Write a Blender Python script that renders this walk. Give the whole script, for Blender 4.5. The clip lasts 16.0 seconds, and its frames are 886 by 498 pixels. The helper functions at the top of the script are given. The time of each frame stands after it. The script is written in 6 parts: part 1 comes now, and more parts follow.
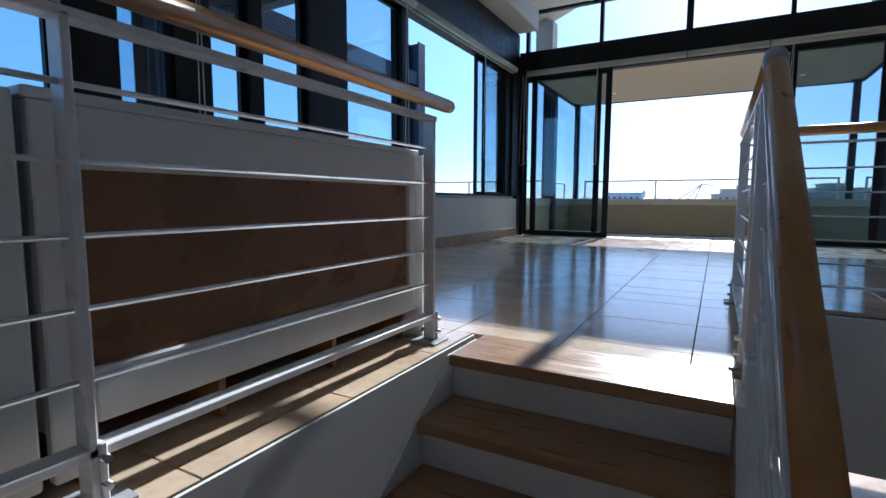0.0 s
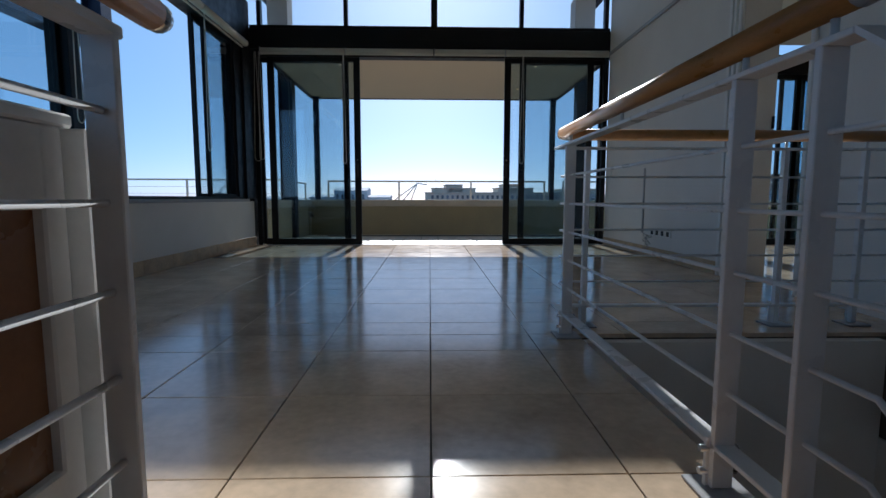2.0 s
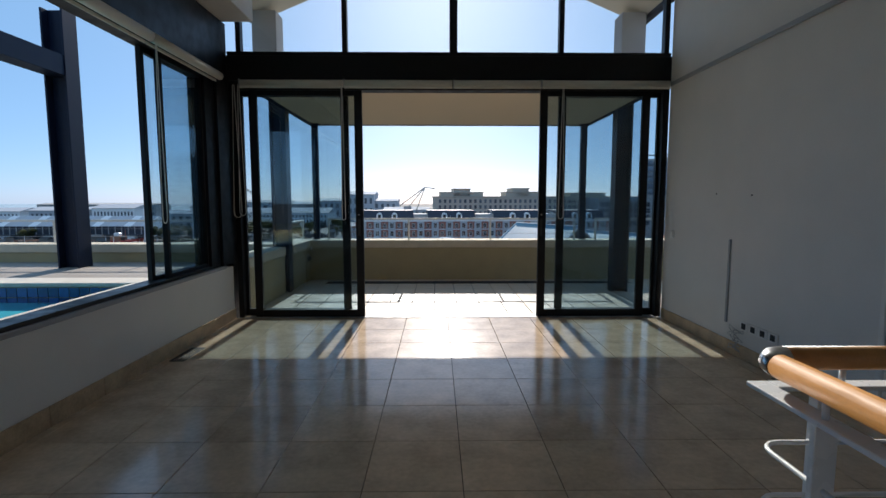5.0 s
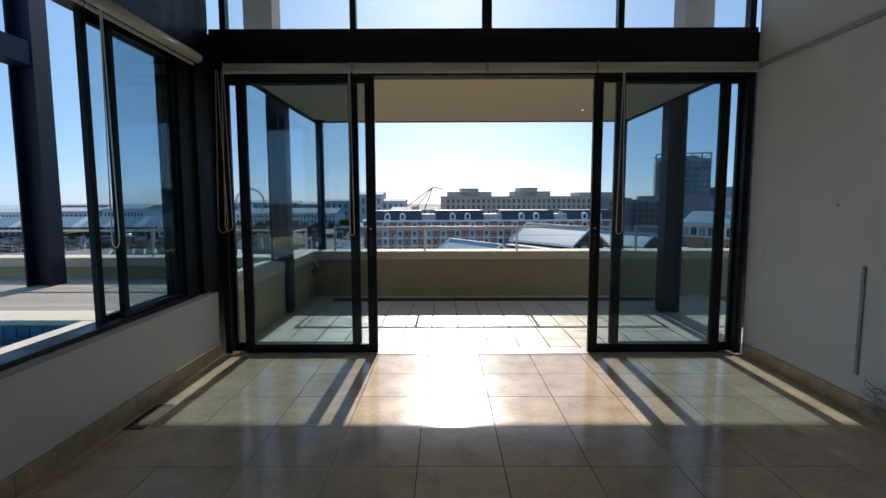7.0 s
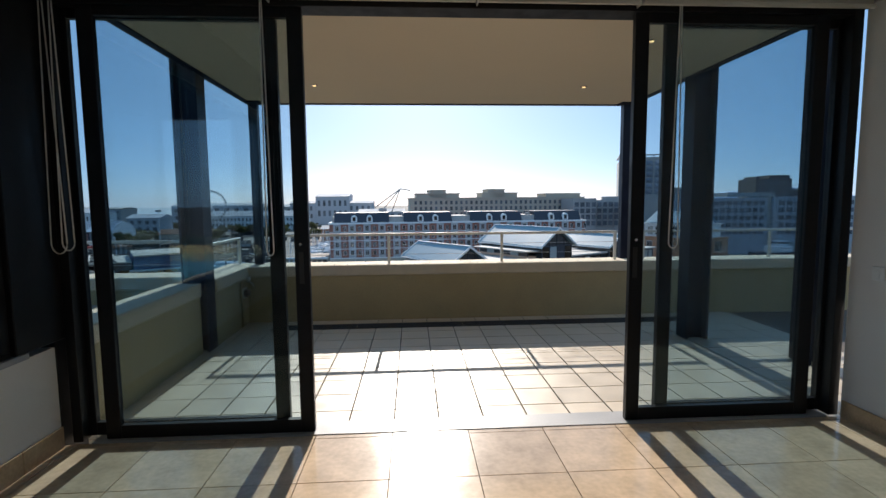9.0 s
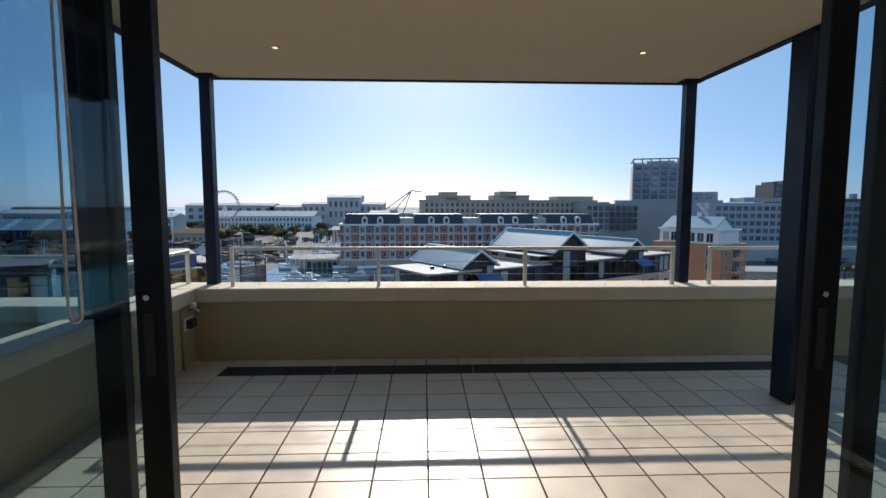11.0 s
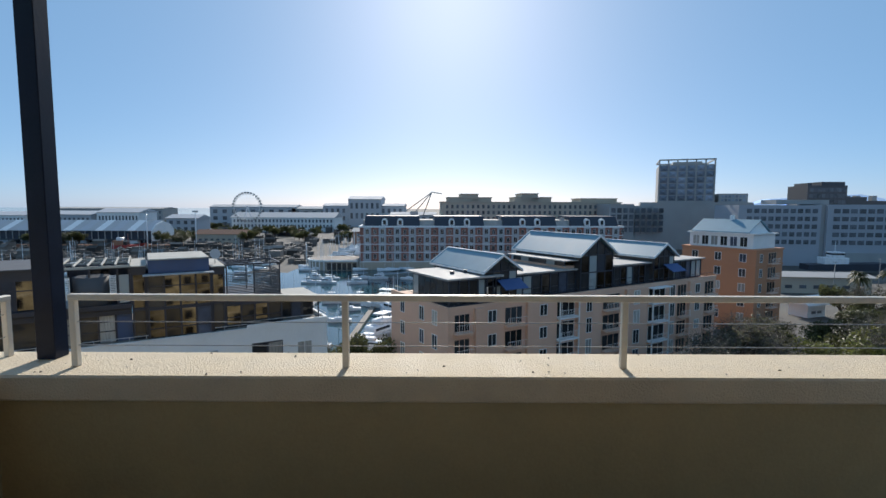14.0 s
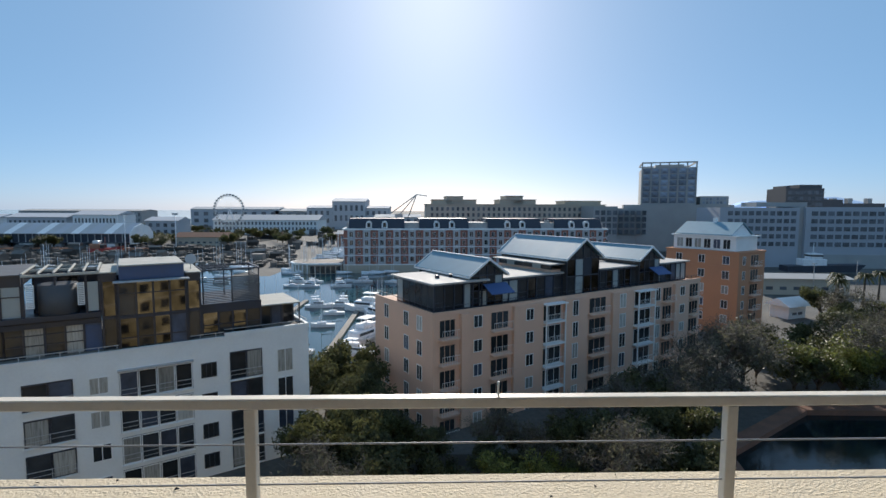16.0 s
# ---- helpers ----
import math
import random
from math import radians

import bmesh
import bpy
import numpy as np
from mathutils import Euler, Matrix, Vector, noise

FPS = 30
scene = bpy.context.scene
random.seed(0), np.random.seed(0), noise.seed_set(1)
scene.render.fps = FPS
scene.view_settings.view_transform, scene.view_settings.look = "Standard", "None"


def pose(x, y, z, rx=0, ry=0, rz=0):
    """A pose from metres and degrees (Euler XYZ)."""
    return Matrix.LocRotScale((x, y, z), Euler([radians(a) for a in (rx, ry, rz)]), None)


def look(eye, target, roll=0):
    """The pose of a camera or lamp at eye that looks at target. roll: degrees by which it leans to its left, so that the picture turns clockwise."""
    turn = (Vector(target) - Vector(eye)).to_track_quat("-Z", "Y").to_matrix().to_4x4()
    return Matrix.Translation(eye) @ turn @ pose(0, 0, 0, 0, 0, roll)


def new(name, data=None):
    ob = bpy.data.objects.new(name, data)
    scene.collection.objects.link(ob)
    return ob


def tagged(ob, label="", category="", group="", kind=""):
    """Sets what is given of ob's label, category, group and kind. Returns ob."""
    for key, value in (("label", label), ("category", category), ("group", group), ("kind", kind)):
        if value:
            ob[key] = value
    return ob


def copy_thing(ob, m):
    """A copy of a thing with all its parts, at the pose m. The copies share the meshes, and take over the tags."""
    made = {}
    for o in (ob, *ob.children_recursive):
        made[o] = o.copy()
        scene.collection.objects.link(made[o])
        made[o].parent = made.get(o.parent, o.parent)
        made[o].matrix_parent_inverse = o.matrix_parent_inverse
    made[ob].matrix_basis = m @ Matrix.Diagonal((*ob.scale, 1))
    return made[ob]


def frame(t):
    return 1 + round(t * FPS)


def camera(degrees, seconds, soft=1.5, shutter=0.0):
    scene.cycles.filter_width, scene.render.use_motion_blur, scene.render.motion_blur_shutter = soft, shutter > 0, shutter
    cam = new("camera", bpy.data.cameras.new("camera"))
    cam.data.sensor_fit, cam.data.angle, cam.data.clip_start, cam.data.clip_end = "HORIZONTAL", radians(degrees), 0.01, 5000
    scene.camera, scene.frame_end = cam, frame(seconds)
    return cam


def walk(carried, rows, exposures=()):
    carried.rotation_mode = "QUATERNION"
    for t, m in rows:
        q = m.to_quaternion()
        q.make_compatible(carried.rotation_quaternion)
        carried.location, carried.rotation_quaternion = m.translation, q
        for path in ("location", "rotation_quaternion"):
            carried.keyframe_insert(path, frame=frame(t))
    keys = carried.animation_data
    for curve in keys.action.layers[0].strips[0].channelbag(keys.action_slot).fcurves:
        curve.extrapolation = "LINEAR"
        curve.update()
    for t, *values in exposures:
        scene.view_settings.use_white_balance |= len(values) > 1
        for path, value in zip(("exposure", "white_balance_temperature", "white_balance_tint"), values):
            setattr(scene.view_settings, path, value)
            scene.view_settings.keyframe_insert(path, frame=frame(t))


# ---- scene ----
cam = camera(84.0, 16.0)
PATH = [
    (0, (0.377, 0.271, 0.6), (-0.589, 2.011, 0.402), 0.2),
    (0.5, (0.157, 0.383, 0.617), (-0.358, 2.305, 0.417), 0.3),
    (1, (-0.022, 0.573, 0.614), (-0.249, 2.55, 0.415), 0.1),
    (1.5, (-0.125, 0.911, 0.629), (-0.188, 2.9, 0.427), -0.1),
    (2, (-0.173, 1.257, 0.678), (-0.119, 3.246, 0.473), 0.1),
    (2.5, (-0.234, 1.584, 0.781), (-0.073, 3.568, 0.58), 0.1),
    (3, (-0.264, 1.825, 0.89), (-0.019, 3.8, 0.688), 0.0),
    (3.5, (-0.258, 2.072, 1.011), (-0.001, 4.046, 0.812), -0.1),
    (4, (-0.281, 2.293, 1.118), (-0.065, 4.271, 0.914), 0.0),
    (4.5, (-0.278, 2.499, 1.253), (-0.15, 4.485, 1.055), -0.1),
    (5, (-0.296, 2.658, 1.387), (-0.272, 4.649, 1.194), -0.0),
    (5.2, (-0.275, 2.746, 1.405), (-0.297, 4.737, 1.219), 0.1),
    (7.3, (-0.515, 3.955, 1.496), (-0.514, 5.946, 1.302), -0.3),
    (7.5, (-0.499, 4.101, 1.48), (-0.474, 6.092, 1.295), -0.4),
    (8, (-0.521, 4.5, 1.486), (-0.449, 6.49, 1.3), -0.4),
    (8.5, (-0.533, 4.925, 1.476), (-0.449, 6.915, 1.291), -0.5),
    (9, (-0.513, 5.365, 1.483), (-0.391, 7.353, 1.295), -0.5),
    (11.3, (-0.354, 7.193, 1.522), (-0.29, 9.184, 1.344), 0.2),
    (11.5, (-0.349, 7.356, 1.525), (-0.298, 9.348, 1.348), 0.2),
    (12, (-0.311, 7.756, 1.527), (-0.303, 9.748, 1.353), 0.2),
    (12.5, (-0.319, 8.172, 1.536), (-0.341, 10.165, 1.362), 0.2),
    (13, (-0.323, 8.599, 1.553), (-0.35, 10.591, 1.379), 0.2),
    (13.5, (-0.282, 9.039, 1.57), (-0.305, 11.031, 1.395), 0.3),
    (14, (-0.288, 9.478, 1.568), (-0.292, 11.471, 1.395), 0.2),
    (14.5, (-0.281, 9.791, 1.576), (-0.265, 11.784, 1.405), 0.1),
    (15, (-0.276, 10.118, 1.612), (-0.247, 12.11, 1.441), 0.1),
    (15.5, (-0.274, 10.444, 1.625), (-0.235, 12.437, 1.457), 0.2),
    (16, (-0.269, 10.668, 1.679), (-0.212, 12.661, 1.515), 0.2),
]
walk(cam, [(t, look(eye, target, roll)) for t, eye, target, roll in PATH], exposures=[(0, 1.0, 5550, 12), (0.5, 0.4, 5600, 12), (1.5, 0.2, 5750, 12), (2.5, 0.24, 6100, 12), (5, 0.28, 6550, 12), (9, 0.36, 6750, 12), (12.5, -0.02, 6600, 10), (16, 0.02, 6750, 10)])

# ---- world, sun and exposure ----
SUN_EL, SUN_AZ = radians(27.0), radians(0.8)
world = bpy.data.worlds.new("world")
scene.world = world
world.use_nodes = True
wn = world.node_tree
sky = wn.nodes.new("ShaderNodeTexSky")
sky.sky_type = "NISHITA"
sky.sun_disc = False
sky.sun_elevation = SUN_EL
sky.sun_rotation = SUN_AZ
sky.air_density, sky.dust_density, sky.ozone_density = 0.62, 1.5, 3.0
sky.altitude = 1000
hs = wn.nodes.new("ShaderNodeHueSaturation")
hs.inputs["Hue"].default_value, hs.inputs["Saturation"].default_value = 0.488, 1.15
wn.links.new(sky.outputs[0], hs.inputs["Color"])
veil = wn.nodes.new("ShaderNodeMix")
veil.data_type = "RGBA"
veil.inputs["Factor"].default_value = 0.57
veil.inputs["B"].default_value = (2.7, 5.2, 8.7, 1)
wn.links.new(hs.outputs[0], veil.inputs["A"])
wn.links.new(veil.outputs["Result"], wn.nodes["Background"].inputs[0])
wn.nodes["Background"].inputs[1].default_value = 0.10
sun_data = bpy.data.lights.new("sun", "SUN")
sun_data.energy, sun_data.angle, sun_data.color = 5.0, radians(0.5), (1.0, 0.95, 0.88)
sun = new("sun", sun_data)
sun_dir = Vector((math.sin(SUN_AZ) * math.cos(SUN_EL), math.cos(SUN_AZ) * math.cos(SUN_EL), math.sin(SUN_EL)))
sun.matrix_world = look(sun_dir * 60, (0, 0, 0))


# ---- materials ----
def mat(name, color, rough=0.6, metal=0.0, var=0.12, scale=6.0, bump=0.1, bscale=60.0, rvar=0.1, per=0.0, spec=0.5, island=False, stretch=(1, 1, 1)):
    """A surface with stains at a large scale, grain at a small one, and per-piece variation."""
    m = bpy.data.materials.new(name)
    m.use_nodes = True
    t = m.node_tree
    nd, ln = t.nodes, t.links
    b = nd["Principled BSDF"]
    b.inputs["Metallic"].default_value = metal
    b.inputs["Specular IOR Level"].default_value = spec
    mp = nd.new("ShaderNodeMapping")
    mp.inputs["Scale"].default_value = stretch
    gp = nd.new("ShaderNodeNewGeometry")
    ln.new(gp.outputs["Position"], mp.inputs["Vector"])
    n1 = nd.new("ShaderNodeTexNoise")
    n1.inputs["Scale"].default_value, n1.inputs["Detail"].default_value = scale, 5
    n2 = nd.new("ShaderNodeTexNoise")
    n2.inputs["Scale"].default_value, n2.inputs["Detail"].default_value = bscale, 3
    ln.new(mp.outputs[0], n1.inputs["Vector"])
    ln.new(mp.outputs[0], n2.inputs["Vector"])
    mix = nd.new("ShaderNodeMix")
    mix.data_type = "RGBA"
    c = Vector(color)
    mix.inputs["A"].default_value = (*(c * (1 - var)), 1)
    mix.inputs["B"].default_value = (*(c * (1 + var)), 1)
    add = nd.new("ShaderNodeMath")
    add.operation = "MULTIPLY_ADD"
    ln.new(n2.outputs["Fac"], add.inputs[0])
    add.inputs[1].default_value = 0.5
    ln.new(n1.outputs["Fac"], add.inputs[2])
    fac = nd.new("ShaderNodeMapRange")
    fac.inputs["From Min"].default_value, fac.inputs["From Max"].default_value = 0.45, 1.05
    ln.new(add.outputs[0], fac.inputs["Value"])
    ln.new(fac.outputs[0], mix.inputs["Factor"])
    out = mix.outputs["Result"]
    if per:
        hs = nd.new("ShaderNodeHueSaturation")
        mr = nd.new("ShaderNodeMapRange")
        mr.inputs["To Min"].default_value, mr.inputs["To Max"].default_value = 1 - per, 1 + per
        if island:
            ln.new(gp.outputs["Random Per Island"], mr.inputs["Value"])
        else:
            oi = nd.new("ShaderNodeObjectInfo")
            ln.new(oi.outputs["Random"], mr.inputs["Value"])
        ln.new(mr.outputs[0], hs.inputs["Value"])
        ln.new(out, hs.inputs["Color"])
        out = hs.outputs[0]
    ln.new(out, b.inputs["Base Color"])
    rr = nd.new("ShaderNodeMapRange")
    rr.inputs["From Min"].default_value, rr.inputs["From Max"].default_value = 0.3, 0.7
    rr.inputs["To Min"].default_value, rr.inputs["To Max"].default_value = max(0.02, rough - rvar), min(1, rough + rvar)
    ln.new(n1.outputs["Fac"], rr.inputs["Value"])
    ln.new(rr.outputs[0], b.inputs["Roughness"])
    if bump:
        bp = nd.new("ShaderNodeBump")
        bp.inputs["Strength"].default_value, bp.inputs["Distance"].default_value = bump, 0.01
        ln.new(n2.outputs["Fac"], bp.inputs["Height"])
        ln.new(bp.outputs[0], b.inputs["Normal"])
    return m


def glass(name, tint, gloss=1.0, rough=0.0):
    """Clear pane: light passes tinted, and reflects by Fresnel."""
    m = bpy.data.materials.new(name)
    m.use_nodes = True
    t = m.node_tree
    t.nodes.clear()
    o = t.nodes.new("ShaderNodeOutputMaterial")
    tr = t.nodes.new("ShaderNodeBsdfTransparent")
    tr.inputs[0].default_value = (*tint, 1)
    gl = t.nodes.new("ShaderNodeBsdfGlossy")
    gl.inputs["Roughness"].default_value = rough
    gl.inputs["Color"].default_value = (gloss, gloss, gloss, 1)
    lw = t.nodes.new("ShaderNodeLayerWeight")
    lw.inputs["Blend"].default_value = 0.5
    pw = t.nodes.new("ShaderNodeMath")
    pw.operation = "POWER"
    pw.inputs[1].default_value = 4.5
    t.links.new(lw.outputs["Facing"], pw.inputs[0])
    fr = t.nodes.new("ShaderNodeMath")
    fr.operation = "MULTIPLY_ADD"
    fr.inputs[1].default_value, fr.inputs[2].default_value = 0.9, 0.035
    t.links.new(pw.outputs[0], fr.inputs[0])
    mx = t.nodes.new("ShaderNodeMixShader")
    t.links.new(fr.outputs[0], mx.inputs[0])
    t.links.new(tr.outputs[0], mx.inputs[1])
    t.links.new(gl.outputs[0], mx.inputs[2])
    t.links.new(mx.outputs[0], o.inputs[0])
    return m


def glow(name, color, strength):
    m = mat(name, color, 0.4)
    b = m.node_tree.nodes["Principled BSDF"]
    b.inputs["Emission Color"].default_value = (*color, 1)
    b.inputs["Emission Strength"].default_value = strength
    return m


M_TILE = mat("travertine_tile", (0.63, 0.48, 0.34), 0.15, var=0.24, scale=4.5, bump=0.008, bscale=30, rvar=0.02, per=0.09, spec=0.6)
M_GROUT = mat("dark_grout", (0.085, 0.065, 0.05), 0.9, var=0.2)
M_BGROUT = mat("balcony_grout", (0.12, 0.10, 0.08), 0.9, var=0.2)
M_SKIRT = mat("stone_skirting", (0.50, 0.36, 0.22), 0.45, var=0.3, scale=7, bump=0.1)
M_BTILE = mat("balcony_tile", (0.60, 0.50, 0.38), 0.42, var=0.10, scale=5, bump=0.05, bscale=120, per=0.06)
M_WHITE = mat("white_plaster", (0.75, 0.72, 0.68), 0.75, var=0.05, scale=2.5, bump=0.015, bscale=90)
M_PAINT = mat("white_paint", (0.78, 0.77, 0.74), 0.4, var=0.06, scale=8, bump=0.04, bscale=70)
M_STEEL = mat("white_steel", (0.74, 0.74, 0.75), 0.32, var=0.05, scale=12, bump=0.03)
M_BLACK = mat("black_aluminium", (0.010, 0.010, 0.012), 0.42, var=0.25, scale=9, bump=0.02, spec=0.25)
M_NAVY = mat("dark_blue_steel", (0.009, 0.014, 0.032), 0.42, var=0.3, scale=5, bump=0.04, spec=0.22)
M_WOOD = mat("oiled_oak", (0.34, 0.185, 0.088), 0.34, var=0.10, scale=5, bump=0.02, bscale=25, stretch=(1, 9, 9))
M_RAILW = mat("varnished_handrail", (0.43, 0.20, 0.06), 0.36, var=0.22, scale=6, bump=0.03, stretch=(4, 1, 4))
M_BROWN = mat("brown_hardboard", (0.25, 0.115, 0.055), 0.30, var=0.22, scale=4, bump=0.03, rvar=0.14)
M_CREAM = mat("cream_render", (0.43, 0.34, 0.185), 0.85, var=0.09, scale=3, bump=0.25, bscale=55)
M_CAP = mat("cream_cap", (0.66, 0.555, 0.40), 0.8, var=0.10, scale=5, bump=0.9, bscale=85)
M_CEIL = mat("balcony_soffit", (0.62, 0.53, 0.40), 0.85, var=0.03, scale=1.5, bump=0.02)
M_CHROME = mat("brushed_steel", (0.62, 0.62, 0.62), 0.25, metal=1.0, var=0.08)
M_DARK = mat("dark_rubber", (0.03, 0.03, 0.032), 0.75, var=0.3, scale=20)
M_CORD = mat("blind_cord", (0.78, 0.75, 0.70), 0.7, var=0.05)
M_BLIND = mat("roller_blind", (0.62, 0.58, 0.50), 0.7, var=0.05)
M_GREYP = mat("grey_trim", (0.36, 0.36, 0.37), 0.5, var=0.08)
M_CONC = mat("grey_concrete", (0.36, 0.36, 0.36), 0.8, var=0.12, scale=3, bump=0.15)
M_DECK = mat("weathered_deck", (0.34, 0.29, 0.24), 0.7, var=0.25, scale=6, bump=0.15, per=0.15, stretch=(1, 8, 1))
M_COPE = mat("pool_coping", (0.66, 0.60, 0.50), 0.6, var=0.1, scale=8)
M_POOLT = mat("blue_mosaic", (0.03, 0.09, 0.26), 0.15, var=0.25, scale=20, per=0.3)
M_POOLF = mat("pool_plaster", (0.10, 0.62, 0.70), 0.6, var=0.08)
M_GLASS = glass("tinted_pane", (0.745, 0.82, 0.85))
M_CLEAR = glass("clear_pane", (0.95, 0.97, 0.97))
M_LAMP = glow("lamp_face", (1.0, 0.66, 0.30), 1.2)


# ---- helpers of shape ----
def box(bm, x0, x1, y0, y1, z0, z1):
    v = [bm.verts.new(p) for p in ((x0, y0, z0), (x1, y0, z0), (x1, y1, z0), (x0, y1, z0), (x0, y0, z1), (x1, y0, z1), (x1, y1, z1), (x0, y1, z1))]
    for f in ((3, 2, 1, 0), (4, 5, 6, 7), (0, 1, 5, 4), (1, 2, 6, 5), (2, 3, 7, 6), (3, 0, 4, 7)):
        bm.faces.new([v[i] for i in f])


def prism(bm, pts, axis, a, b):
    """A polygon of (p, q) pairs swept along an axis from a to b. x: (y, z); y: (x, z); z: (x, y)."""
    put = {"x": lambda p, s: (s, p[0], p[1]), "y": lambda p, s: (p[0], s, p[1]), "z": lambda p, s: (p[0], p[1], s)}[axis]
    lo = [bm.verts.new(put(p, a)) for p in pts]
    hi = [bm.verts.new(put(p, b)) for p in pts]
    n = len(pts)
    bm.faces.new(lo[::-1])
    bm.faces.new(hi)
    for i in range(n):
        bm.faces.new((lo[i], lo[(i + 1) % n], hi[(i + 1) % n], hi[i]))


def tube(bm, pts, r, n=8, caps=True):
    """A round bar along a line of points."""
    pts = [Vector(p) for p in pts]
    rings = []
    for i, p in enumerate(pts):
        d = (pts[min(i + 1, len(pts) - 1)] - pts[max(i - 1, 0)]).normalized()
        side = d.cross(Vector((0, 0, 1)))
        if side.length < 0.05:
            side = d.cross(Vector((1, 0, 0)))
        side.normalize()
        up = side.cross(d).normalized()
        k = r[i] if isinstance(r, (list, tuple)) else r
        rings.append([bm.verts.new(p + side * (k * math.cos(2 * math.pi * j / n)) + up * (k * math.sin(2 * math.pi * j / n))) for j in range(n)])
    for a, b in zip(rings, rings[1:]):
        for j in range(n):
            bm.faces.new((a[j], a[(j + 1) % n], b[(j + 1) % n], b[j])).smooth = True
    if caps:
        bm.faces.new(rings[0][::-1])
        bm.faces.new(rings[-1])


def bevel(bm, w=0.004, seg=1):
    bmesh.ops.recalc_face_normals(bm, faces=bm.faces[:])
    bmesh.ops.bevel(bm, geom=bm.edges[:], offset=w, segments=seg, affect="EDGES", profile=0.5)
    return bm


def link(name, bm, material, parent=None, label=""):
    bmesh.ops.recalc_face_normals(bm, faces=bm.faces[:])
    me = bpy.data.meshes.new(name)
    bm.to_mesh(me)
    bm.free()
    me.materials.append(material)
    ob = new(name, me)
    if parent is not None:
        ob.parent = parent
        ob.matrix_parent_inverse = parent.matrix_world.inverted() if parent.parent is None else Matrix()
    if label:
        ob["label"] = label
    return ob


def part(name, bm, material, parent, label=""):
    return link(name, bm, material, parent, label)


def boxes(name, rows, material, parent=None, label="", w=0.0):
    bm = bmesh.new()
    for r in rows:
        box(bm, *r)
    if w:
        bevel(bm, w)
    return link(name, bm, material, parent, label)


def thing(name, label, category, group="", kind=""):
    return tagged(new(name), label, category, group, kind)


def structure(name, rows, material, label, category, w=0.0):
    return tagged(boxes(name, rows, material, None, "", w), label, category, "", "structure")


# ---- the room's numbers ----
XL, XR, YD = -2.69, 2.40, 8.50
SILL = 0.65
BZ = -0.12
M_POOLW = mat("pool_water", (0.07, 0.50, 0.60), 0.06, var=0.15, scale=1.2, bump=0.15, bscale=6, rvar=0.02)
M_RAILP = mat("cream_rail_paint", (0.76, 0.70, 0.60), 0.4, var=0.08, scale=9, bump=0.04)

# ---- structure of the room ----
structure("floor", [(XL - 0.3, -0.56, -3.0, 8.42, -0.53, -0.024), (-0.56, 0.46, 2.24, 8.42, -0.53, -0.024), (0.46, 0.57, 2.24, 3.66, -0.53, -0.024), (0.46, XR, 3.66, 8.42, -0.53, -0.024), (2.12, XR, -3.0, 3.66, -0.53, -0.024)], M_GROUT, "beige polished stone tile floor with dark joints", "floor")
floor = bpy.data.objects["floor"]
structure("wall_left", [(XL - 0.22, XL, -3.0, 8.42, -0.02, SILL - 0.02)], M_WHITE, "low white plaster wall under the window band", "wall")
structure("window_sill", [(XL - 0.24, XL + 0.02, -3.0, 8.20, SILL - 0.02, SILL + 0.015)], M_GREYP, "painted grey sill on the low wall", "sill", 0.004)
structure("wall_right", [(XR, XR + 0.30, 5.37, 8.45, -0.02, 5.4), (XR, XR + 0.30, -3.0, 4.60, -0.02, 5.4), (XR, XR + 0.30, 4.60, 5.37, 2.95, 5.4)], M_WHITE, "tall white plaster wall with a doorway", "wall")
structure("wall_back", [(XL - 0.3, XR + 4.2, -3.2, -3.0, -3.2, 5.4)], M_WHITE, "plain white plaster wall behind the stairs", "wall")
for k, row in enumerate(((-0.558, -0.548, -3.0, 2.235, -3.0, -0.002), (0.47, 2.12, 3.60, 3.655, -0.88, -0.028), (0.565, 0.575, 2.24, 3.60, -0.9, -0.028), (2.12, 2.2, -3.0, 3.66, -3.0, -0.54), (-0.56, 0.46, 2.18, 2.235, -0.53, -0.03))):
    structure("wall_stairwell_%d" % (k + 1), [row], M_WHITE, "white plaster face beside the stairwell", "wall")
structure("floor_lower", [(-2.9, 6.0, -3.0, 11.88, -3.1, -2.9)], M_TILE, "pale stone floor of the storey below", "floor")
structure("wall_lower", [(-2.9, -2.8, -3, 11.88, -2.9, -0.53), (2.9, 3.0, -3, 4.2, -2.9, -0.53), (5.9, 6.0, -3, 11.88, -2.9, -0.53)], M_WHITE, "white plaster walls of the storey below", "wall")
# gabled ceiling
bm = bmesh.new()
prism(bm, [(XL - 0.3, 3.72), (-0.1, 5.25), (XR + 0.2, 3.72), (XR + 0.2, 3.95), (-0.1, 5.48), (XL - 0.3, 3.95)], "y", -3.0, 8.60)
tagged(link("ceiling", bm, M_WHITE), "white gabled plaster ceiling", "ceiling", "", "structure")
structure("eave_fascia", [(XL - 0.3, XL + 0.34, -3.0, 8.40, 3.38, 3.71)], M_WHITE, "boxed white fascia above the window beam", "trim", 0.006)

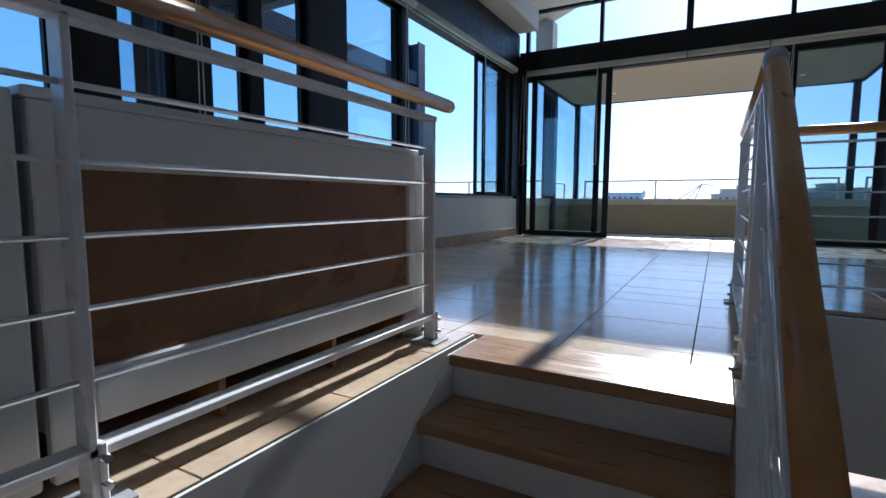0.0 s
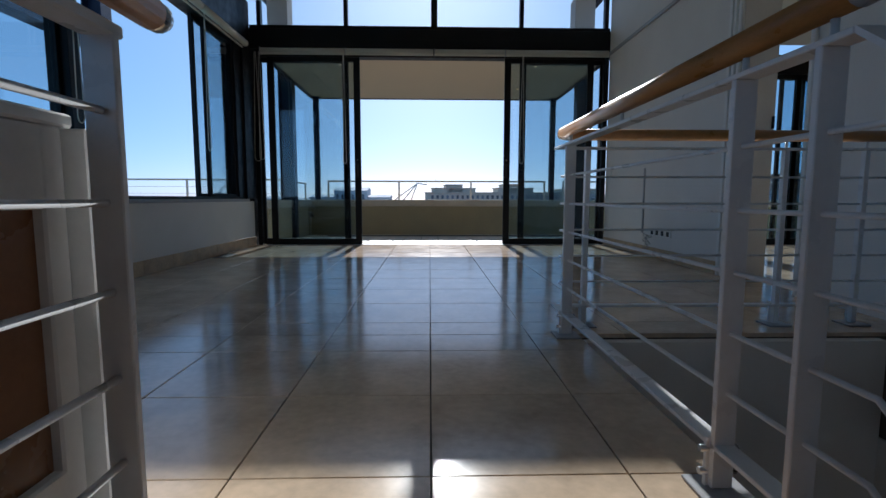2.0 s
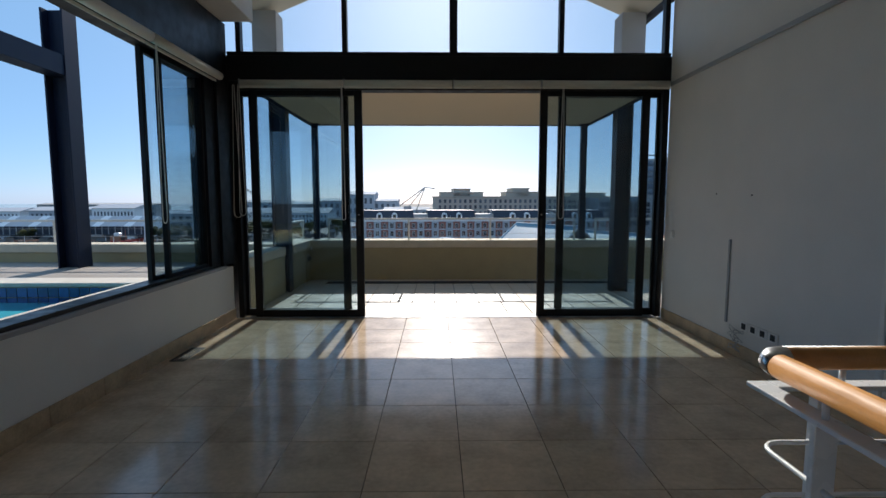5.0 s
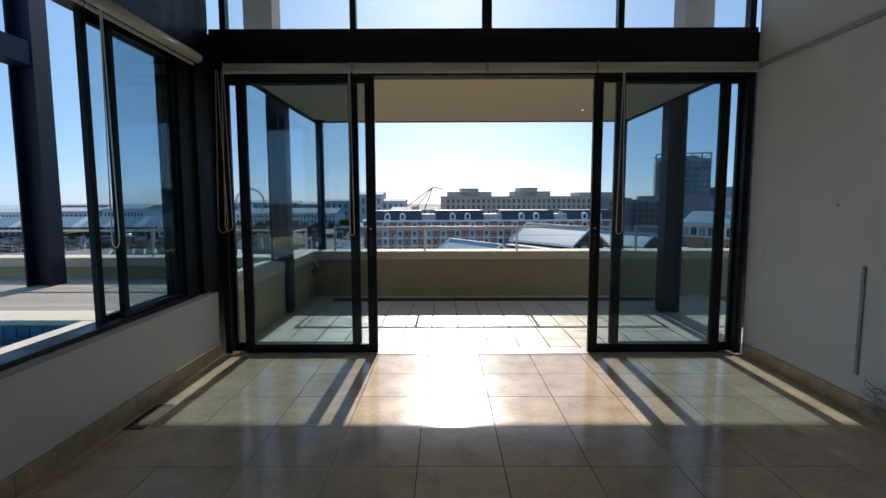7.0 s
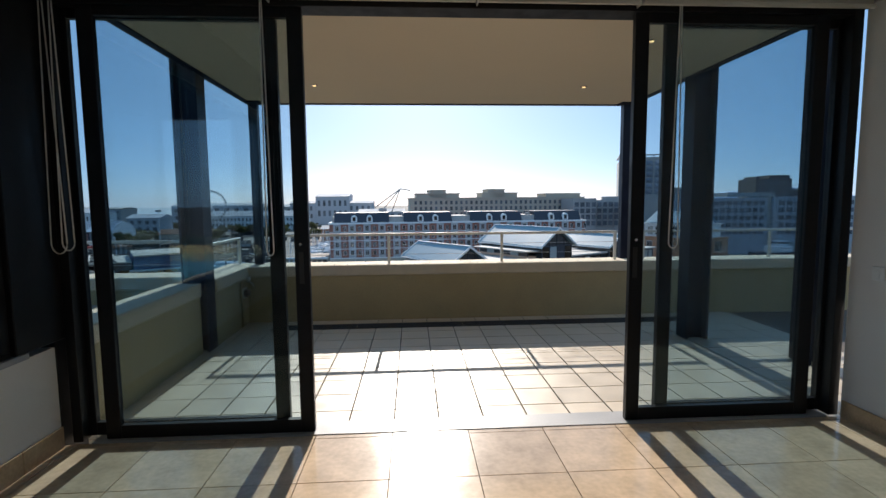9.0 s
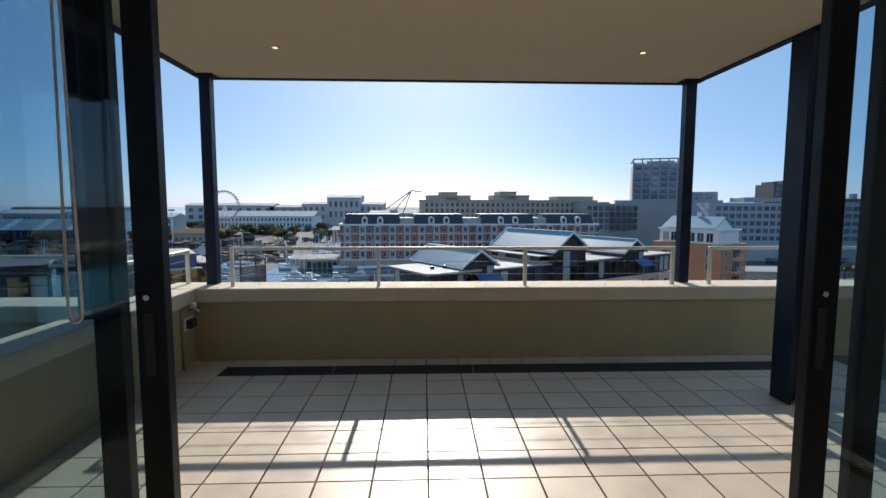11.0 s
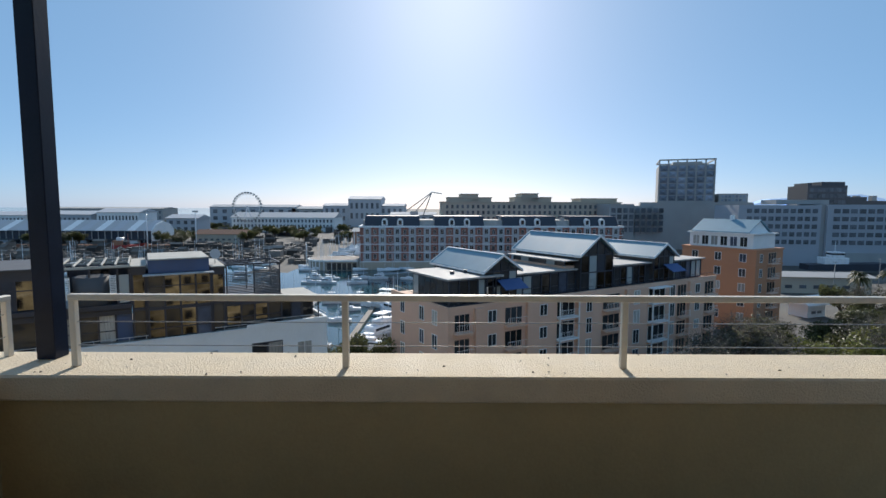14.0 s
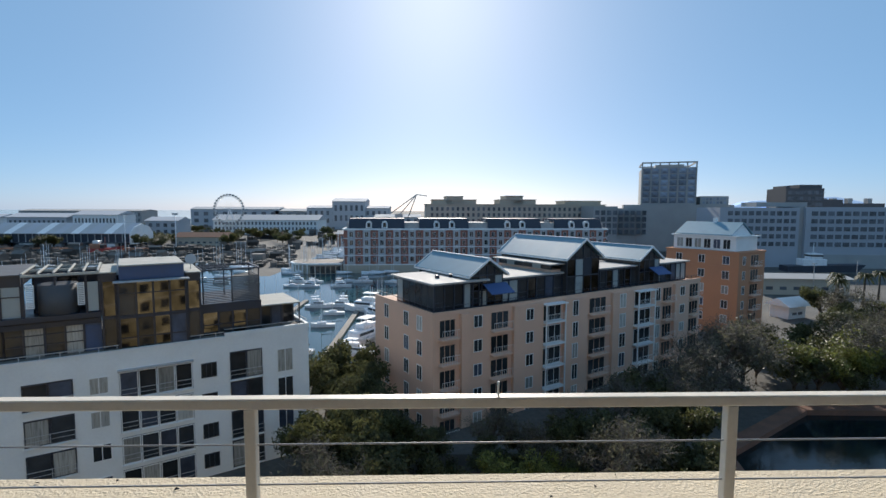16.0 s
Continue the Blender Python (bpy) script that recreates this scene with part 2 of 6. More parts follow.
# black steel beam and glazed gable above the doors
structure("door_beam", [(XL - 0.3, XR + 0.2, YD - 0.04, YD + 0.16, 2.762, 3.04)], M_BLACK, "black steel beam above the sliding doors", "beam", 0.006)
structure("side_beam", [(XL - 0.26, XL + 0.01, -3.0, YD - 0.06, 2.752, 3.37)], M_BLACK, "black steel beam above the window band", "beam", 0.006)
structure("corner_column", [(XL - 0.26, XL + 0.03, 8.1, YD + 0.16, SILL + 0.02, 2.75), (XL - 0.26, XL - 0.0, 8.43, YD + 0.16, BZ, SILL + 0.02)], M_BLACK, "black steel corner column between window and doors", "column", 0.005)
CLX = (-2.56, -1.35, -0.106, 1.135, 2.35)
win = tagged(new("window_1"), "black framed clerestory window in the gable", "window", "", "structure")
for i, x in enumerate(CLX):
    w = 0.045 if i == 2 else 0.028
    boxes("mullion", [(x - w, x + w, YD - 0.02, YD + 0.06, 3.04, 4.9 - abs(x + 0.1) * 0.45)], M_BLACK, win)
boxes("transom", [(XL, XR, YD - 0.025, YD + 0.065, 3.04, 3.085)], M_BLACK, win)
boxes("transom", [(XL, XR, YD - 0.024, YD + 0.064, 3.70, 3.74)], M_BLACK, win)
for a, b in zip(CLX, CLX[1:]):
    boxes("pane", [(a + 0.02, b - 0.02, YD + 0.02, YD + 0.028, 3.085, 3.70)], M_CLEAR, win)
    bm = bmesh.new()
    prism(bm, [(a + 0.02, 3.74), (b - 0.02, 3.74), (b - 0.02, 5.25 - abs(b + 0.1) * 0.585), (a + 0.02, 5.25 - abs(a + 0.1) * 0.585)], "y", YD + 0.02, YD + 0.028)
    part("pane", bm, M_CLEAR, win)

# blinds over the doors
for i, (a, b) in enumerate(((-2.52, -1.36), (-1.34, -0.12), (-0.10, 0.88), (0.90, 2.36))):
    bl = thing("roller_blind", "rolled-up cream roller blind above the sliding doors", "blind", "roller blinds")
    bm = bmesh.new()
    tube(bm, [(a, YD - 0.09, 2.715), (b, YD - 0.09, 2.715)], 0.042, 14)
    part("roll", bm, M_BLIND, bl)
    boxes("bottom_bar", [(a, b, YD - 0.145, YD - 0.13, 2.655, 2.68)], M_BLIND, bl, "", 0.003)
    boxes("bracket", [(a - 0.008, a, YD - 0.14, YD - 0.04, 2.67, 2.76)], M_GREYP, bl)
for a, b in ((5.02, 6.80), (6.82, 8.08), (2.95, 5.0), (1.0, 2.93)):
    bl = thing("roller_blind", "rolled-up cream roller blind above the side windows", "blind", "roller blinds")
    bm = bmesh.new()
    tube(bm, [(XL + 0.08, a, 2.715), (XL + 0.08, b, 2.715)], 0.042, 14)
    part("roll", bm, M_BLIND, bl)
    boxes("bottom_bar", [(XL + 0.03, XL + 0.045, a, b, 2.655, 2.68)], M_BLIND, bl, "", 0.003)


def cord(x, y, z0, z1, along, wide=0.03):
    c = thing("blind_cord", "thin looped pull cord hanging from a blind", "cord", "blind cords")
    pts = [(-wide * 0.15, z1)]
    for k in range(9):
        a = math.pi * k / 8
        pts.append((-wide * math.cos(a), z0 + wide * 1.4 - wide * 1.4 * math.sin(a)))
    pts.append((wide * 0.2, z1))
    bm = bmesh.new()
    tube(bm, [(x + p, y, z) if along == "x" else (x, y + p, z) for p, z in pts], 0.0042, 5)
    part("loop", bm, M_CORD, c)


cord(-2.60, YD - 0.1, 1.20, 2.70, "x", 0.045)
cord(-2.54, YD - 0.11, 1.22, 2.70, "x", 0.035)
cord(-1.38, YD - 0.09, 1.17, 2.70, "x", 0.02)
cord(1.15, YD - 0.09, 1.18, 2.70, "x", 0.03)
cord(XL + 0.07, 6.9, 1.2, 2.70, "y", 0.035)
cord(XL + 0.07, 4.86, 1.2, 2.70, "y", 0.035)
cord(XL + 0.07, 2.40, 1.1, 2.70, "y", 0.02)


# ---- sliding doors ----
def leaf(x0, x1, y, name, label, handle=None):
    d = tagged(new(name), label, "door", "sliding door leaves", "structure")
    s, z0, z1 = 0.09, 0.005, 2.66
    for a in (x0, x1 - s):
        boxes("stile", [(a, a + s, y, y + 0.045, z0, z1)], M_BLACK, d, "", 0.003)
    for a, b in ((z0, z0 + 0.085), (z1 - 0.06, z1)):
        boxes("rail", [(x0 + s, x1 - s, y + 0.001, y + 0.044, a, b)], M_BLACK, d, "", 0.003)
    boxes("pane", [(x0 + s, x1 - s, y + 0.019, y + 0.026, z0 + 0.085, z1 - 0.06)], M_GLASS, d, "tinted glass pane")
    if handle is not None:
        boxes("lock_plate", [(handle - 0.014, handle + 0.014, y - 0.006, y, 0.98, 1.18)], M_DARK, d)
        bm = bmesh.new()
        tube(bm, [(handle, y - 0.014, 1.23), (handle, y, 1.23)], 0.009, 10)
        part("knob", bm, M_CHROME, d, "small steel lock knob")


leaf(-2.47, -1.165, YD - 0.01, "door_1", "black framed sliding glass door leaf, pushed open", -1.215)
leaf(-2.655, -1.335, YD + 0.05, "door_2", "black framed sliding glass door leaf, pushed open")
leaf(0.905, 2.19, YD - 0.01, "door_3", "black framed sliding glass door leaf, pushed open", 0.94)
leaf(1.135, 2.395, YD + 0.05, "door_4", "black framed sliding glass door leaf, pushed open")
structure("door_frame", [(-2.66, -2.60, YD - 0.031, YD + 0.13, 0.0, 2.76), (2.33, 2.40, YD - 0.031, YD + 0.13, 0.0, 2.76), (-2.60, 2.33, YD - 0.03, YD + 0.13, 2.66, 2.76)], M_BLACK, "black aluminium frame of the sliding doors", "door frame", 0.003)
structure("threshold", [(-2.54, 2.31, YD - 0.05, YD + 0.14, -0.06, 0.004)], M_GREYP, "grey metal track at the balcony doors", "threshold", 0.003)


# ---- window band on the left ----
def sash(y0, y1, x, name, label, pane=True, s=0.05, z0=SILL + 0.02, z1=2.69):
    d = tagged(new(name), label, "window", "side windows", "structure")
    for a in (y0, y1 - s):
        boxes("stile", [(x - 0.022, x + 0.022, a, a + s, z0, z1)], M_BLACK, d, "", 0.003)
    for a, b in ((z0, z0 + 0.06), (z1 - 0.05, z1)):
        boxes("rail", [(x - 0.021, x + 0.021, y0 + s, y1 - s, a, b)], M_BLACK, d, "", 0.003)
    boxes("pane", [(x - 0.003, x + 0.004, y0 + s, y1 - s, z0 + 0.06, z1 - 0.05)], M_GLASS, d, "tinted glass pane")


structure("window_frame", [(XL - 0.16, XL + 0.0, -3.0, 8.1, 2.69, 2.75), (XL - 0.16, XL - 0.0, -3.0, 8.1, SILL + 0.015, SILL + 0.045), (XL - 0.16, XL + 0.0, 7.88, 8.1, SILL + 0.045, 2.69), (XL - 0.16, XL + 0.0, 3.47, 3.96, SILL + 0.045, 2.69), (XL - 0.16, XL, 4.88, 5.0, SILL + 0.045, 2.69), (XL - 0.16, XL, 2.86, 2.98, SILL + 0.045, 2.69), (XL - 0.16, XL, 2.27, 2.53, SILL + 0.045, 2.69), (XL - 0.16, XL, 1.64, 1.90, SILL + 0.045, 2.69), (XL - 0.16, XL, 0.3, 0.5, SILL + 0.045, 2.69)], M_BLACK, "black aluminium window framing", "window frame", 0.003)
sash(7.10, 7.90, XL - 0.05, "window_2", "closed black sliding window sash with tinted glass")
sash(6.94, 7.84, XL - 0.11, "window_3", "black sliding window sash pushed open")
sash(3.96, 4.90, XL - 0.08, "window_4", "closed black window with tinted glass")
sash(2.98, 3.47, XL - 0.08, "window_5", "closed black window with tinted glass")
sash(2.53, 2.86, XL - 0.08, "window_6", "narrow closed black window with tinted glass")
sash(1.90, 2.27, XL - 0.05, "window_7", "narrow black sliding sash with tinted glass")
sash(1.92, 2.28, XL - 0.12, "window_16", "black sash stacked behind another")
sash(0.5, 1.64, XL - 0.08, "window_17", "closed black window with tinted glass")
sash(-0.9, 0.3, XL - 0.08, "window_8", "closed black window with tinted glass")

# ---- doorway and side room ----
tr = tagged(new("trim"), "white moulded door surround with two ribs", "trim", "", "structure")
for y in (5.37, 5.44, 5.50):
    boxes("moulding", [(XR - 0.03, XR - 0.001, y, y + 0.045, 0.0, 3.05)], M_PAINT, tr, "", 0.008)
for y in (4.56,):
    boxes("moulding", [(XR - 0.03, XR - 0.001, y, y + 0.045, 0.0, 3.05)], M_PAINT, tr, "", 0.008)
boxes("moulding", [(XR - 0.03, XR - 0.001, 4.61, 5.365, 2.955, 3.05)], M_PAINT, tr, "", 0.008)
hg = thing("door_hinge", "small dark hinge on the white door jamb", "hinge")
bm = bmesh.new()
tube(bm, [(XR + 0.28, 5.355, 1.26), (XR + 0.28, 5.355, 1.36)], 0.012, 10)
part("barrel", bm, M_DARK, hg)
structure("floor_side", [(XR + 0.30, XR + 4.2, 2.6, 8.45, -0.5, -0.002), (XR, XR + 0.30, 4.60, 5.37, -0.5, -0.003)], M_TILE, "pale stone floor of the adjoining room", "floor")
structure("wall_side", [(XR + 3.95, XR + 4.3, 2.6, 8.45, 0, 3.4), (XR + 0.30, XR + 4.2, 2.5, 2.6, 0, 3.4), (5.88, XR + 3.95, 8.40, 8.50, 2.725, 2.92), (XR + 0.30, XR + 0.42, 8.40, 8.55, 0, 3.1)], M_WHITE, "white plaster walls of the adjoining room", "wall")
structure("ceiling_side", [(XR + 0.30, XR + 4.3, 2.5, 8.6, 2.92, 3.2)], M_WHITE, "white ceiling of the adjoining room", "ceiling")
structure("beam_side", [(XR + 0.42, XR + 3.95, 8.38, 8.60, 2.46, 2.72), (6.29, XR + 3.95, 8.38, 8.60, 0, 2.46)], M_BLACK, "black beam above the side room's doors", "beam")
for i, (a, b) in enumerate(((2.85, 3.6), (3.55, 4.35), (4.3, 5.2), (5.15, 5.72), (5.66, 6.28))):
    d = tagged(new("window_%d" % (9 + i)), "black framed glass door of the adjoining room", "window", "side room glazing", "structure")
    for c in (a, b - 0.06):
        boxes("stile", [(c, c + 0.06, 8.44, 8.49, 0.0, 2.46)], M_BLACK, d)
    for c, e in ((0, 0.09), (2.40, 2.46)):
        boxes("rail", [(a + 0.06, b - 0.06, 8.441, 8.489, c, e)], M_BLACK, d)
    boxes("pane", [(a + 0.06, b - 0.06, 8.46, 8.467, 0.09, 2.40)], M_GLASS, d)
for i, (a, b, y) in enumerate(((4.95, 5.75, 8.52), (5.3, 6.1, 8.57))):
    d = tagged(new("window_%d" % (14 + i)), "sliding glass leaf stacked behind the others", "window", "side room glazing", "structure")
    for c in (a, b - 0.05):
        boxes("stile", [(c, c + 0.05, y - 0.02, y + 0.02, 0.0, 2.46)], M_BLACK, d)
    for c, e in ((0, 0.09), (2.40, 2.46)):
        boxes("rail", [(a + 0.05, b - 0.05, y - 0.019, y + 0.019, c, e)], M_BLACK, d)
    boxes("pane", [(a + 0.05, b - 0.05, y - 0.004, y + 0.004, 0.09, 2.40)], M_GLASS, d)
vent = thing("air_vent", "small dark slotted air vent high on the adjoining room wall", "vent")
boxes("frame", [(6.335, 6.349, 5.6, 6.2, 2.66, 2.80)], M_DARK, vent)

sd = thing("downlight", "small recessed round downlight in the adjoining room ceiling", "downlight", "downlights")
bm = bmesh.new()
tube(bm, [(5.14, 7.51, 2.911), (5.14, 7.51, 2.919)], 0.045, 16)
part("ring", bm, M_CHROME, sd)
bm = bmesh.new()
tube(bm, [(5.14, 7.51, 2.908), (5.14, 7.51, 2.911)], 0.026, 14)
part("lens", bm, M_LAMP, sd)

# grey picture rail along the right wall
structure("picture_rail", [(XR - 0.025, XR - 0.001, 2.0, 8.44, 2.70, 2.74)], M_GREYP, "slim grey metal rail along the wall", "trim", 0.003)

# stone skirting
sk = tagged(new("baseboard"), "beige stone skirting along the walls", "skirting", "", "structure")
for k in range(21):
    y = -1.9 + 0.5 * k
    boxes("skirting_stone", [(XL + 0.001, XL + 0.014, y + 0.002, min(y + 0.498, 8.42), 0.0, 0.13)], M_SKIRT, sk, "", 0.002)
for k in range(6):
    y = 5.56 + 0.5 * k
    boxes("skirting_stone", [(XR - 0.015, XR - 0.001, y + 0.002, min(y + 0.498, 8.43), 0.0, 0.12)], M_SKIRT, sk, "", 0.002)

# switch, sockets, screw holes and cables on the right wall
sw = thing("light_switch", "white rocker switch on the wall", "switch")
boxes("plate", [(XR - 0.012, XR - 0.001, 8.20, 8.285, 0.97, 1.06)], M_PAINT, sw, "", 0.004)
boxes("rocker", [(XR - 0.018, XR - 0.012, 8.222, 8.262, 0.985, 1.045)], M_PAINT, sw, "", 0.003)
for k in range(4):
    so = thing("wall_socket", "white socket plate low on the wall", "socket", "wall sockets")
    y = 6.42 + 0.125 * k
    boxes("plate", [(XR - 0.012, XR - 0.001, y, y + 0.115, 0.255, 0.335)], M_PAINT, so, "", 0.003)
    boxes("insert", [(XR - 0.015, XR - 0.012, y + 0.03, y + 0.085, 0.27, 0.32)], M_DARK, so)
cb = thing("cable_bundle", "loose tangle of thin cables hanging below the sockets", "cable")
rnd = random.Random(4)
for k in range(5):
    bm = bmesh.new()
    y0 = 6.86 + 0.02 * k
    pts = [(XR - 0.03, y0, 0.24)]
    for j in range(9):
        pts.append((XR - 0.03 - 0.03 * rnd.random(), y0 - 0.06 + 0.16 * rnd.random(), 0.25 - 0.024 * j + 0.03 * rnd.random()))
    tube(bm, pts, 0.003, 5)
    part("cable", bm, M_GREYP, cb)
tk = thing("cable_trunking", "narrow grey cable cover running up the wall", "trunking")
boxes("cover", [(XR - 0.014, XR - 0.001, 7.11, 7.14, 0.27, 1.04)], M_GREYP, tk, "", 0.003)
for y, z in ((6.86, 1.44), (7.40, 1.46)):
    hl = thing("wall_plug", "small dark screw hole in the wall", "wall plug", "wall plugs")
    bm = bmesh.new()
    tube(bm, [(XR - 0.004, y, z), (XR + 0.0, y, z)], 0.008, 8)
    part("hole", bm, M_DARK, hl)


# ---- stairs ----
RISE, GOING, YS = 0.172, 0.235, 1.905
stairs = tagged(new("stairs"), "open timber stairs with white risers and steel stringers", "stairs", "", "structure")
for k in range(5):
    y = YS - GOING * k
    z = 0.004 - RISE * k
    back = y + (0.335 if k == 0 else GOING + 0.05)
    boxes("tread", [(-0.505, 0.455, y, back, z - 0.045, z)], M_WOOD, stairs, "thick oiled timber tread", 0.006)
    boxes("riser", [(-0.50, 0.45, y + 0.035, y + 0.05, z - RISE + 0.001, z - 0.046)], M_PAINT, stairs)
boxes("landing", [(-0.545, 0.50, -1.6, YS - 4 * GOING + 0.03, -5 * RISE - 0.06, 0.004 - 5 * RISE)], M_WOOD, stairs, "timber half landing", 0.006)
boxes("landing_base", [(-0.54, 0.49, -1.58, YS - 4 * GOING + 0.02, -2.9, -5 * RISE - 0.061)], M_PAINT, stairs)
for x, w in ((-0.521, 0.014), (0.457, 0.035)):
    bm = bmesh.new()
    s = RISE / GOING
    n = 4 * GOING
    prism(bm, [(YS + 0.28, -0.006), (YS + 0.02, -0.006), (YS - n, -0.006 - n * s), (YS - n, -0.33 - n * s), (YS + 0.28, -0.33)], "x", x, x + w)
    part("stringer", bm, M_PAINT, stairs, "white steel stringer")


# ---- balustrades ----
def ball_end(bm, p, r):
    bmesh.ops.create_uvsphere(bm, u_segments=12, v_segments=8, radius=r, matrix=Matrix.Translation(p))


def post(parent, x, y, z0=0.0, z1=0.93, foot=True, turn=False):
    a, b = (0.025, 0.008) if turn else (0.013, 0.016)
    boxes("post", [(x - a, x + a, y - b, y + b, z0 + 0.012, z1)], M_STEEL, parent, "", 0.002)
    if foot:
        boxes("base_plate", [(x - 0.06, x + 0.06, y - 0.06, y + 0.06, z0 + 0.001, z0 + 0.01)], M_GREYP, parent, "", 0.002)
        boxes("bracket", [(x - a * 1.3, x + a * 1.3, y + b, y + b + 0.012, z0 + 0.01, z0 + 0.13)], M_STEEL, parent, "", 0.002)
        for zz in (0.045, 0.10):
            bm = bmesh.new()
            tube(bm, [(x - a * 1.3 - 0.012, y + b + 0.006, z0 + zz), (x + a * 1.3 + 0.012, y + b + 0.006, z0 + zz)] if a > b else [(x, y + b, z0 + zz), (x, y + b + 0.026, z0 + zz)], 0.009, 6)
            part("bolt", bm, M_CHROME, parent)


RODS = (0.24, 0.378, 0.515, 0.652, 0.79)
XB, YB = 0.50, 3.82


def corner_line(z, out, y0, x1, slope_to=None):
    """From the stairs' head along x = XB to the corner, round it and on along y = YB."""
    pts = []
    if slope_to is not None:
        pts.append(slope_to)
    pts.append((XB, y0, z))
    r = 0.05
    for k in range(5):
        a = math.pi / 2 * k / 4
        pts.append((XB - out + r - r * math.cos(a), YB + out - r + r * math.sin(a), z))
    pts.insert(-5, (XB - out, YB - 0.16, z)) if out else None
    pts.insert(len(pts), (XB + 0.14, YB + out, z)) if out else None
    pts.append((XB + 0.2, YB, z)) if out else None
    pts.append((x1, YB, z))
    return pts


rail = thing("balustrade", "white steel balustrade with thin rods and timber handrail round the stairwell", "balustrade")
for x, y, t in ((XB, 3.62, True), (XB, 2.32, True), (XB + 0.145, YB, False), (1.69, YB, False), (2.12, YB, False)):
    post(rail, x, y, turn=t)
post(rail, XB, 2.09, -0.2, 0.93, foot=False, turn=True)
post(rail, XB, 0.90, -5 * RISE, 0.93 - 1.05 * RISE / GOING, foot=False, turn=True)
SL = RISE / GOING
for z in RODS:
    bm = bmesh.new()
    tube(bm, corner_line(z, 0.0, 1.95, XR, (XB, 0.90, z - 1.05 * SL)), 0.006, 6)
    part("rod", bm, M_STEEL, rail)
for z, h, n, yb in ((0.105, 0.012, "bottom_bar", 1.95), (0.93, 0.012, "top_bar", 2.02)):
    boxes(n, [(XB - 0.025, XB + 0.025, yb + 0.002, YB + 0.02, z, z + h)], M_STEEL, rail, "", 0.002)
    boxes(n, [(XB + 0.027, XR - 0.002, YB - 0.025, YB + 0.02, z, z + h)], M_STEEL, rail, "", 0.002)
    bm = bmesh.new()
    prism(bm, [(yb, z), (yb, z + h), (0.88, z + h - (yb - 0.88) * SL), (0.88, z - (yb - 0.88) * SL)], "x", XB - 0.025, XB + 0.025)
    part(n, bm, M_STEEL, rail)
zh = 1.005
bm = bmesh.new()
tube(bm, [(XB, 2.03, zh), (XB, YB - 0.06, zh)], 0.029, 14)
part("handrail", bm, M_RAILW, rail, "varnished timber handrail")
bm = bmesh.new()
tube(bm, [(XB, 0.90, zh - 1.08 * SL), (XB, 1.945, zh - 0.035 * SL)], 0.029, 14)
part("handrail", bm, M_RAILW, rail, "varnished timber handrail")
bm = bmesh.new()
tube(bm, [(XB + 0.05, YB, zh), (XR - 0.002, YB, zh)], 0.029, 14)
part("handrail", bm, M_RAILW, rail, "varnished timber handrail")
bm = bmesh.new()
tube(bm, [(XB, YB - 0.06, zh), (XB + 0.006, YB - 0.025, zh), (XB + 0.022, YB - 0.007, zh), (XB + 0.05, YB, zh)], 0.0297, 14)
part("elbow", bm, M_CHROME, rail, "polished metal elbow")
bm = bmesh.new()
tube(bm, [(XB, 1.935, zh - 0.045 * SL), (XB, 1.98, zh), (XB, 2.04, zh)], 0.0305, 14)
part("elbow", bm, M_GREYP, rail, "grey metal elbow")
for y in (2.09, 2.32, 3.0, 3.62):
    bm = bmesh.new()
    tube(bm, [(XB, y, 0.94), (XB, y, 0.975)], 0.007, 8)
    part("peg", bm, M_STEEL, rail)
for x in (0.7, 1.69, 2.12):
    bm = bmesh.new()
    tube(bm, [(x, YB, 0.94), (x, YB, 0.975)], 0.007, 8)
    part("peg", bm, M_STEEL, rail)

XC = -0.67
rail2 = thing("balustrade", "white steel balustrade with timber handrail along the landing edge", "balustrade")
for y in (2.04, 0.735, -0.57):
    post(rail2, XC, y, turn=True)
for z in (0.25, 0.39, 0.53, 0.67, 0.81):
    bm = bmesh.new()
    tube(bm, [(XC, 2.04, z), (XC, -2.9, z)], 0.0065, 6)
    part("rod", bm, M_STEEL, rail2)
boxes("bottom_bar", [(XC - 0.025, XC + 0.025, -2.9, 2.06, 0.10, 0.122)], M_STEEL, rail2, "", 0.003)
boxes("top_bar", [(XC - 0.025, XC + 0.025, -2.9, 2.06, 0.92, 0.94)], M_STEEL, rail2, "", 0.003)
bm = bmesh.new()
tube(bm, [(XC, -2.9, zh), (XC, 2.185, zh)], 0.029, 14)
part("handrail", bm, M_RAILW, rail2, "varnished timber handrail")
bm = bmesh.new()
tube(bm, [(XC, 2.185, zh), (XC, 2.212, zh), (XC, 2.227, zh), (XC, 2.235, zh)], [0.027, 0.027, 0.02, 0.008], 14)
part("end_cap", bm, M_CHROME, rail2, "rounded metal end cap")
for y in (1.95, 0.735, -0.4):
    bm = bmesh.new()
    tube(bm, [(XC, y, 0.94), (XC, y, 0.975)], 0.007, 8)
    part("peg", bm, M_STEEL, rail2)

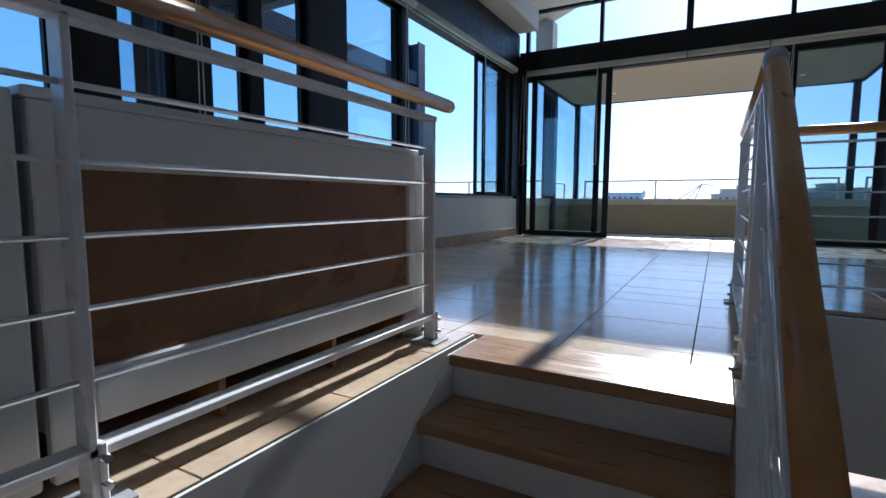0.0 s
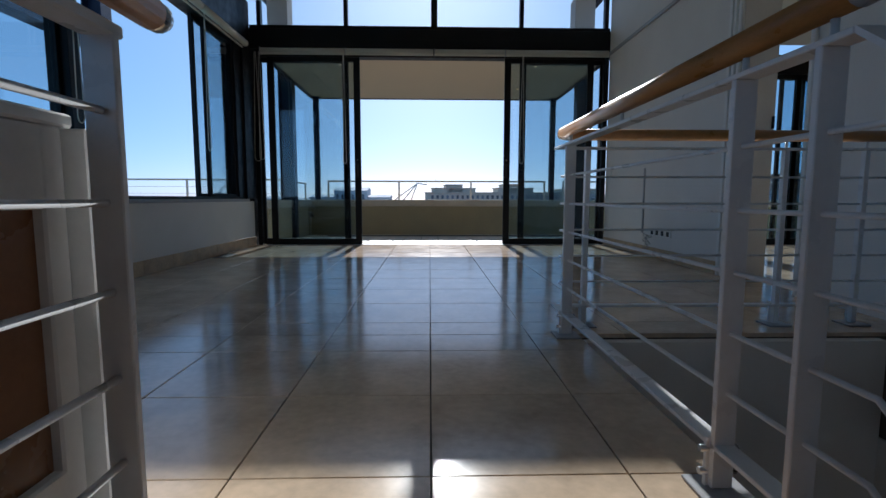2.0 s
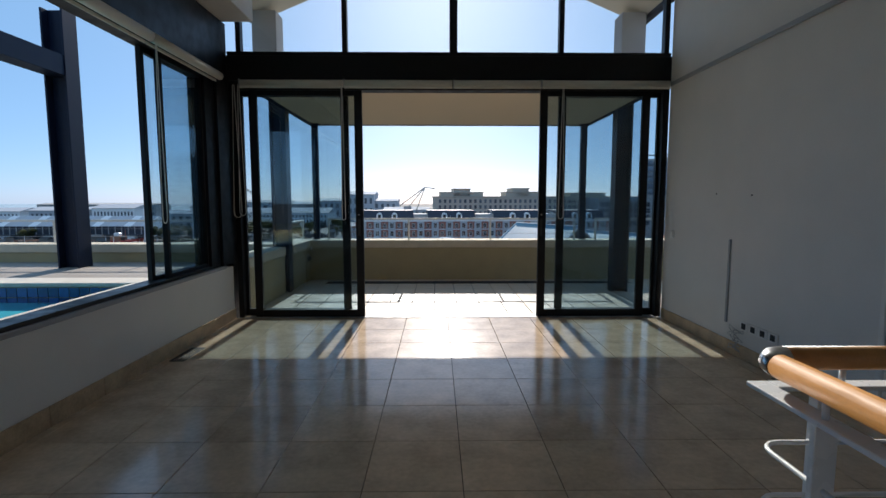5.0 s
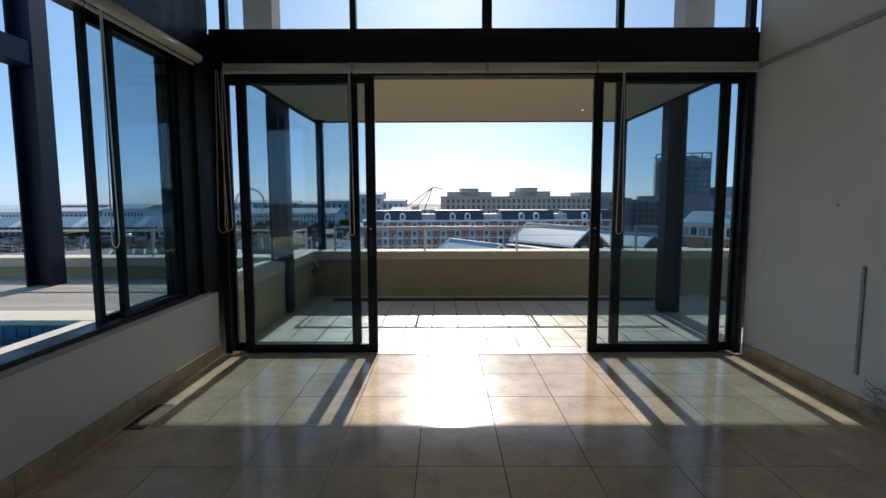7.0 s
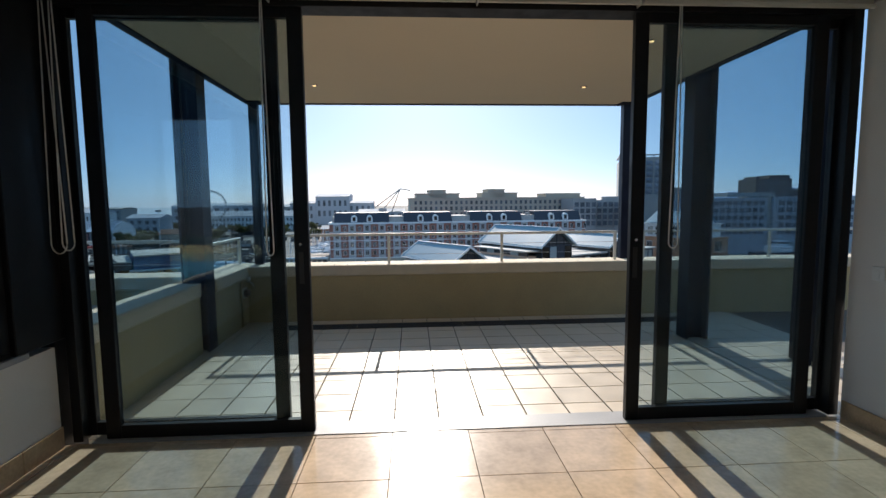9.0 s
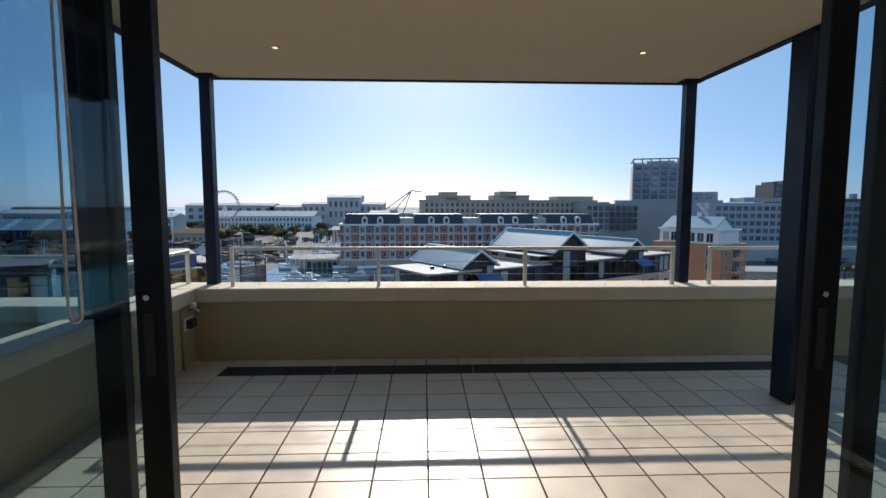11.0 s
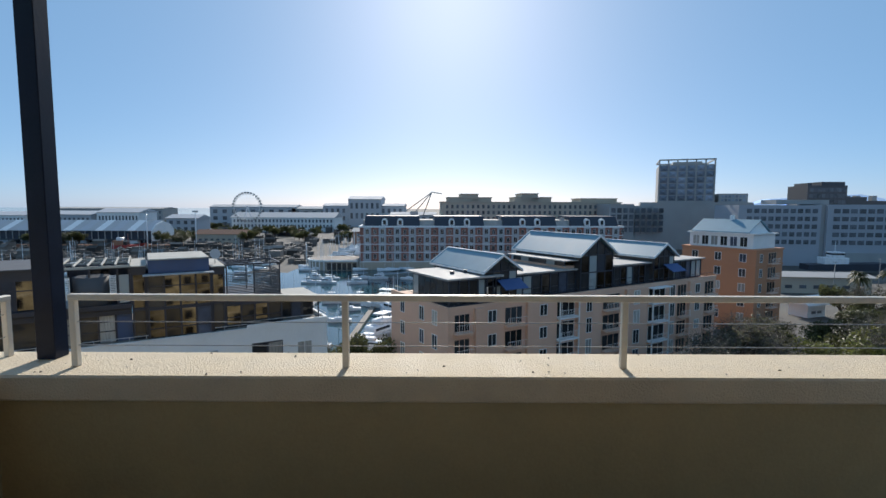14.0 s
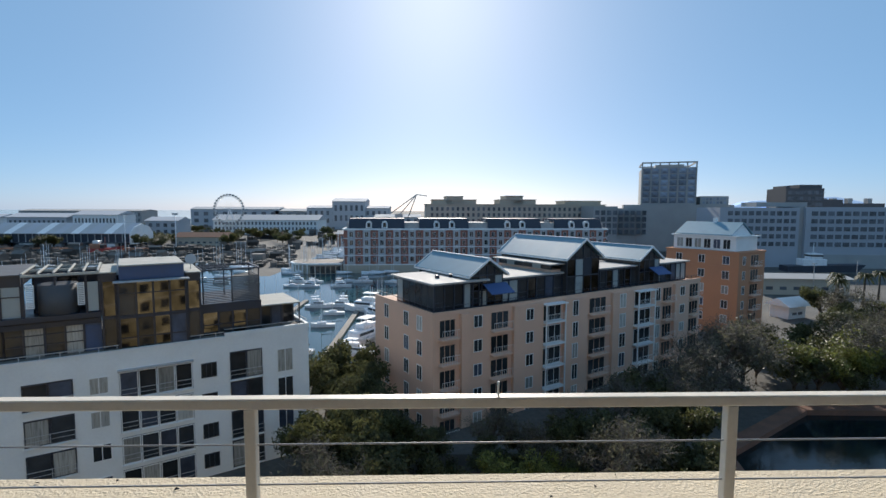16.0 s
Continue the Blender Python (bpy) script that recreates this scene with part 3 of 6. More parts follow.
# ---- cabinet with its back to the stairs ----
cab = thing("cabinet", "white cabinet with a brown hardboard back panel, turned from the stairs", "cabinet")
CX, C0, C1, CZ = -0.76, 0.715, 2.085, 0.79
boxes("top_rail", [(CX - 0.03, CX, C0 + 0.085, C1 - 0.05, 0.66, CZ)], M_PAINT, cab, "", 0.004)
boxes("side_rail", [(CX - 0.031, CX, C1 - 0.06, C1 - 0.012, 0.12, CZ)], M_PAINT, cab, "", 0.004)
boxes("side_rail", [(CX - 0.031, CX, C0, C0 + 0.085, 0.02, CZ)], M_PAINT, cab, "", 0.004)
boxes("bottom_rail", [(CX - 0.03, CX, C0 + 0.085, C1 - 0.05, 0.12, 0.24)], M_PAINT, cab, "", 0.004)
boxes("back_panel", [(CX - 0.028, CX - 0.018, C0 + 0.085, C1 - 0.05, 0.24, 0.66)], M_BROWN, cab, "brown hardboard panel")
boxes("top", [(CX - 0.62, CX + 0.004, C0 - 0.01, C1 + 0.01, CZ, CZ + 0.022)], M_PAINT, cab, "", 0.004)
boxes("side_panel", [(CX - 0.6, CX + 0.036, C1 - 0.01, C1 + 0.008, 0.0, CZ - 0.002)], M_PAINT, cab, "", 0.003)
boxes("side_panel", [(CX - 0.6, CX - 0.032, C0 + 0.002, C0 + 0.022, 0.12, CZ)], M_PAINT, cab, "", 0.003)
boxes("floor_panel", [(CX - 0.6, CX - 0.032, C0 + 0.022, C1 - 0.022, 0.12, 0.138)], M_BROWN, cab)
for y in (C0 + 0.05, 1.115, 1.57, C1 - 0.07):
    boxes("foot", [(CX - 0.55, CX - 0.03, y, y + 0.02, 0.001, 0.12)], M_WOOD, cab, "bare timber bearer", 0.002)
# Unseen board added at the far side to keep light out from underneath.
boxes("shade_board", [(CX - 0.57, CX - 0.552, C0 + 0.01, C1 - 0.01, 0.001, 0.119)], M_BROWN, cab)
cab2 = thing("cabinet", "plain white cabinet side beside the panelled one", "cabinet")
boxes("side_panel", [(CX - 0.6, CX - 0.0, 0.40, 0.695, 0.02, CZ + 0.012)], M_PAINT, cab2, "", 0.005)
boxes("side_panel", [(CX - 0.6, CX - 0.004, -0.9, 0.392, 0.02, CZ + 0.012)], M_PAINT, cab2, "", 0.005)
boxes("plinth", [(CX - 0.58, CX - 0.04, -0.88, 0.66, 0.0, 0.02)], M_DARK, cab2)


# ---- balcony ----
structure("balcony_floor", [(-3.6, 6.6, 8.56, 12.12, BZ - 0.3, BZ - 0.018)], M_BGROUT, "cream square balcony tiles with dark joints", "floor")
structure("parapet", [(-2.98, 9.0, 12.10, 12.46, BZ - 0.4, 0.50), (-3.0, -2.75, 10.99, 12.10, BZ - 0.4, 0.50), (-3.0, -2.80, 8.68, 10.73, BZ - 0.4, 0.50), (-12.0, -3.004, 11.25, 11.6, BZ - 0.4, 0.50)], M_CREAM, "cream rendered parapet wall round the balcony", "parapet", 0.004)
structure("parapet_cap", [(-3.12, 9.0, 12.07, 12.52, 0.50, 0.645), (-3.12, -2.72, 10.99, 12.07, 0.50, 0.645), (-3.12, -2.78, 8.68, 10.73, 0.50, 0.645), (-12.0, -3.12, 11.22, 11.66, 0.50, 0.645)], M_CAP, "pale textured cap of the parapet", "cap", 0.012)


def railing(name, pts, posts, label, top=1.065):
    g = thing(name, label, "railing", "balcony railings")
    (x0, y0), (x1, y1) = pts
    al = abs(x1 - x0) > abs(y1 - y0)
    boxes("top_rail", [(x0, x1, y0 - 0.021, y0 + 0.021, top - 0.035, top) if al else (x0 - 0.021, x0 + 0.021, y0, y1, top - 0.035, top)], M_RAILP, g, "", 0.004)
    for t in posts:
        x, y = x0 + (x1 - x0) * t, y0 + (y1 - y0) * t
        boxes("post", [(x - 0.018, x + 0.018, y - 0.018, y + 0.018, 0.645, top - 0.035)], M_RAILP, g, "", 0.003)
    for z in (0.768, 0.905):
        bm = bmesh.new()
        tube(bm, [(x0, y0, z), (x1, y1, z)], 0.003, 6)
        part("cable", bm, M_GREYP, g, "thin steel cable")


railing("railing", ((-2.42, 12.24), (2.40, 12.24)), [0.004, 0.326, 0.656, 0.996], "cream steel railing with thin cables on the parapet")
railing("railing", ((2.78, 12.24), (8.6, 12.24)), [0.003, 0.33, 0.66, 0.99], "cream steel railing with thin cables on the parapet")
railing("railing", ((-2.95, 11.05), (-2.95, 12.44)), [0.03, 0.985], "short cream steel railing at the balcony corner", 1.02)
railing("railing", ((-11.0, 11.42), (-3.1, 11.42)), [0.01, 0.25, 0.5, 0.75, 0.99], "cream steel railing along the pool deck parapet")
aer = thing("rail_peg", "short thin metal peg standing on the railing", "peg")
bm = bmesh.new()
tube(bm, [(-0.04, 12.24, 1.065), (-0.04, 12.24, 1.112)], 0.004, 6)
part("peg", bm, M_PAINT, aer)


def hcolumn(x, y, z0, z1, w=0.34, d=0.24):
    c = tagged(new("steel_column"), "dark blue steel H-section column on the balcony", "column", "steel columns", "")
    t = 0.03
    boxes("flange", [(x - w / 2, x - w / 2 + t, y - d / 2, y + d / 2, z0, z1)], M_NAVY, c, "", 0.003)
    boxes("flange", [(x + w / 2 - t, x + w / 2, y - d / 2, y + d / 2, z0, z1)], M_NAVY, c, "", 0.003)
    boxes("web", [(x - w / 2 + t, x + w / 2 - t, y - 0.02, y + 0.02, z0, z1)], M_NAVY, c)
    return c


hcolumn(-2.865, 10.86, BZ, 3.4, 0.26, 0.22)
hcolumn(2.755, 10.86, BZ, 3.4, 0.26, 0.22)
hcolumn(3.42, 9.9, BZ, 3.4, 0.26, 0.26)
for x in (-2.667, 2.572):
    p = tagged(new("roof_post"), "slim dark steel post on the parapet holding the roof", "post", "roof posts")
    boxes("shaft", [(x - 0.057, x + 0.057, 12.35, 12.46, 0.645, 2.87)], M_NAVY, p, "", 0.004)
    boxes("head_plate", [(x - 0.10, x + 0.10, 12.31, 12.49, 2.851, 2.88)], M_NAVY, p)
structure("balcony_ceiling", [(-2.72, 2.62, 8.66, 12.50, 2.88, 2.92)], M_CEIL, "smooth cream balcony soffit", "ceiling")
structure("roof_edge", [(-2.76, 2.66, 12.50, 12.56, 2.866, 3.00), (-2.80, -2.72, 8.66, 12.50, 2.866, 3.00), (2.62, 2.70, 8.66, 12.50, 2.866, 3.00)], M_NAVY, "dark steel edge of the balcony roof", "beam", 0.003)
structure("balcony_roof", [(-2.72, 2.62, 8.66, 12.50, 2.925, 2.98)], M_CONC, "flat roof over the balcony", "roof")
for x in (-1.65, 1.60):
    for y in (9.7, 11.42):
        dl = thing("downlight", "small recessed round downlight in the soffit", "downlight", "downlights")
        bm = bmesh.new()
        tube(bm, [(x, y, 2.871), (x, y, 2.879)], 0.04, 16)
        part("ring", bm, M_CHROME, dl)
        bm = bmesh.new()
        tube(bm, [(x, y, 2.868), (x, y, 2.871)], 0.022, 14)
        part("lens", bm, M_LAMP, dl)
st = thing("drain_cover", "dark slotted drain cover strip set along the balcony floor", "drain cover")
for a, b in ((-2.34, -1.26), (-1.255, 0.125), (0.13, 1.51), (1.515, 3.3)):
    boxes("grate", [(a, b, 11.61, 11.63, BZ - 0.01, BZ + 0.006), (a, b, 11.835, 11.855, BZ - 0.01, BZ + 0.006)] + [(a, b, 11.637 + 0.02 * k, 11.651 + 0.02 * k, BZ - 0.01, BZ + 0.005) for k in range(10)], M_DARK, st)
tap = thing("garden_tap", "wall tap with white handle above a small box", "tap")
bm = bmesh.new()
tube(bm, [(-2.74, 11.93, 0.46), (-2.66, 11.93, 0.46), (-2.63, 11.93, 0.44), (-2.62, 11.93, 0.40)], 0.014, 8)
part("spout", bm, M_CHROME, tap)
boxes("handle", [(-2.70, -2.66, 11.90, 11.96, 0.48, 0.53)], M_PAINT, tap, "white handle", 0.006)
bm = bmesh.new()
tube(bm, [(-2.735, 11.80, BZ), (-2.735, 11.80, 0.44), (-2.735, 11.83, 0.47), (-2.735, 11.93, 0.47)], 0.012, 8)
part("pipe", bm, M_CREAM, tap)
bx = thing("outdoor_socket", "dark outdoor socket box on the parapet", "socket box")
boxes("body", [(-2.75, -2.68, 11.88, 12.0, 0.27, 0.36)], M_DARK, bx, "", 0.01)
boxes("back_plate", [(-2.752, -2.735, 11.86, 12.02, 0.25, 0.38)], M_PAINT, bx, "", 0.004)

# canopy above: two concrete columns and a gabled soffit
for x in (-2.57, 2.32):
    c = tagged(new("concrete_column"), "square grey concrete column carrying the canopy", "column", "concrete columns")
    boxes("shaft", [(x - 0.16, x + 0.16, 9.40, 9.70, 2.985, 3.88)], M_CONC, c, "", 0.006)
bm = bmesh.new()
prism(bm, [(-2.75, 3.86), (-0.12, 4.94), (2.50, 3.86), (2.50, 4.03), (-0.12, 5.11), (-2.75, 4.03)], "y", 8.62, 9.75)
tagged(link("canopy", bm, M_CEIL), "gabled cream canopy over the clerestory", "canopy", "", "structure")
for x in (-2.83, 2.50):
    structure("canopy_edge", [(x, x + 0.08, 8.62, 9.76, 3.80, 4.05)], M_NAVY, "dark steel eave of the canopy", "beam")

# ---- pool deck on the left ----
structure("pool_wall", [(-8.6, XL - 0.28, -3.0, 0.5, -0.4, 0.58), (-8.6, XL - 0.28, 7.4, 7.62, -0.4, 0.56), (-3.22, XL - 0.28, 0.5, 7.4, -0.4, 0.56), (-8.6, -7.0, 0.5, 7.4, -0.4, 0.56)], M_CREAM, "raised rendered pool surround", "wall")
structure("pool_floor", [(-7.0, -3.22, 0.5, 7.4, -0.05, 0.02)], M_POOLF, "turquoise pool floor", "floor")
structure("pool_lining", [(-7.0, -6.98, 0.5, 7.4, -0.35, 0.56), (-3.24, -3.22, 0.5, 7.4, -0.35, 0.56)], M_POOLF, "turquoise pool lining", "lining")
structure("pool_coping", [(-8.6, XL - 0.26, 7.40, 7.75, 0.56, 0.60), (-3.25, XL - 0.26, 0.3, 7.40, 0.56, 0.60), (-7.3, -6.97, 0.3, 7.40, 0.56, 0.60)], M_COPE, "pale stone pool coping", "coping", 0.008)
pb = bmesh.new()
box(pb, -6.98, -3.24, 0.5, 7.39, 0.38, 0.41)
tagged(link("water", pb, M_POOLW), "clear turquoise pool water", "water", "", "structure")
band = tagged(new("mosaic_band"), "band of blue mosaic tiles under the pool coping", "tiles", "", "structure")
tile_me = bpy.data.meshes.new("mosaic_tile")
bm = bmesh.new()
box(bm, -0.046, 0.046, -0.006, 0.0, -0.046, 0.046)
bm.to_mesh(tile_me)
bm.free()
tile_me.materials.append(M_POOLT)
for k in range(37):
    for j in range(2):
        o = new("mosaic_tile", tile_me)
        o.parent = band
        o.location = (-6.9 + 0.1 * k, 7.395, 0.51 - 0.1 * j)
structure("deck_base", [(-12.0, -3.5, 7.62, 11.25, -0.4, 0.29)], M_CONC, "base below the timber deck", "base")
deck = tagged(new("deck"), "weathered timber deck boards beside the pool", "deck", "", "structure")
for k in range(25):
    boxes("board", [(-12.0, -3.5, 7.76 + 0.14 * k, 7.76 + 0.14 * k + 0.132, 0.29, 0.33)], M_DECK, deck)
hcolumn(-6.12, 10.6, 0.33, 4.3, 0.34, 0.3)
hcolumn(-6.12, 4.2, 0.56, 4.3, 0.34, 0.3)
pg = thing("pergola", "dark steel pergola beams with slats over the pool deck", "pergola")
boxes("beam", [(-6.27, -5.97, 1.0, 10.75, 3.3, 3.6)], M_NAVY, pg, "", 0.004)
boxes("beam", [(-5.96, -2.95, 5.3, 5.5, 3.3, 3.6)], M_NAVY, pg, "", 0.004)
boxes("beam", [(-5.96, -2.95, 0.5, 0.7, 3.3, 3.6)], M_NAVY, pg, "", 0.004)
for k in range(40):
    boxes("slat", [(-7.2, -6.28, 1.1 + 0.2 * k, 1.22 + 0.2 * k, 3.42, 3.45)], M_NAVY, pg)

fv = thing("floor_vent", "dark slotted vent set in the floor by the low wall", "vent")
boxes("frame", [(-2.63, -2.615, 6.85, 7.25, 0.0005, 0.004), (-2.515, -2.50, 6.85, 7.25, 0.0005, 0.004), (-2.615, -2.515, 6.85, 6.865, 0.0005, 0.004), (-2.615, -2.515, 7.235, 7.25, 0.0005, 0.004)], M_DARK, fv)
for k in range(6):
    boxes("slat", [(-2.612 + 0.016 * k, -2.604 + 0.016 * k, 6.866, 7.234, 0.0005, 0.003)], M_DARK, fv)
db_ = bmesh.new()
rnd = random.Random(9)
for k in range(34):
    x, y = rnd.uniform(-2.6, 2.4), rnd.uniform(12.09, 12.5)
    q, s = rnd.uniform(0, 3), rnd.uniform(0.004, 0.013)
    c, d = math.cos(q) * s, math.sin(q) * s
    v = [db_.verts.new(p) for p in ((x - c, y - d, 0.647), (x + d * 0.5, y - c * 0.5, 0.650), (x + c, y + d, 0.648), (x - d * 0.5, y + c * 0.5, 0.655))]
    db_.faces.new(v)
tagged(link("debris", db_, M_DARK), "dry leaf flakes scattered on the parapet cap", "debris", "", "stuff")

for k in range(34):
    y = 0.74 + 0.135 * k
    bm = bmesh.new()
    prism(bm, [(y, 3.36), (y + 0.02, 3.34), (y + 0.13, 3.42), (y + 0.11, 3.44)], "x", -5.95, -2.97)
    part("louvre", bm, M_NAVY, pg, "dark roof louvre")

# ---- outside: ground, water ----
GZ = -24.0
M_GROUND = mat("ground_mix", (0.105, 0.098, 0.086), 0.9, var=0.5, scale=0.09, bump=0.3, bscale=1.5)
M_PAVE = mat("paving", (0.22, 0.19, 0.16), 0.85, var=0.2, scale=0.6, bump=0.2, bscale=8)
M_WATERD = mat("dark_water", (0.006, 0.014, 0.017), 0.08, var=0.3, scale=0.3, bump=0.8, bscale=2.6, rvar=0.03, spec=0.3)
M_WATERM = mat("marina_water", (0.012, 0.06, 0.075), 0.08, var=0.2, scale=0.05, bump=0.25, bscale=0.9, rvar=0.03)
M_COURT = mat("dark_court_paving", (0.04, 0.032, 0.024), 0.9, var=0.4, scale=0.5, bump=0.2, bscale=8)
M_ROOFW = mat("pale_roof", (0.42, 0.39, 0.36), 0.8, var=0.2, scale=0.8, bump=0.1)
M_WALLW = mat("white_wall", (0.80, 0.80, 0.78), 0.8, var=0.06, scale=0.4, bump=0.1, bscale=5)
M_TAN = mat("tan_wall", (0.70, 0.45, 0.325), 0.85, var=0.07, scale=0.3, bump=0.1, bscale=5)
M_ORANGE = mat("orange_wall", (0.50, 0.235, 0.125), 0.85, var=0.08, scale=0.3, bump=0.1, bscale=5)
M_RED = mat("red_brick_wall", (0.34, 0.14, 0.10), 0.9, var=0.15, scale=0.3, bump=0.1)
M_SAND = mat("sand_wall", (0.50, 0.44, 0.35), 0.9, var=0.1, scale=0.1, bump=0)
M_GREYW = mat("grey_white_wall", (0.45, 0.45, 0.45), 0.85, var=0.06, scale=0.1, bump=0)
M_BLUEW = mat("pale_blue_wall", (0.46, 0.47, 0.49), 0.85, var=0.06, scale=0.05, bump=0)
M_CONC2 = mat("silo_concrete", (0.37, 0.36, 0.345), 0.9, var=0.15, scale=0.1, bump=0)
M_SLATE = mat("dark_slate", (0.035, 0.04, 0.055), 0.6, var=0.25, scale=0.5, bump=0.1)
M_PENT = mat("dark_cladding", (0.026, 0.031, 0.046), 0.45, var=0.25, scale=0.6, bump=0.05)
M_BLUEROOF = mat("blue_grey_roof", (0.17, 0.30, 0.36), 0.55, var=0.08, scale=0.7, bump=0.02, rvar=0.03, spec=0.3)
M_WIN = mat("window_dark", (0.035, 0.037, 0.04), 0.08, var=0.4, scale=0.6, bump=0.02, bscale=0.8, spec=0.4, per=0.5)
M_WIN2 = mat("window_curtained", (0.05, 0.06, 0.085), 0.45, var=0.5, scale=0.8, bump=0, per=0.6, spec=0.3)
# Pale pane colour: drawn curtains, and white reflections painted on the penthouse glazing.
M_CURTREFL = mat("window_curtain_pale", (0.34, 0.33, 0.30), 0.3, var=0.35, scale=1.5, bump=0, per=0.4, stretch=(6, 6, 0.4))
M_GREYB = mat("grey_panel_wall", (0.40, 0.41, 0.44), 0.8, var=0.08, scale=0.08, bump=0)
M_TWIN = mat("tower_glass", (0.22, 0.25, 0.30), 0.25, var=0.2, scale=0.2, bump=0, per=0.4)
M_WINF = mat("window_far", (0.10, 0.11, 0.125), 0.3, var=0.3, scale=0.3, bump=0, per=0.35)
M_REFL = mat("coated_glass", (0.095, 0.093, 0.09), 0.03, 1.0, var=0.8, scale=0.6, bump=0.09, bscale=0.9, rvar=0.02, per=0.45)
M_FROST = mat("frosted_glass", (0.34, 0.38, 0.38), 0.35, var=0.1, scale=0.5, bump=0.02)
M_PENTB = mat("blue_cladding", (0.05, 0.085, 0.17), 0.5, var=0.15, scale=0.6, bump=0.05)
M_SLATG = mat("grey_cladding", (0.085, 0.085, 0.09), 0.7, var=0.2, scale=0.8, bump=0.1)
M_ROOFP = mat("weathered_roof", (0.42, 0.40, 0.35), 0.85, var=0.25, scale=0.7, bump=0.2, bscale=6)
M_TERRA = mat("terracotta", (0.36, 0.17, 0.10), 0.85, var=0.15, scale=0.3)
M_HULL = mat("white_hull", (0.78, 0.78, 0.78), 0.3, var=0.06, scale=1.0, bump=0)


def leaf_mat(name, color, **kw):
    """Leaf surface that lets part of the light through."""
    m = mat(name, color, 0.5, bump=0, per=0.5, island=True, spec=0.4, **kw)
    t = m.node_tree
    p = t.nodes["Principled BSDF"]
    tr = t.nodes.new("ShaderNodeBsdfTranslucent")
    src = p.inputs["Base Color"].links[0].from_socket
    t.links.new(src, tr.inputs["Color"])
    mx = t.nodes.new("ShaderNodeMixShader")
    mx.inputs[0].default_value = 0.5
    t.links.new(p.outputs[0], mx.inputs[1])
    t.links.new(tr.outputs[0], mx.inputs[2])
    t.links.new(mx.outputs[0], t.nodes["Material Output"].inputs["Surface"])
    return m


M_LEAF1 = leaf_mat("olive_leaves", (0.085, 0.088, 0.035), var=0.3, scale=0.8)
M_LEAF2 = leaf_mat("bright_leaves", (0.17, 0.175, 0.04), var=0.3, scale=0.8)
M_LEAF3 = leaf_mat("grey_leaves", (0.12, 0.115, 0.075), var=0.3, scale=0.8)
M_TWIG = mat("grey_twigs", (0.13, 0.11, 0.095), 0.9, var=0.2, bump=0)
M_QUAY = mat("worn_terracotta_paving", (0.17, 0.085, 0.055), 0.9, var=0.35, scale=0.6, bump=0.2, bscale=6)
M_BARK = mat("bark", (0.10, 0.075, 0.055), 0.9, var=0.3, scale=4, bump=0.5, bscale=15)
# Distance haze is put into the hills as a pale blue glow; no lamp there.
M_HILL = glow("far_hills_haze_glow", (0.36, 0.50, 0.72), 0.62)

bm = bmesh.new()
box(bm, -4700, 4700, -4700, 4700, GZ - 3.0, GZ)
tagged(link("ground", bm, M_GROUND), "dark built-up ground reaching the horizon", "ground", "", "structure")
bm = bmesh.new()
prism(bm, [(31, 58.6), (47, 69), (80, 67.6), (80, 38), (26, 38)], "z", GZ, GZ + 0.06)
tagged(link("water_canal", bm, M_WATERD), "dark rippled canal water", "water", "", "structure")
structure("water_marina", [(-75, 6, 84, 196, GZ, GZ + 0.06), (-60, -12, 196, 330, GZ, GZ + 0.06), (-170, -75, 120, 232, GZ, GZ + 0.06)], M_WATERM, "calm blue-green marina water", "water")
structure("water_sea", [(-4600, -300, 760, 4650, GZ, GZ + 0.3)], M_WATERM, "sea along the horizon", "water")
bm = bmesh.new()
prism(bm, [(29.6, 59.9), (46.4, 70.8), (47.1, 69.05), (31.0, 58.65)], "z", GZ, GZ + 0.7)
prism(bm, [(46.5, 70.8), (80, 69.4), (80, 67.65), (47.15, 69.05)], "z", GZ, GZ + 0.7)
prism(bm, [(24.4, 38), (29.5, 59.8), (30.9, 58.6), (26, 38)], "z", GZ, GZ + 0.7)
tagged(link("quay", bm, M_QUAY), "terracotta paved canal quay", "quay", "", "structure")
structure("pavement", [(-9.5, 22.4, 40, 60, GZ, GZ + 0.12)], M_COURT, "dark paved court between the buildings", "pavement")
structure("road", [(75, 200, 90, 100, GZ, GZ + 0.05)], M_PAVE, "road beside the dock", "road")

# the block below the apartment
own = thing("apartment_building", "cream rendered apartment block below the terrace", "building")
boxes("wall", [(-38, -2.4, 11.9, 12.40, GZ, -0.56), (4.2, 38, 11.9, 12.40, GZ, -0.56), (-2.4, 4.2, 11.9, 12.40, GZ, -2.9), (-38, -37.5, -12, 11.9, GZ, -0.56), (37.5, 38, -12, 11.9, GZ, -0.56), (-37.5, 37.5, -12, -11.5, GZ, -0.56)], M_CREAM, own)
for k in range(6):
    boxes("string_course", [(-38, 38, 12.40, 12.46, GZ + 3.2 * k + 2.9, GZ + 3.2 * k + 3.1)], M_CAP, own)
boxes("window_frame", [(-2.4, -2.34, 12.1, 12.16, -2.9, -0.56), (4.14, 4.2, 12.1, 12.16, -2.9, -0.56), (0.87, 0.93, 12.1, 12.16, -2.9, -0.56), (-2.34, 0.87, 12.1, 12.16, -0.60, -0.56), (0.93, 4.14, 12.1, 12.16, -0.60, -0.56)], M_BLACK, own)
AX = radians(31.5)


def each(name, rows, material, parent):
    """One box part for each row."""
    for r in rows:
        boxes(name, [r], material, parent)


win_cache = {}
wrnd0 = random.Random(12)


def finish(ob, x, y, z=0.0, turn=AX):
    ob.matrix_basis = Matrix.Translation((x, y, z)) @ Matrix.Rotation(turn, 4, "Z")


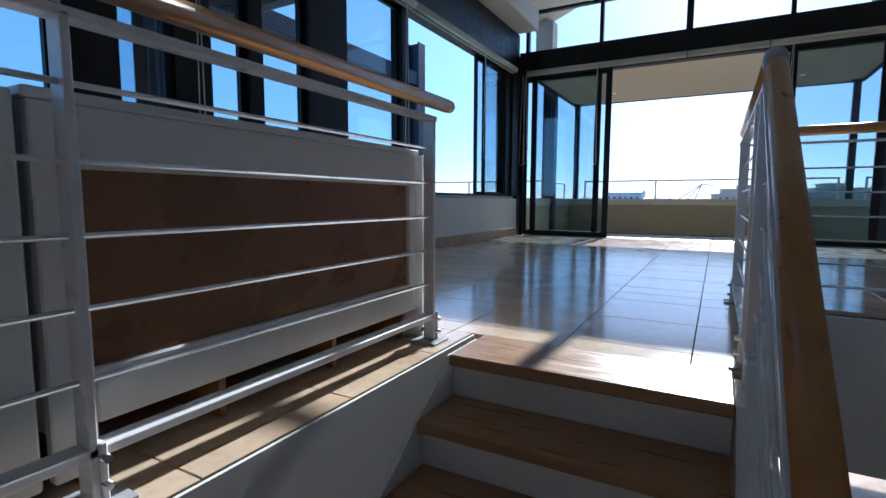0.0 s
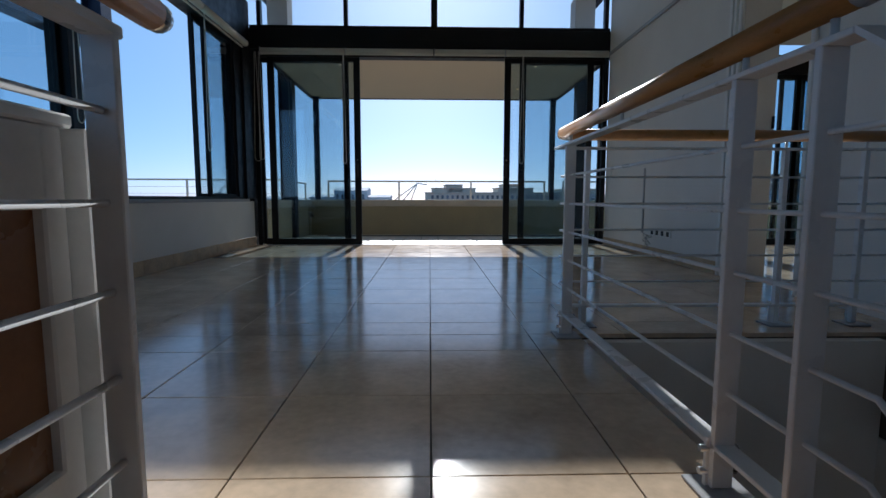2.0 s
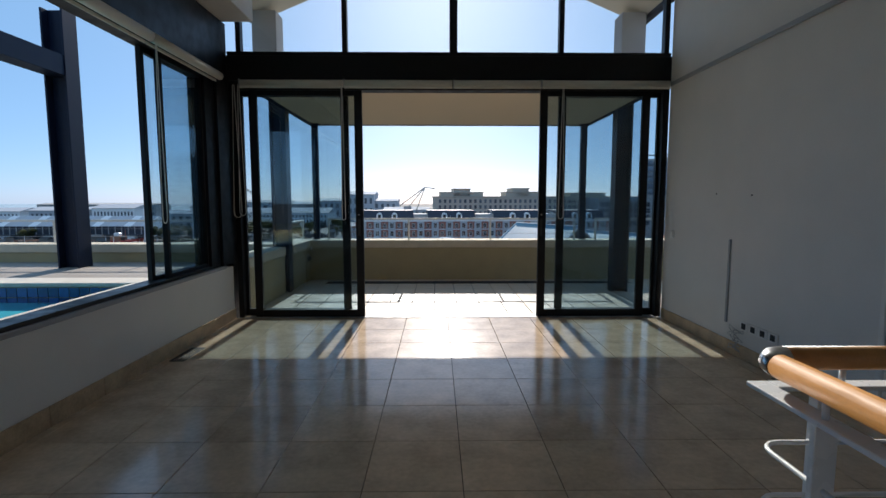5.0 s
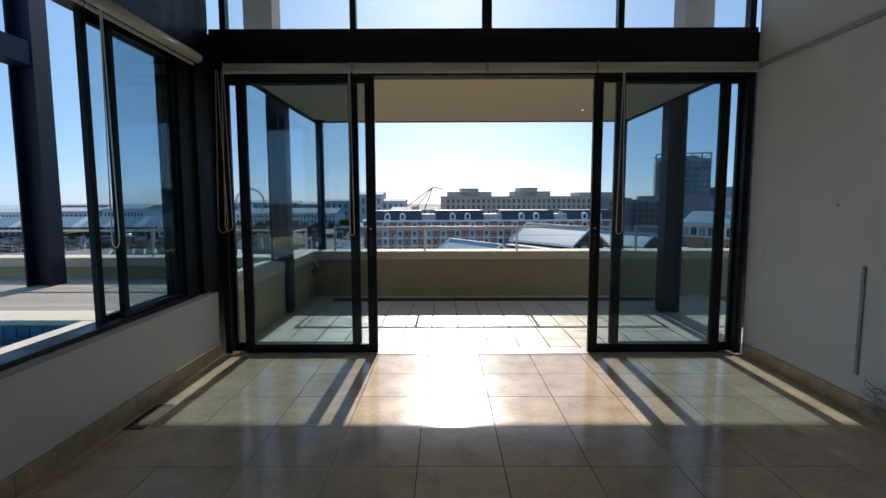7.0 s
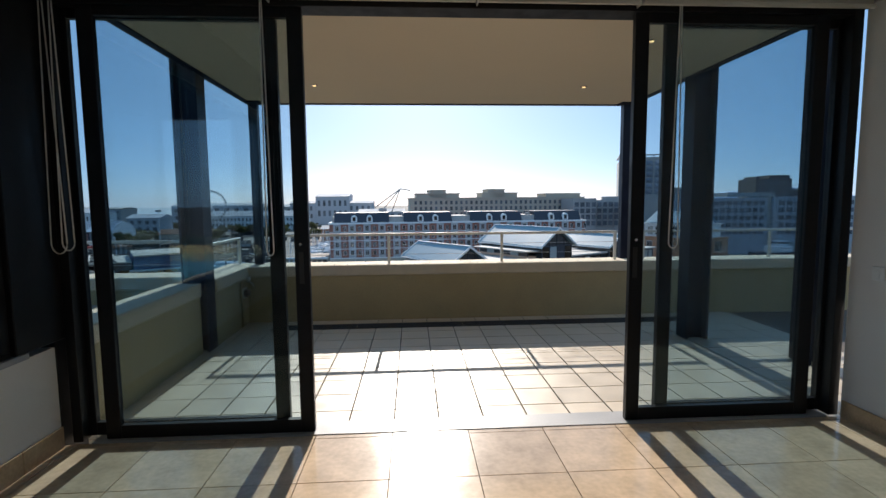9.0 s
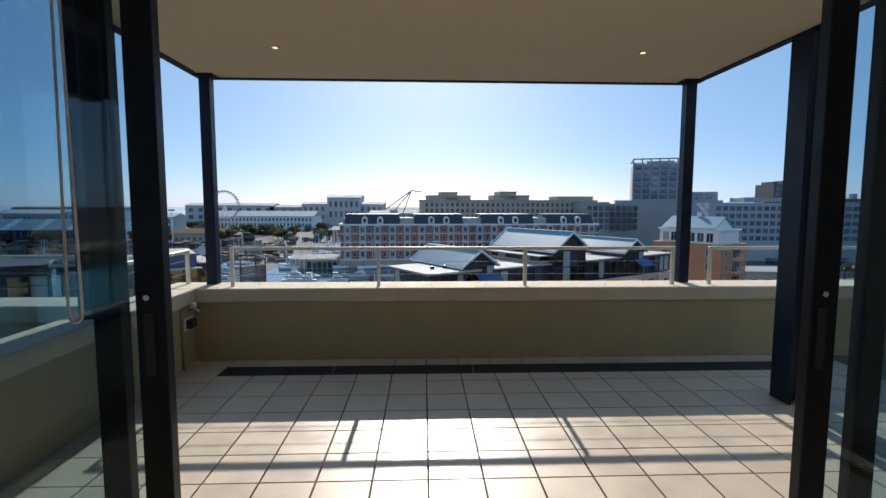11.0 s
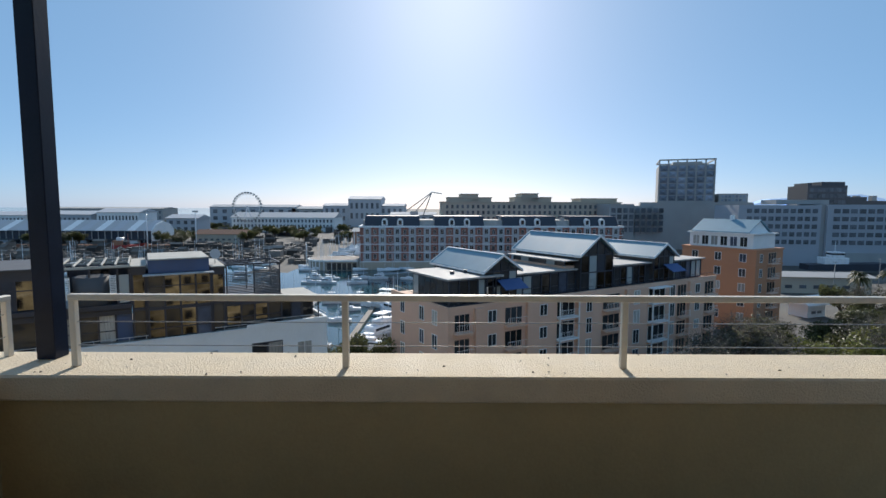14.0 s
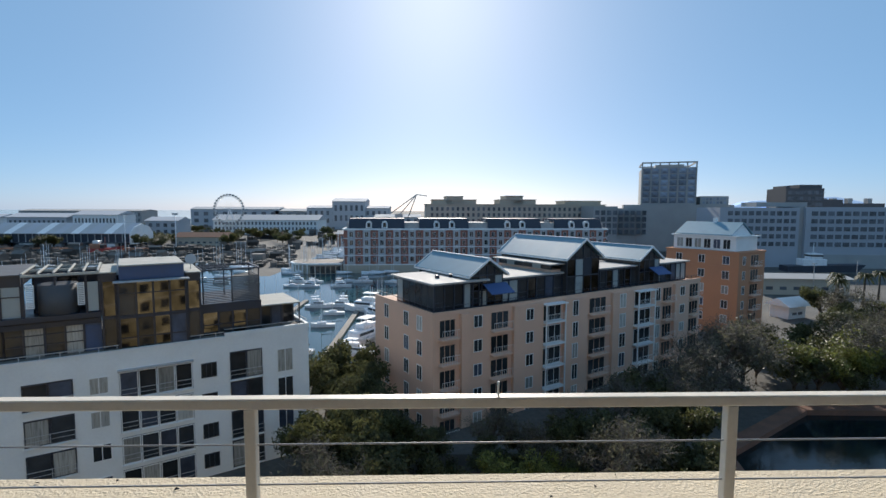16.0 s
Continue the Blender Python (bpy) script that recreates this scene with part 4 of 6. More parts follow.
def lattice(bm, xs, zs, y0, y1):
    """A welded frame: solid borders and uprights, open fields between them."""
    v = {(i, j, k): bm.verts.new((x, y, z)) for i, x in enumerate(xs) for j, z in enumerate(zs) for k, y in enumerate((y0, y1))}
    n, m = len(xs) - 1, len(zs) - 1
    solid = {(i, j) for i in range(n) for j in range(m) if i % 2 == 0 or j % 2 == 0}
    for i, j in solid:
        q = ((i, j), (i + 1, j), (i + 1, j + 1), (i, j + 1))
        bm.faces.new([v[p + (0,)] for p in q])
        bm.faces.new([v[p + (1,)] for p in q[::-1]])
        for (di, dj), (p, t) in zip(((0, -1), (1, 0), (0, 1), (-1, 0)), zip(q, q[1:] + q[:1])):
            if (i + di, j + dj) not in solid:
                bm.faces.new((v[t + (0,)], v[p + (0,)], v[p + (1,)], v[t + (1,)]))


def window(parent, x, y, z, w, h, face="front", frame=None, pane=None, bars=1, name="window"):
    """A framed window on a wall; x, y: its middle on the wall plane, z: its foot."""
    frame = frame or M_WALLW
    pane = pane or wrnd0.choice((M_WIN, M_WIN, M_WIN, M_WIN2, M_CURTREFL))
    key = (round(w, 2), round(h, 2), frame.name, pane.name, bars)
    if key not in win_cache:
        f = 0.07
        bm = bmesh.new()
        xs = [-w / 2, -w / 2 + f]
        for k in range(bars):
            c = -w / 2 + w * (k + 1) / (bars + 1)
            xs += [c - 0.03, c + 0.03]
        lattice(bm, xs + [w / 2 - f, w / 2], [0, f, h - f, h], -0.06, 0.02)
        bmesh.ops.recalc_face_normals(bm, faces=bm.faces[:])
        me = bpy.data.meshes.new("window")
        bm.to_mesh(me)
        bm.free()
        me.materials.append(frame)
        bm = bmesh.new()
        box(bm, -w / 2 + f, w / 2 - f, -0.025, 0.01, f, h - f)
        bmesh.ops.recalc_face_normals(bm, faces=bm.faces[:])
        mp = bpy.data.meshes.new("pane")
        bm.to_mesh(mp)
        bm.free()
        mp.materials.append(pane)
        win_cache[key] = (me, mp)
    me, mp = win_cache[key]
    o = new(name, me)
    o.parent = parent
    o.location = (x, y, z)
    o.rotation_euler = (0, 0, {"front": 0, "left": -math.pi / 2, "right": math.pi / 2}[face])
    p = new("pane", mp)
    p.parent = o
    return o


def pane_grid(parent, x0, x1, y, z0, dz, n, rows, w, h, material, name="window"):
    """Rows of plain far-off windows on a front wall."""
    key = ("far", round(w, 2), round(h, 2), material.name)
    if key not in win_cache:
        bm = bmesh.new()
        box(bm, -w / 2, w / 2, -0.12, 0.05, 0, h)
        bmesh.ops.recalc_face_normals(bm, faces=bm.faces[:])
        me = bpy.data.meshes.new(name)
        bm.to_mesh(me)
        bm.free()
        me.materials.append(material)
        win_cache[key] = me
    for i in range(n):
        for j in range(rows):
            o = new(name, win_cache[key])
            o.parent = parent
            o.location = (x0 + (x1 - x0) * (i + 0.5) / n, y, z0 + dz * j)


wm = bpy.data.meshes.new("window")
bm = bmesh.new()
box(bm, -0.8, 0.8, 12.40, 12.43, 0, 1.6)
bm.to_mesh(wm)
bm.free()
wm.materials.append(M_WIN)
for i in range(20):
    for j in range(6):
        o = new("window", wm)
        o.parent = own
        o.location = (-36 + 3.8 * i, 0, GZ + 1.0 + 3.2 * j)


def balcony_bay(parent, x, z, w, h, white=True, y=0.0):
    """A loggia: dark glazing between posts, with slab and rail."""
    window(parent, x, y, z, w, h, "front", M_WALLW if white else M_TAN, M_WIN, 2)
    m = M_WALLW if white else M_TAN
    boxes("balcony", [(x - w / 2 - 0.1, x + w / 2 + 0.1, y - 0.9, y - 0.0, z - 0.22, z - 0.02)], m, parent)
    rows = [(x - w / 2 - 0.1, x + w / 2 + 0.1, y - 0.9, y - 0.87, z + 0.96, z + 1.0)]
    n = int(w / 0.28)
    for k in range(n + 1):
        a = x - w / 2 - 0.1 + (w + 0.16) * k / n
        rows.append((a, a + 0.02, y - 0.89, y - 0.872, z - 0.02, z + 0.95))
    boxes("railing", rows, M_WALLW, parent)


def loggia(parent, x, z, w, h, k, y=0.0):
    """A recessed-looking wide window with sill, head and low rail."""
    panes = (M_WIN, M_WIN2, M_WIN, M_CURTREFL)
    n = max(2, round(w / 1.45))
    boxes("reveal", [(x - w / 2, x + w / 2, y - 0.02, y + 0.03, z, z + h)], M_PENT, parent)
    for i in range(n):
        c = x - w / 2 + w * (i + 0.5) / n
        window(parent, c, y - 0.03, z + 0.02, w / n - 0.05, h - 0.06, "front", M_WALLW if w > 5 else M_PENT, panes[(i * 3 + k) % 4], 0)
    each("sill", [(x - w / 2 - 0.1, x + w / 2 + 0.1, y - 0.22, y, z - 0.14, z - 0.01)], M_WALLW, parent)
    boxes("railing", [(x - w / 2, x + w / 2, y - 0.2, y - 0.17, z + 0.85, z + 0.9), (x - w / 2, x + w / 2, y - 0.2, y - 0.17, z + 0.45, z + 0.48)] + [(x - w / 2 + w * i / n - 0.02, x - w / 2 + w * i / n + 0.02, y - 0.2, y - 0.17, z - 0.01, z + 0.85) for i in range(n + 1)], M_GREYW, parent)


wrnd = random.Random(31)


def glazed_storey(parent, x0, x1, y0, y1, z0, z1, bay=1.3, roof=None, over=0.3, side=True):
    """A penthouse storey: dark frame, panes between posts, flat roof."""
    boxes("frame", [(x0, x1, y0 + 0.05, y1, z0, z0 + 0.25), (x0, x1, y0 + 0.05, y1, z1 - 0.3, z1), (x0 + 0.2, x1 - 0.2, y0 + 2.0, y1 - 0.2, z0 + 0.25, z1 - 0.3)], M_PENT, parent)
    n = max(1, round((x1 - x0) / bay))
    for k in range(n + 1):
        a = x0 + (x1 - x0) * k / n
        boxes("post", [(a - 0.09, a + 0.09, y0 - 0.05, y0 + 0.14, z0, z1)], M_PENT, parent)
        if k < n and wrnd.random() < 0.6:
            boxes("crossbar", [(a + 0.09, a + (x1 - x0) / n - 0.09, y0 + 0.02, y0 + 0.11, z0 + 1.1, z0 + 1.18)], M_PENT, parent)
        if k < n:
            boxes("pane", [(a + 0.06, a + (x1 - x0) / n - 0.06, y0 + 0.06, y0 + 0.09, z0 + 0.25, z1 - 0.3)], wrnd.choice((M_WIN, M_WIN, M_WIN2, M_REFL, M_FROST)), parent)
    if side:
        m = max(1, round((y1 - y0) / 1.6))
        for k in range(m):
            a = y0 + (y1 - y0) * k / m
            boxes("pane", [(x0 + 0.02, x0 + 0.05, a + 0.14, a + (y1 - y0) / m - 0.06, z0 + 0.25, z1 - 0.3)], wrnd.choice((M_WIN, M_WIN, M_WIN2, M_REFL, M_FROST)), parent)
            boxes("post", [(x0 - 0.01, x0 + 0.12, a + (y1 - y0) / m - 0.06, a + (y1 - y0) / m + 0.06, z0, z1)], M_PENT, parent)
    boxes("roof", [(x0 - over, x1 + over, y0 - over, y1 + over, z1, z1 + 0.22)], roof or M_ROOFW, parent, "", 0.02)


def gable(parent, x, w, y0, y1, ze, zr, base):
    """A glazed gable front with a pitched blue-grey roof behind it."""
    h = w / 2
    bm = bmesh.new()
    prism(bm, [(x - h + 0.2, base), (x + h - 0.2, base), (x + h - 0.2, ze - 0.05), (x, zr - 0.25), (x - h + 0.2, ze - 0.05)], "y", y0 + 0.3, y1 - 0.3)
    part("gable_wall", bm, M_WIN, parent, "dark glazed gable")
    for k in range(5):
        a = x - h + 0.25 + (w - 0.5) * k / 4
        top = ze - 0.05 + (zr - 0.25 - ze) * (1 - abs(a - x) / h)
        boxes("post", [(a - 0.07, a + 0.07, y0 + 0.2, y0 + 0.32, base, max(top, base + 0.5))], M_PENT, parent)
    for k in range(4):
        a = x - h + 0.32 + (w - 0.5) * k / 4
        for z0, z1 in ((base + 0.26, (base + ze) / 2), ((base + ze) / 2 + 0.16, ze - 0.2)):
            boxes("pane", [(a, a + (w - 0.5) / 4 - 0.14, y0 + 0.26, y0 + 0.29, z0, z1)], wrnd.choice((M_REFL, M_WIN, M_REFL, M_FROST, M_PENT)), parent)
    for z in (base + 0.1, ze - 0.2, (base + ze) / 2):
        boxes("beam", [(x - h + 0.2, x + h - 0.2, y0 + 0.21, y0 + 0.31, z, z + 0.16)], M_PENT, parent)
    for s in (-1, 1):
        bm = bmesh.new()
        prism(bm, [(x, zr), (x + s * (h + 0.3), ze - 0.2), (x + s * (h + 0.3), ze - 0.02), (x, zr + 0.18)], "y", y0 - 0.2, y1)
        part("roof_slope", bm, M_BLUEROOF, parent, "blue-grey sheet roof slope")
        bm = bmesh.new()
        prism(bm, [(x, zr - 0.06), (x + s * (h + 0.36), ze - 0.27), (x + s * (h + 0.36), ze + 0.03), (x, zr + 0.24)], "y", y0 - 0.34, y0 - 0.21)
        part("bargeboard", bm, M_WALLW, parent, "white barge board")
        bm = bmesh.new()
        prism(bm, [(x, zr - 0.06), (x + s * (h + 0.36), ze - 0.27), (x + s * (h + 0.36), ze + 0.03), (x, zr + 0.24)], "y", y1 + 0.01, y1 + 0.14)
        part("bargeboard", bm, M_WALLW, parent, "white barge board")
        e = x + s * (h + 0.42)
        boxes("gutter", [(min(e, e - s * 0.11), max(e, e - s * 0.11), y0 - 0.3, y1 + 0.1, ze - 0.30, ze - 0.10)], M_WALLW, parent, "white eave gutter")
    boxes("ridge_cap", [(x - 0.16, x + 0.16, y0 - 0.3, y1 + 0.1, zr + 0.15, zr + 0.25)], M_WALLW, parent, "pale ridge cap")


# ---- white apartment building ----
wb = thing("apartment_building", "white apartment building with a dark glazed penthouse", "building")
WT = -10.7
boxes("wall", [(-44, 0, 0, 14, GZ, WT)], M_WALLW, wb)
each("parapet", [(-44, -8.1, -0.08, 0.2, WT, WT + 0.12), (-8.1, 0.05, -0.08, 0.2, WT, WT + 0.42), (-0.25, 0.05, 0.2, 14, WT, WT + 0.42)], M_WALLW, wb)
boxes("roof_terrace", [(-43.8, -0.3, 0.25, 13.9, WT, WT + 0.08)], M_PAVE, wb)
for k in range(5):
    z = WT - 4.3 - 2.95 * k
    window(wb, -2.45, 0, z, 1.6, 2.4, bars=1, pane=(M_CURTREFL, M_WIN, M_WIN2, M_CURTREFL, M_WIN)[k])
    loggia(wb, -6.2, z + 0.1, 3.0, 2.7, k)
    window(wb, -9.55, 0, z + 0.7, 1.35, 1.4, frame=M_PENT, bars=2, pane=M_WIN)
    loggia(wb, -13.8, z, 5.7, 2.45, k + 1)
    window(wb, -18.1, 0, z + 0.8, 1.4, 1.5, bars=1, pane=(M_CURTREFL, M_CURTREFL, M_WIN, M_WIN2, M_CURTREFL)[k])
    loggia(wb, -21.5, z + 0.3, 3.3, 2.2, k + 2)
    window(wb, -26.5, 0, z + 0.7, 1.5, 1.5, bars=1)
    for y in (3, 7, 11):
        window(wb, 0, y, z + 0.7, 1.3, 1.6, "right")
boxes("awning_rail", [(-16.75, -10.85, -0.35, 0, WT - 1.8, WT - 1.66)], M_GREYW, wb, "slim grey blind box")


def glass_front(parent, xs, y, z0, z1, glass, bars=(), w=0.16):
    """Upright posts at xs with a pane between each two."""
    for a in xs:
        boxes("post", [(a - w / 2, a + w / 2, y - 0.06, y + 0.16, z0, z1)], M_PENT, parent)
    for k, (a, b) in enumerate(zip(xs, xs[1:])):
        boxes("pane", [(a + w / 2 - 0.02, b - w / 2 + 0.02, y + 0.03, y + 0.06, z0, z1)], glass[k % len(glass)], parent)
        for zb in bars:
            boxes("crossbar", [(a + w / 2, b - w / 2, y - 0.03, y + 0.12, zb - 0.04, zb + 0.04)], M_PENT, parent)


# the tall middle bay with its pale roof
glass_front(wb, (-16.4, -15.1, -13.8, -12.5, -11.2), 0.3, WT, WT + 2.72, (M_REFL, M_WIN, M_REFL, M_WIN2), (WT + 1.0,))
each("beam", [(-16.5, -11.1, 0.2, 0.5, WT + 2.72, WT + 3.0), (-16.5, -11.1, 0.2, 0.5, WT + 5.9, WT + 6.1)], M_PENT, wb)
glass_front(wb, (-16.4, -15.1, -13.8, -12.5, -11.2), 0.3, WT + 3.0, WT + 5.9, (M_WIN, M_REFL, M_REFL, M_REFL), (WT + 4.9,))
boxes("canopy", [(-16.75, -10.95, -0.55, 0.3, WT + 5.95, WT + 6.07)], M_GREYW, wb, "slim grey canopy", 0.02)
boxes("fascia", [(-16.3, -11.3, 0.35, 7.0, WT + 6.1, WT + 7.3)], M_PENTB, wb, "deep blue-grey fascia")
boxes("roof", [(-16.3, -11.3, 0.2, 7.1, WT + 7.3, WT + 7.42)], M_ROOFP, wb, "pale weathered flat roof", 0.02)
boxes("core", [(-17.4, -10.2, 2.6, 11.0, WT, WT + 6.3)], M_PENT, wb)
for x0, x1, zt in ((-17.65, -16.5, 6.75), (-11.1, -9.9, 6.35)):
    glass_front(wb, (x0 + 0.08, x1 - 0.08), 0.8, WT + 3.0, WT + zt - 0.75, (M_REFL,))
    glass_front(wb, (x0 + 0.08, x1 - 0.08), 0.8, WT, WT + 2.7, (M_WIN,))
    boxes("fascia", [(x0, x1, 0.75, 2.6, WT + zt - 0.75, WT + zt)], M_PENT, wb)
    boxes("beam", [(x0, x1, 0.75, 1.1, WT + 2.7, WT + 3.0)], M_PENT, wb)
    boxes("roof", [(x0 - 0.05, x1 + 0.05, 0.6, 8.0, WT + zt, WT + zt + 0.1)], M_ROOFP, wb)
# storey to one side: glazing below, an open pergola terrace above
# Every second pane is pale: white reflections painted in with the curtain colour.
glass_front(wb, (-24.2, -22.95, -21.6, -20.25, -18.95), 1.2, WT, WT + 2.45, (M_WIN, M_CURTREFL, M_WIN, M_CURTREFL), (WT + 1.05, WT + 1.9))
boxes("panel", [(-18.9, -17.7, 1.2, 1.35, WT, WT + 2.6)], M_PENTB, wb, "blue cladding panel")
each("beam", [(-40, -17.7, 0.9, 1.6, WT + 2.5, WT + 2.95), (-40, -17.7, 0.5, 1.0, WT + 3.1, WT + 3.5)], M_PENT, wb)
boxes("terrace_slab", [(-40, -17.7, 1.0, 11, WT + 2.95, WT + 3.1)], M_PENT, wb)
bm = bmesh.new()
tube(bm, [(-20.6, 2.0, WT + 3.1), (-20.6, 2.0, WT + 6.0)], 1.4, 28)
part("drum", bm, M_SLATG, wb, "dark grey curved screen")
for x0, x1, z0, z1 in ((-22.6, -22.06, 4.2, 6.1), (-19.25, -18.76, 4.2, 6.15)):
    boxes("shutter_frame", [(x0, x0 + 0.05, 0.72, 0.78, WT + z0, WT + z1), (x1 - 0.05, x1, 0.72, 0.78, WT + z0, WT + z1)], M_WALLW, wb)
    for k in range(13):
        z = WT + z0 + (z1 - z0) * k / 13
        boxes("slat", [(x0 + 0.05, x1 - 0.05, 0.72, 0.76, z, z + 0.09)], M_WALLW, wb)
boxes("pane", [(-18.55, -17.7, 0.8, 0.83, WT + 3.6, WT + 6.1)], M_FROST, wb, "pale frosted pane")
for x in (-22.75, -20.7, -18.65, -17.75):
    boxes("post", [(x - 0.07, x + 0.07, 0.75, 0.9, WT + 3.1, WT + 6.75)], M_PENT, wb)
boxes("back_wall", [(-22.7, -17.7, 8.0, 8.2, WT + 3.1, WT + 6.6)], M_PENT, wb)
glass_front(wb, (-22.6, -21.0, -19.4, -17.8), 5.2, WT + 3.1, WT + 6.2, (M_WIN2, M_REFL, M_WIN2))
each("pergola_beam", [(-22.85, -17.65, 0.7, 0.9, WT + 6.75, WT + 6.95), (-22.85, -17.65, 4.6, 4.8, WT + 6.75, WT + 6.95), (-22.85, -17.65, 8.0, 8.2, WT + 6.75, WT + 6.95)], M_ROOFP, wb)
for k in range(6):
    x = -22.85 + 1.0 * k
    boxes("pergola_bar", [(x, x + 0.14, 0.9, 8.0, WT + 6.97, WT + 7.09)], M_ROOFP, wb)
for k in range(9):
    boxes("pergola_bar", [(-22.7, -17.8, 1.4 + 0.75 * k, 1.48 + 0.75 * k, WT + 6.6, WT + 6.72)], M_PENT, wb)
glass_front(wb, (-30.0, -28.6, -27.1, -25.7, -24.2, -22.9), 1.0, WT + 3.5, WT + 6.0, (M_REFL, M_FROST, M_WIN2), (WT + 5.2,))
boxes("fascia", [(-40, -22.9, 1.0, 10, WT + 6.0, WT + 6.9)], M_PENT, wb)
boxes("roof", [(-40, -22.9, 0.8, 10.2, WT + 6.9, WT + 7.0)], M_SLATG, wb, "dark flat roof")
boxes("core", [(-40, -24.3, 3.5, 10, WT, WT + 6.0)], M_PENT, wb)
glass_front(wb, (-36.0, -33.0, -30.0, -27.0, -24.2), 1.2, WT, WT + 2.45, (M_WIN, M_REFL, M_WIN2))
# storey to the other side: low glazing, slatted screens above
glass_front(wb, (-9.8, -8.4, -7.1, -5.8, -4.45), 1.2, WT, WT + 2.3, (M_REFL, M_WIN, M_REFL, M_WIN), (WT + 1.1,))
boxes("core", [(-9.8, -4.6, 4.0, 10.0, WT, WT + 2.3)], M_PENT, wb)
boxes("fascia", [(-9.9, -4.4, 1.1, 9.0, WT + 2.3, WT + 3.15)], M_PENT, wb, "dark blue-grey fascia")
for x in (-9.65, -7.05, -4.5):
    each("post", [(x - 0.06, x + 0.06, 1.45, 1.57, WT + 3.15, WT + 6.3), (x - 0.06, x + 0.06, 6.0, 6.12, WT + 3.15, WT + 6.3)], M_PENT, wb)
for k in range(15):
    boxes("slat", [(-9.6, -7.1, 1.5, 1.54, WT + 3.2 + 0.165 * k, WT + 3.28 + 0.165 * k)], M_SLATG, wb)
    boxes("slat", [(-7.0, -4.56, 1.5, 1.54, WT + 3.2 + 0.165 * k, WT + 3.335 + 0.165 * k)], M_SLATG, wb)
    boxes("slat", [(-4.52, -4.48, 1.6, 6.0, WT + 3.2 + 0.165 * k, WT + 3.3 + 0.165 * k)], M_SLATG, wb)
each("pergola_beam", [(-9.75, -4.4, 1.42, 1.6, WT + 6.3, WT + 6.45), (-9.75, -4.4, 5.97, 6.15, WT + 6.3, WT + 6.45), (-9.75, -9.6, 1.6, 5.97, WT + 6.3, WT + 6.45), (-4.55, -4.4, 1.6, 5.97, WT + 6.3, WT + 6.45)], M_PENT, wb)
for k in range(8):
    boxes("pergola_bar", [(-9.6, -7.1, 1.8 + 0.5 * k, 1.88 + 0.5 * k, WT + 6.46, WT + 6.54)], M_PENT, wb)
boxes("roof_slab", [(-4.4, -0.45, 1.0, 7.5, WT + 2.42, WT + 2.56)], M_ROOFP, wb, "pale flat roof slab", 0.02)
each("post", [(-0.62, -0.5, 1.1, 1.22, WT, WT + 2.42), (-0.62, -0.5, 4.0, 4.12, WT, WT + 2.42), (-0.62, -0.5, 7.2, 7.32, WT, WT + 2.42), (-2.5, -2.4, 1.1, 1.2, WT, WT + 2.42)], M_PENT, wb)
glass_front(wb, (-4.3, -3.0, -1.8, -0.7), 3.0, WT, WT + 2.42, (M_WIN, M_WIN2, M_WIN))
rows = [(-44, -16.5, 0.0, 0.05, WT + 0.5, WT + 0.56), (-11.0, -8.1, 0.0, 0.05, WT + 0.5, WT + 0.56), (-8.1, -0.1, 0.0, 0.05, WT + 0.75, WT + 0.8), (-0.12, -0.07, 0, 13, WT + 0.75, WT + 0.8)]
for k in range(34):
    x = -44 + 1.3 * k
    if not -16.5 < x < -11.1:
        rows.append((x, x + 0.05, 0.0, 0.05, WT + 0.1, WT + 0.5))
boxes("roof_railing", rows, M_GREYW, wb)
finish(wb, -12.9, 61.7)

dish = thing("satellite_dish", "small grey satellite dish on the flat roof", "dish")
bm = bmesh.new()
tube(bm, [(0, 0, 0), (0, 0, 0.9)], 0.04, 6)
part("mast", bm, M_CONC2, dish)
bm = bmesh.new()
tube(bm, [(0, -0.12, 0.95), (0, -0.2, 0.97), (0, -0.32, 1.0)], [0.08, 0.36, 0.5], 16)
part("reflector", bm, M_GREYW, dish)
finish(dish, -23.4, 58.8, WT + 6.45)

# ---- tan apartment building ----
tb = thing("apartment_building", "tan apartment building with blue gabled penthouse roofs", "building")
TT = -10.4
boxes("wall", [(0, 54, 0, 15, GZ, TT)], M_TAN, tb)
each("wall", [(3.6, 4.9, -0.5, 0, GZ, TT), (11.6, 16.6, -0.45, 0, GZ, TT), (20.6, 25, -0.45, 0, GZ, TT), (30.5, 35.2, -0.45, 0, GZ, TT), (46, 50, -0.45, 0, GZ, TT)], M_TAN, tb)
each("parapet", [(-0.06, 54.06, -0.06, 0.2, TT, TT + 0.4), (-0.06, 0.2, 0.2, 15, TT, TT + 0.4)], M_TAN, tb)
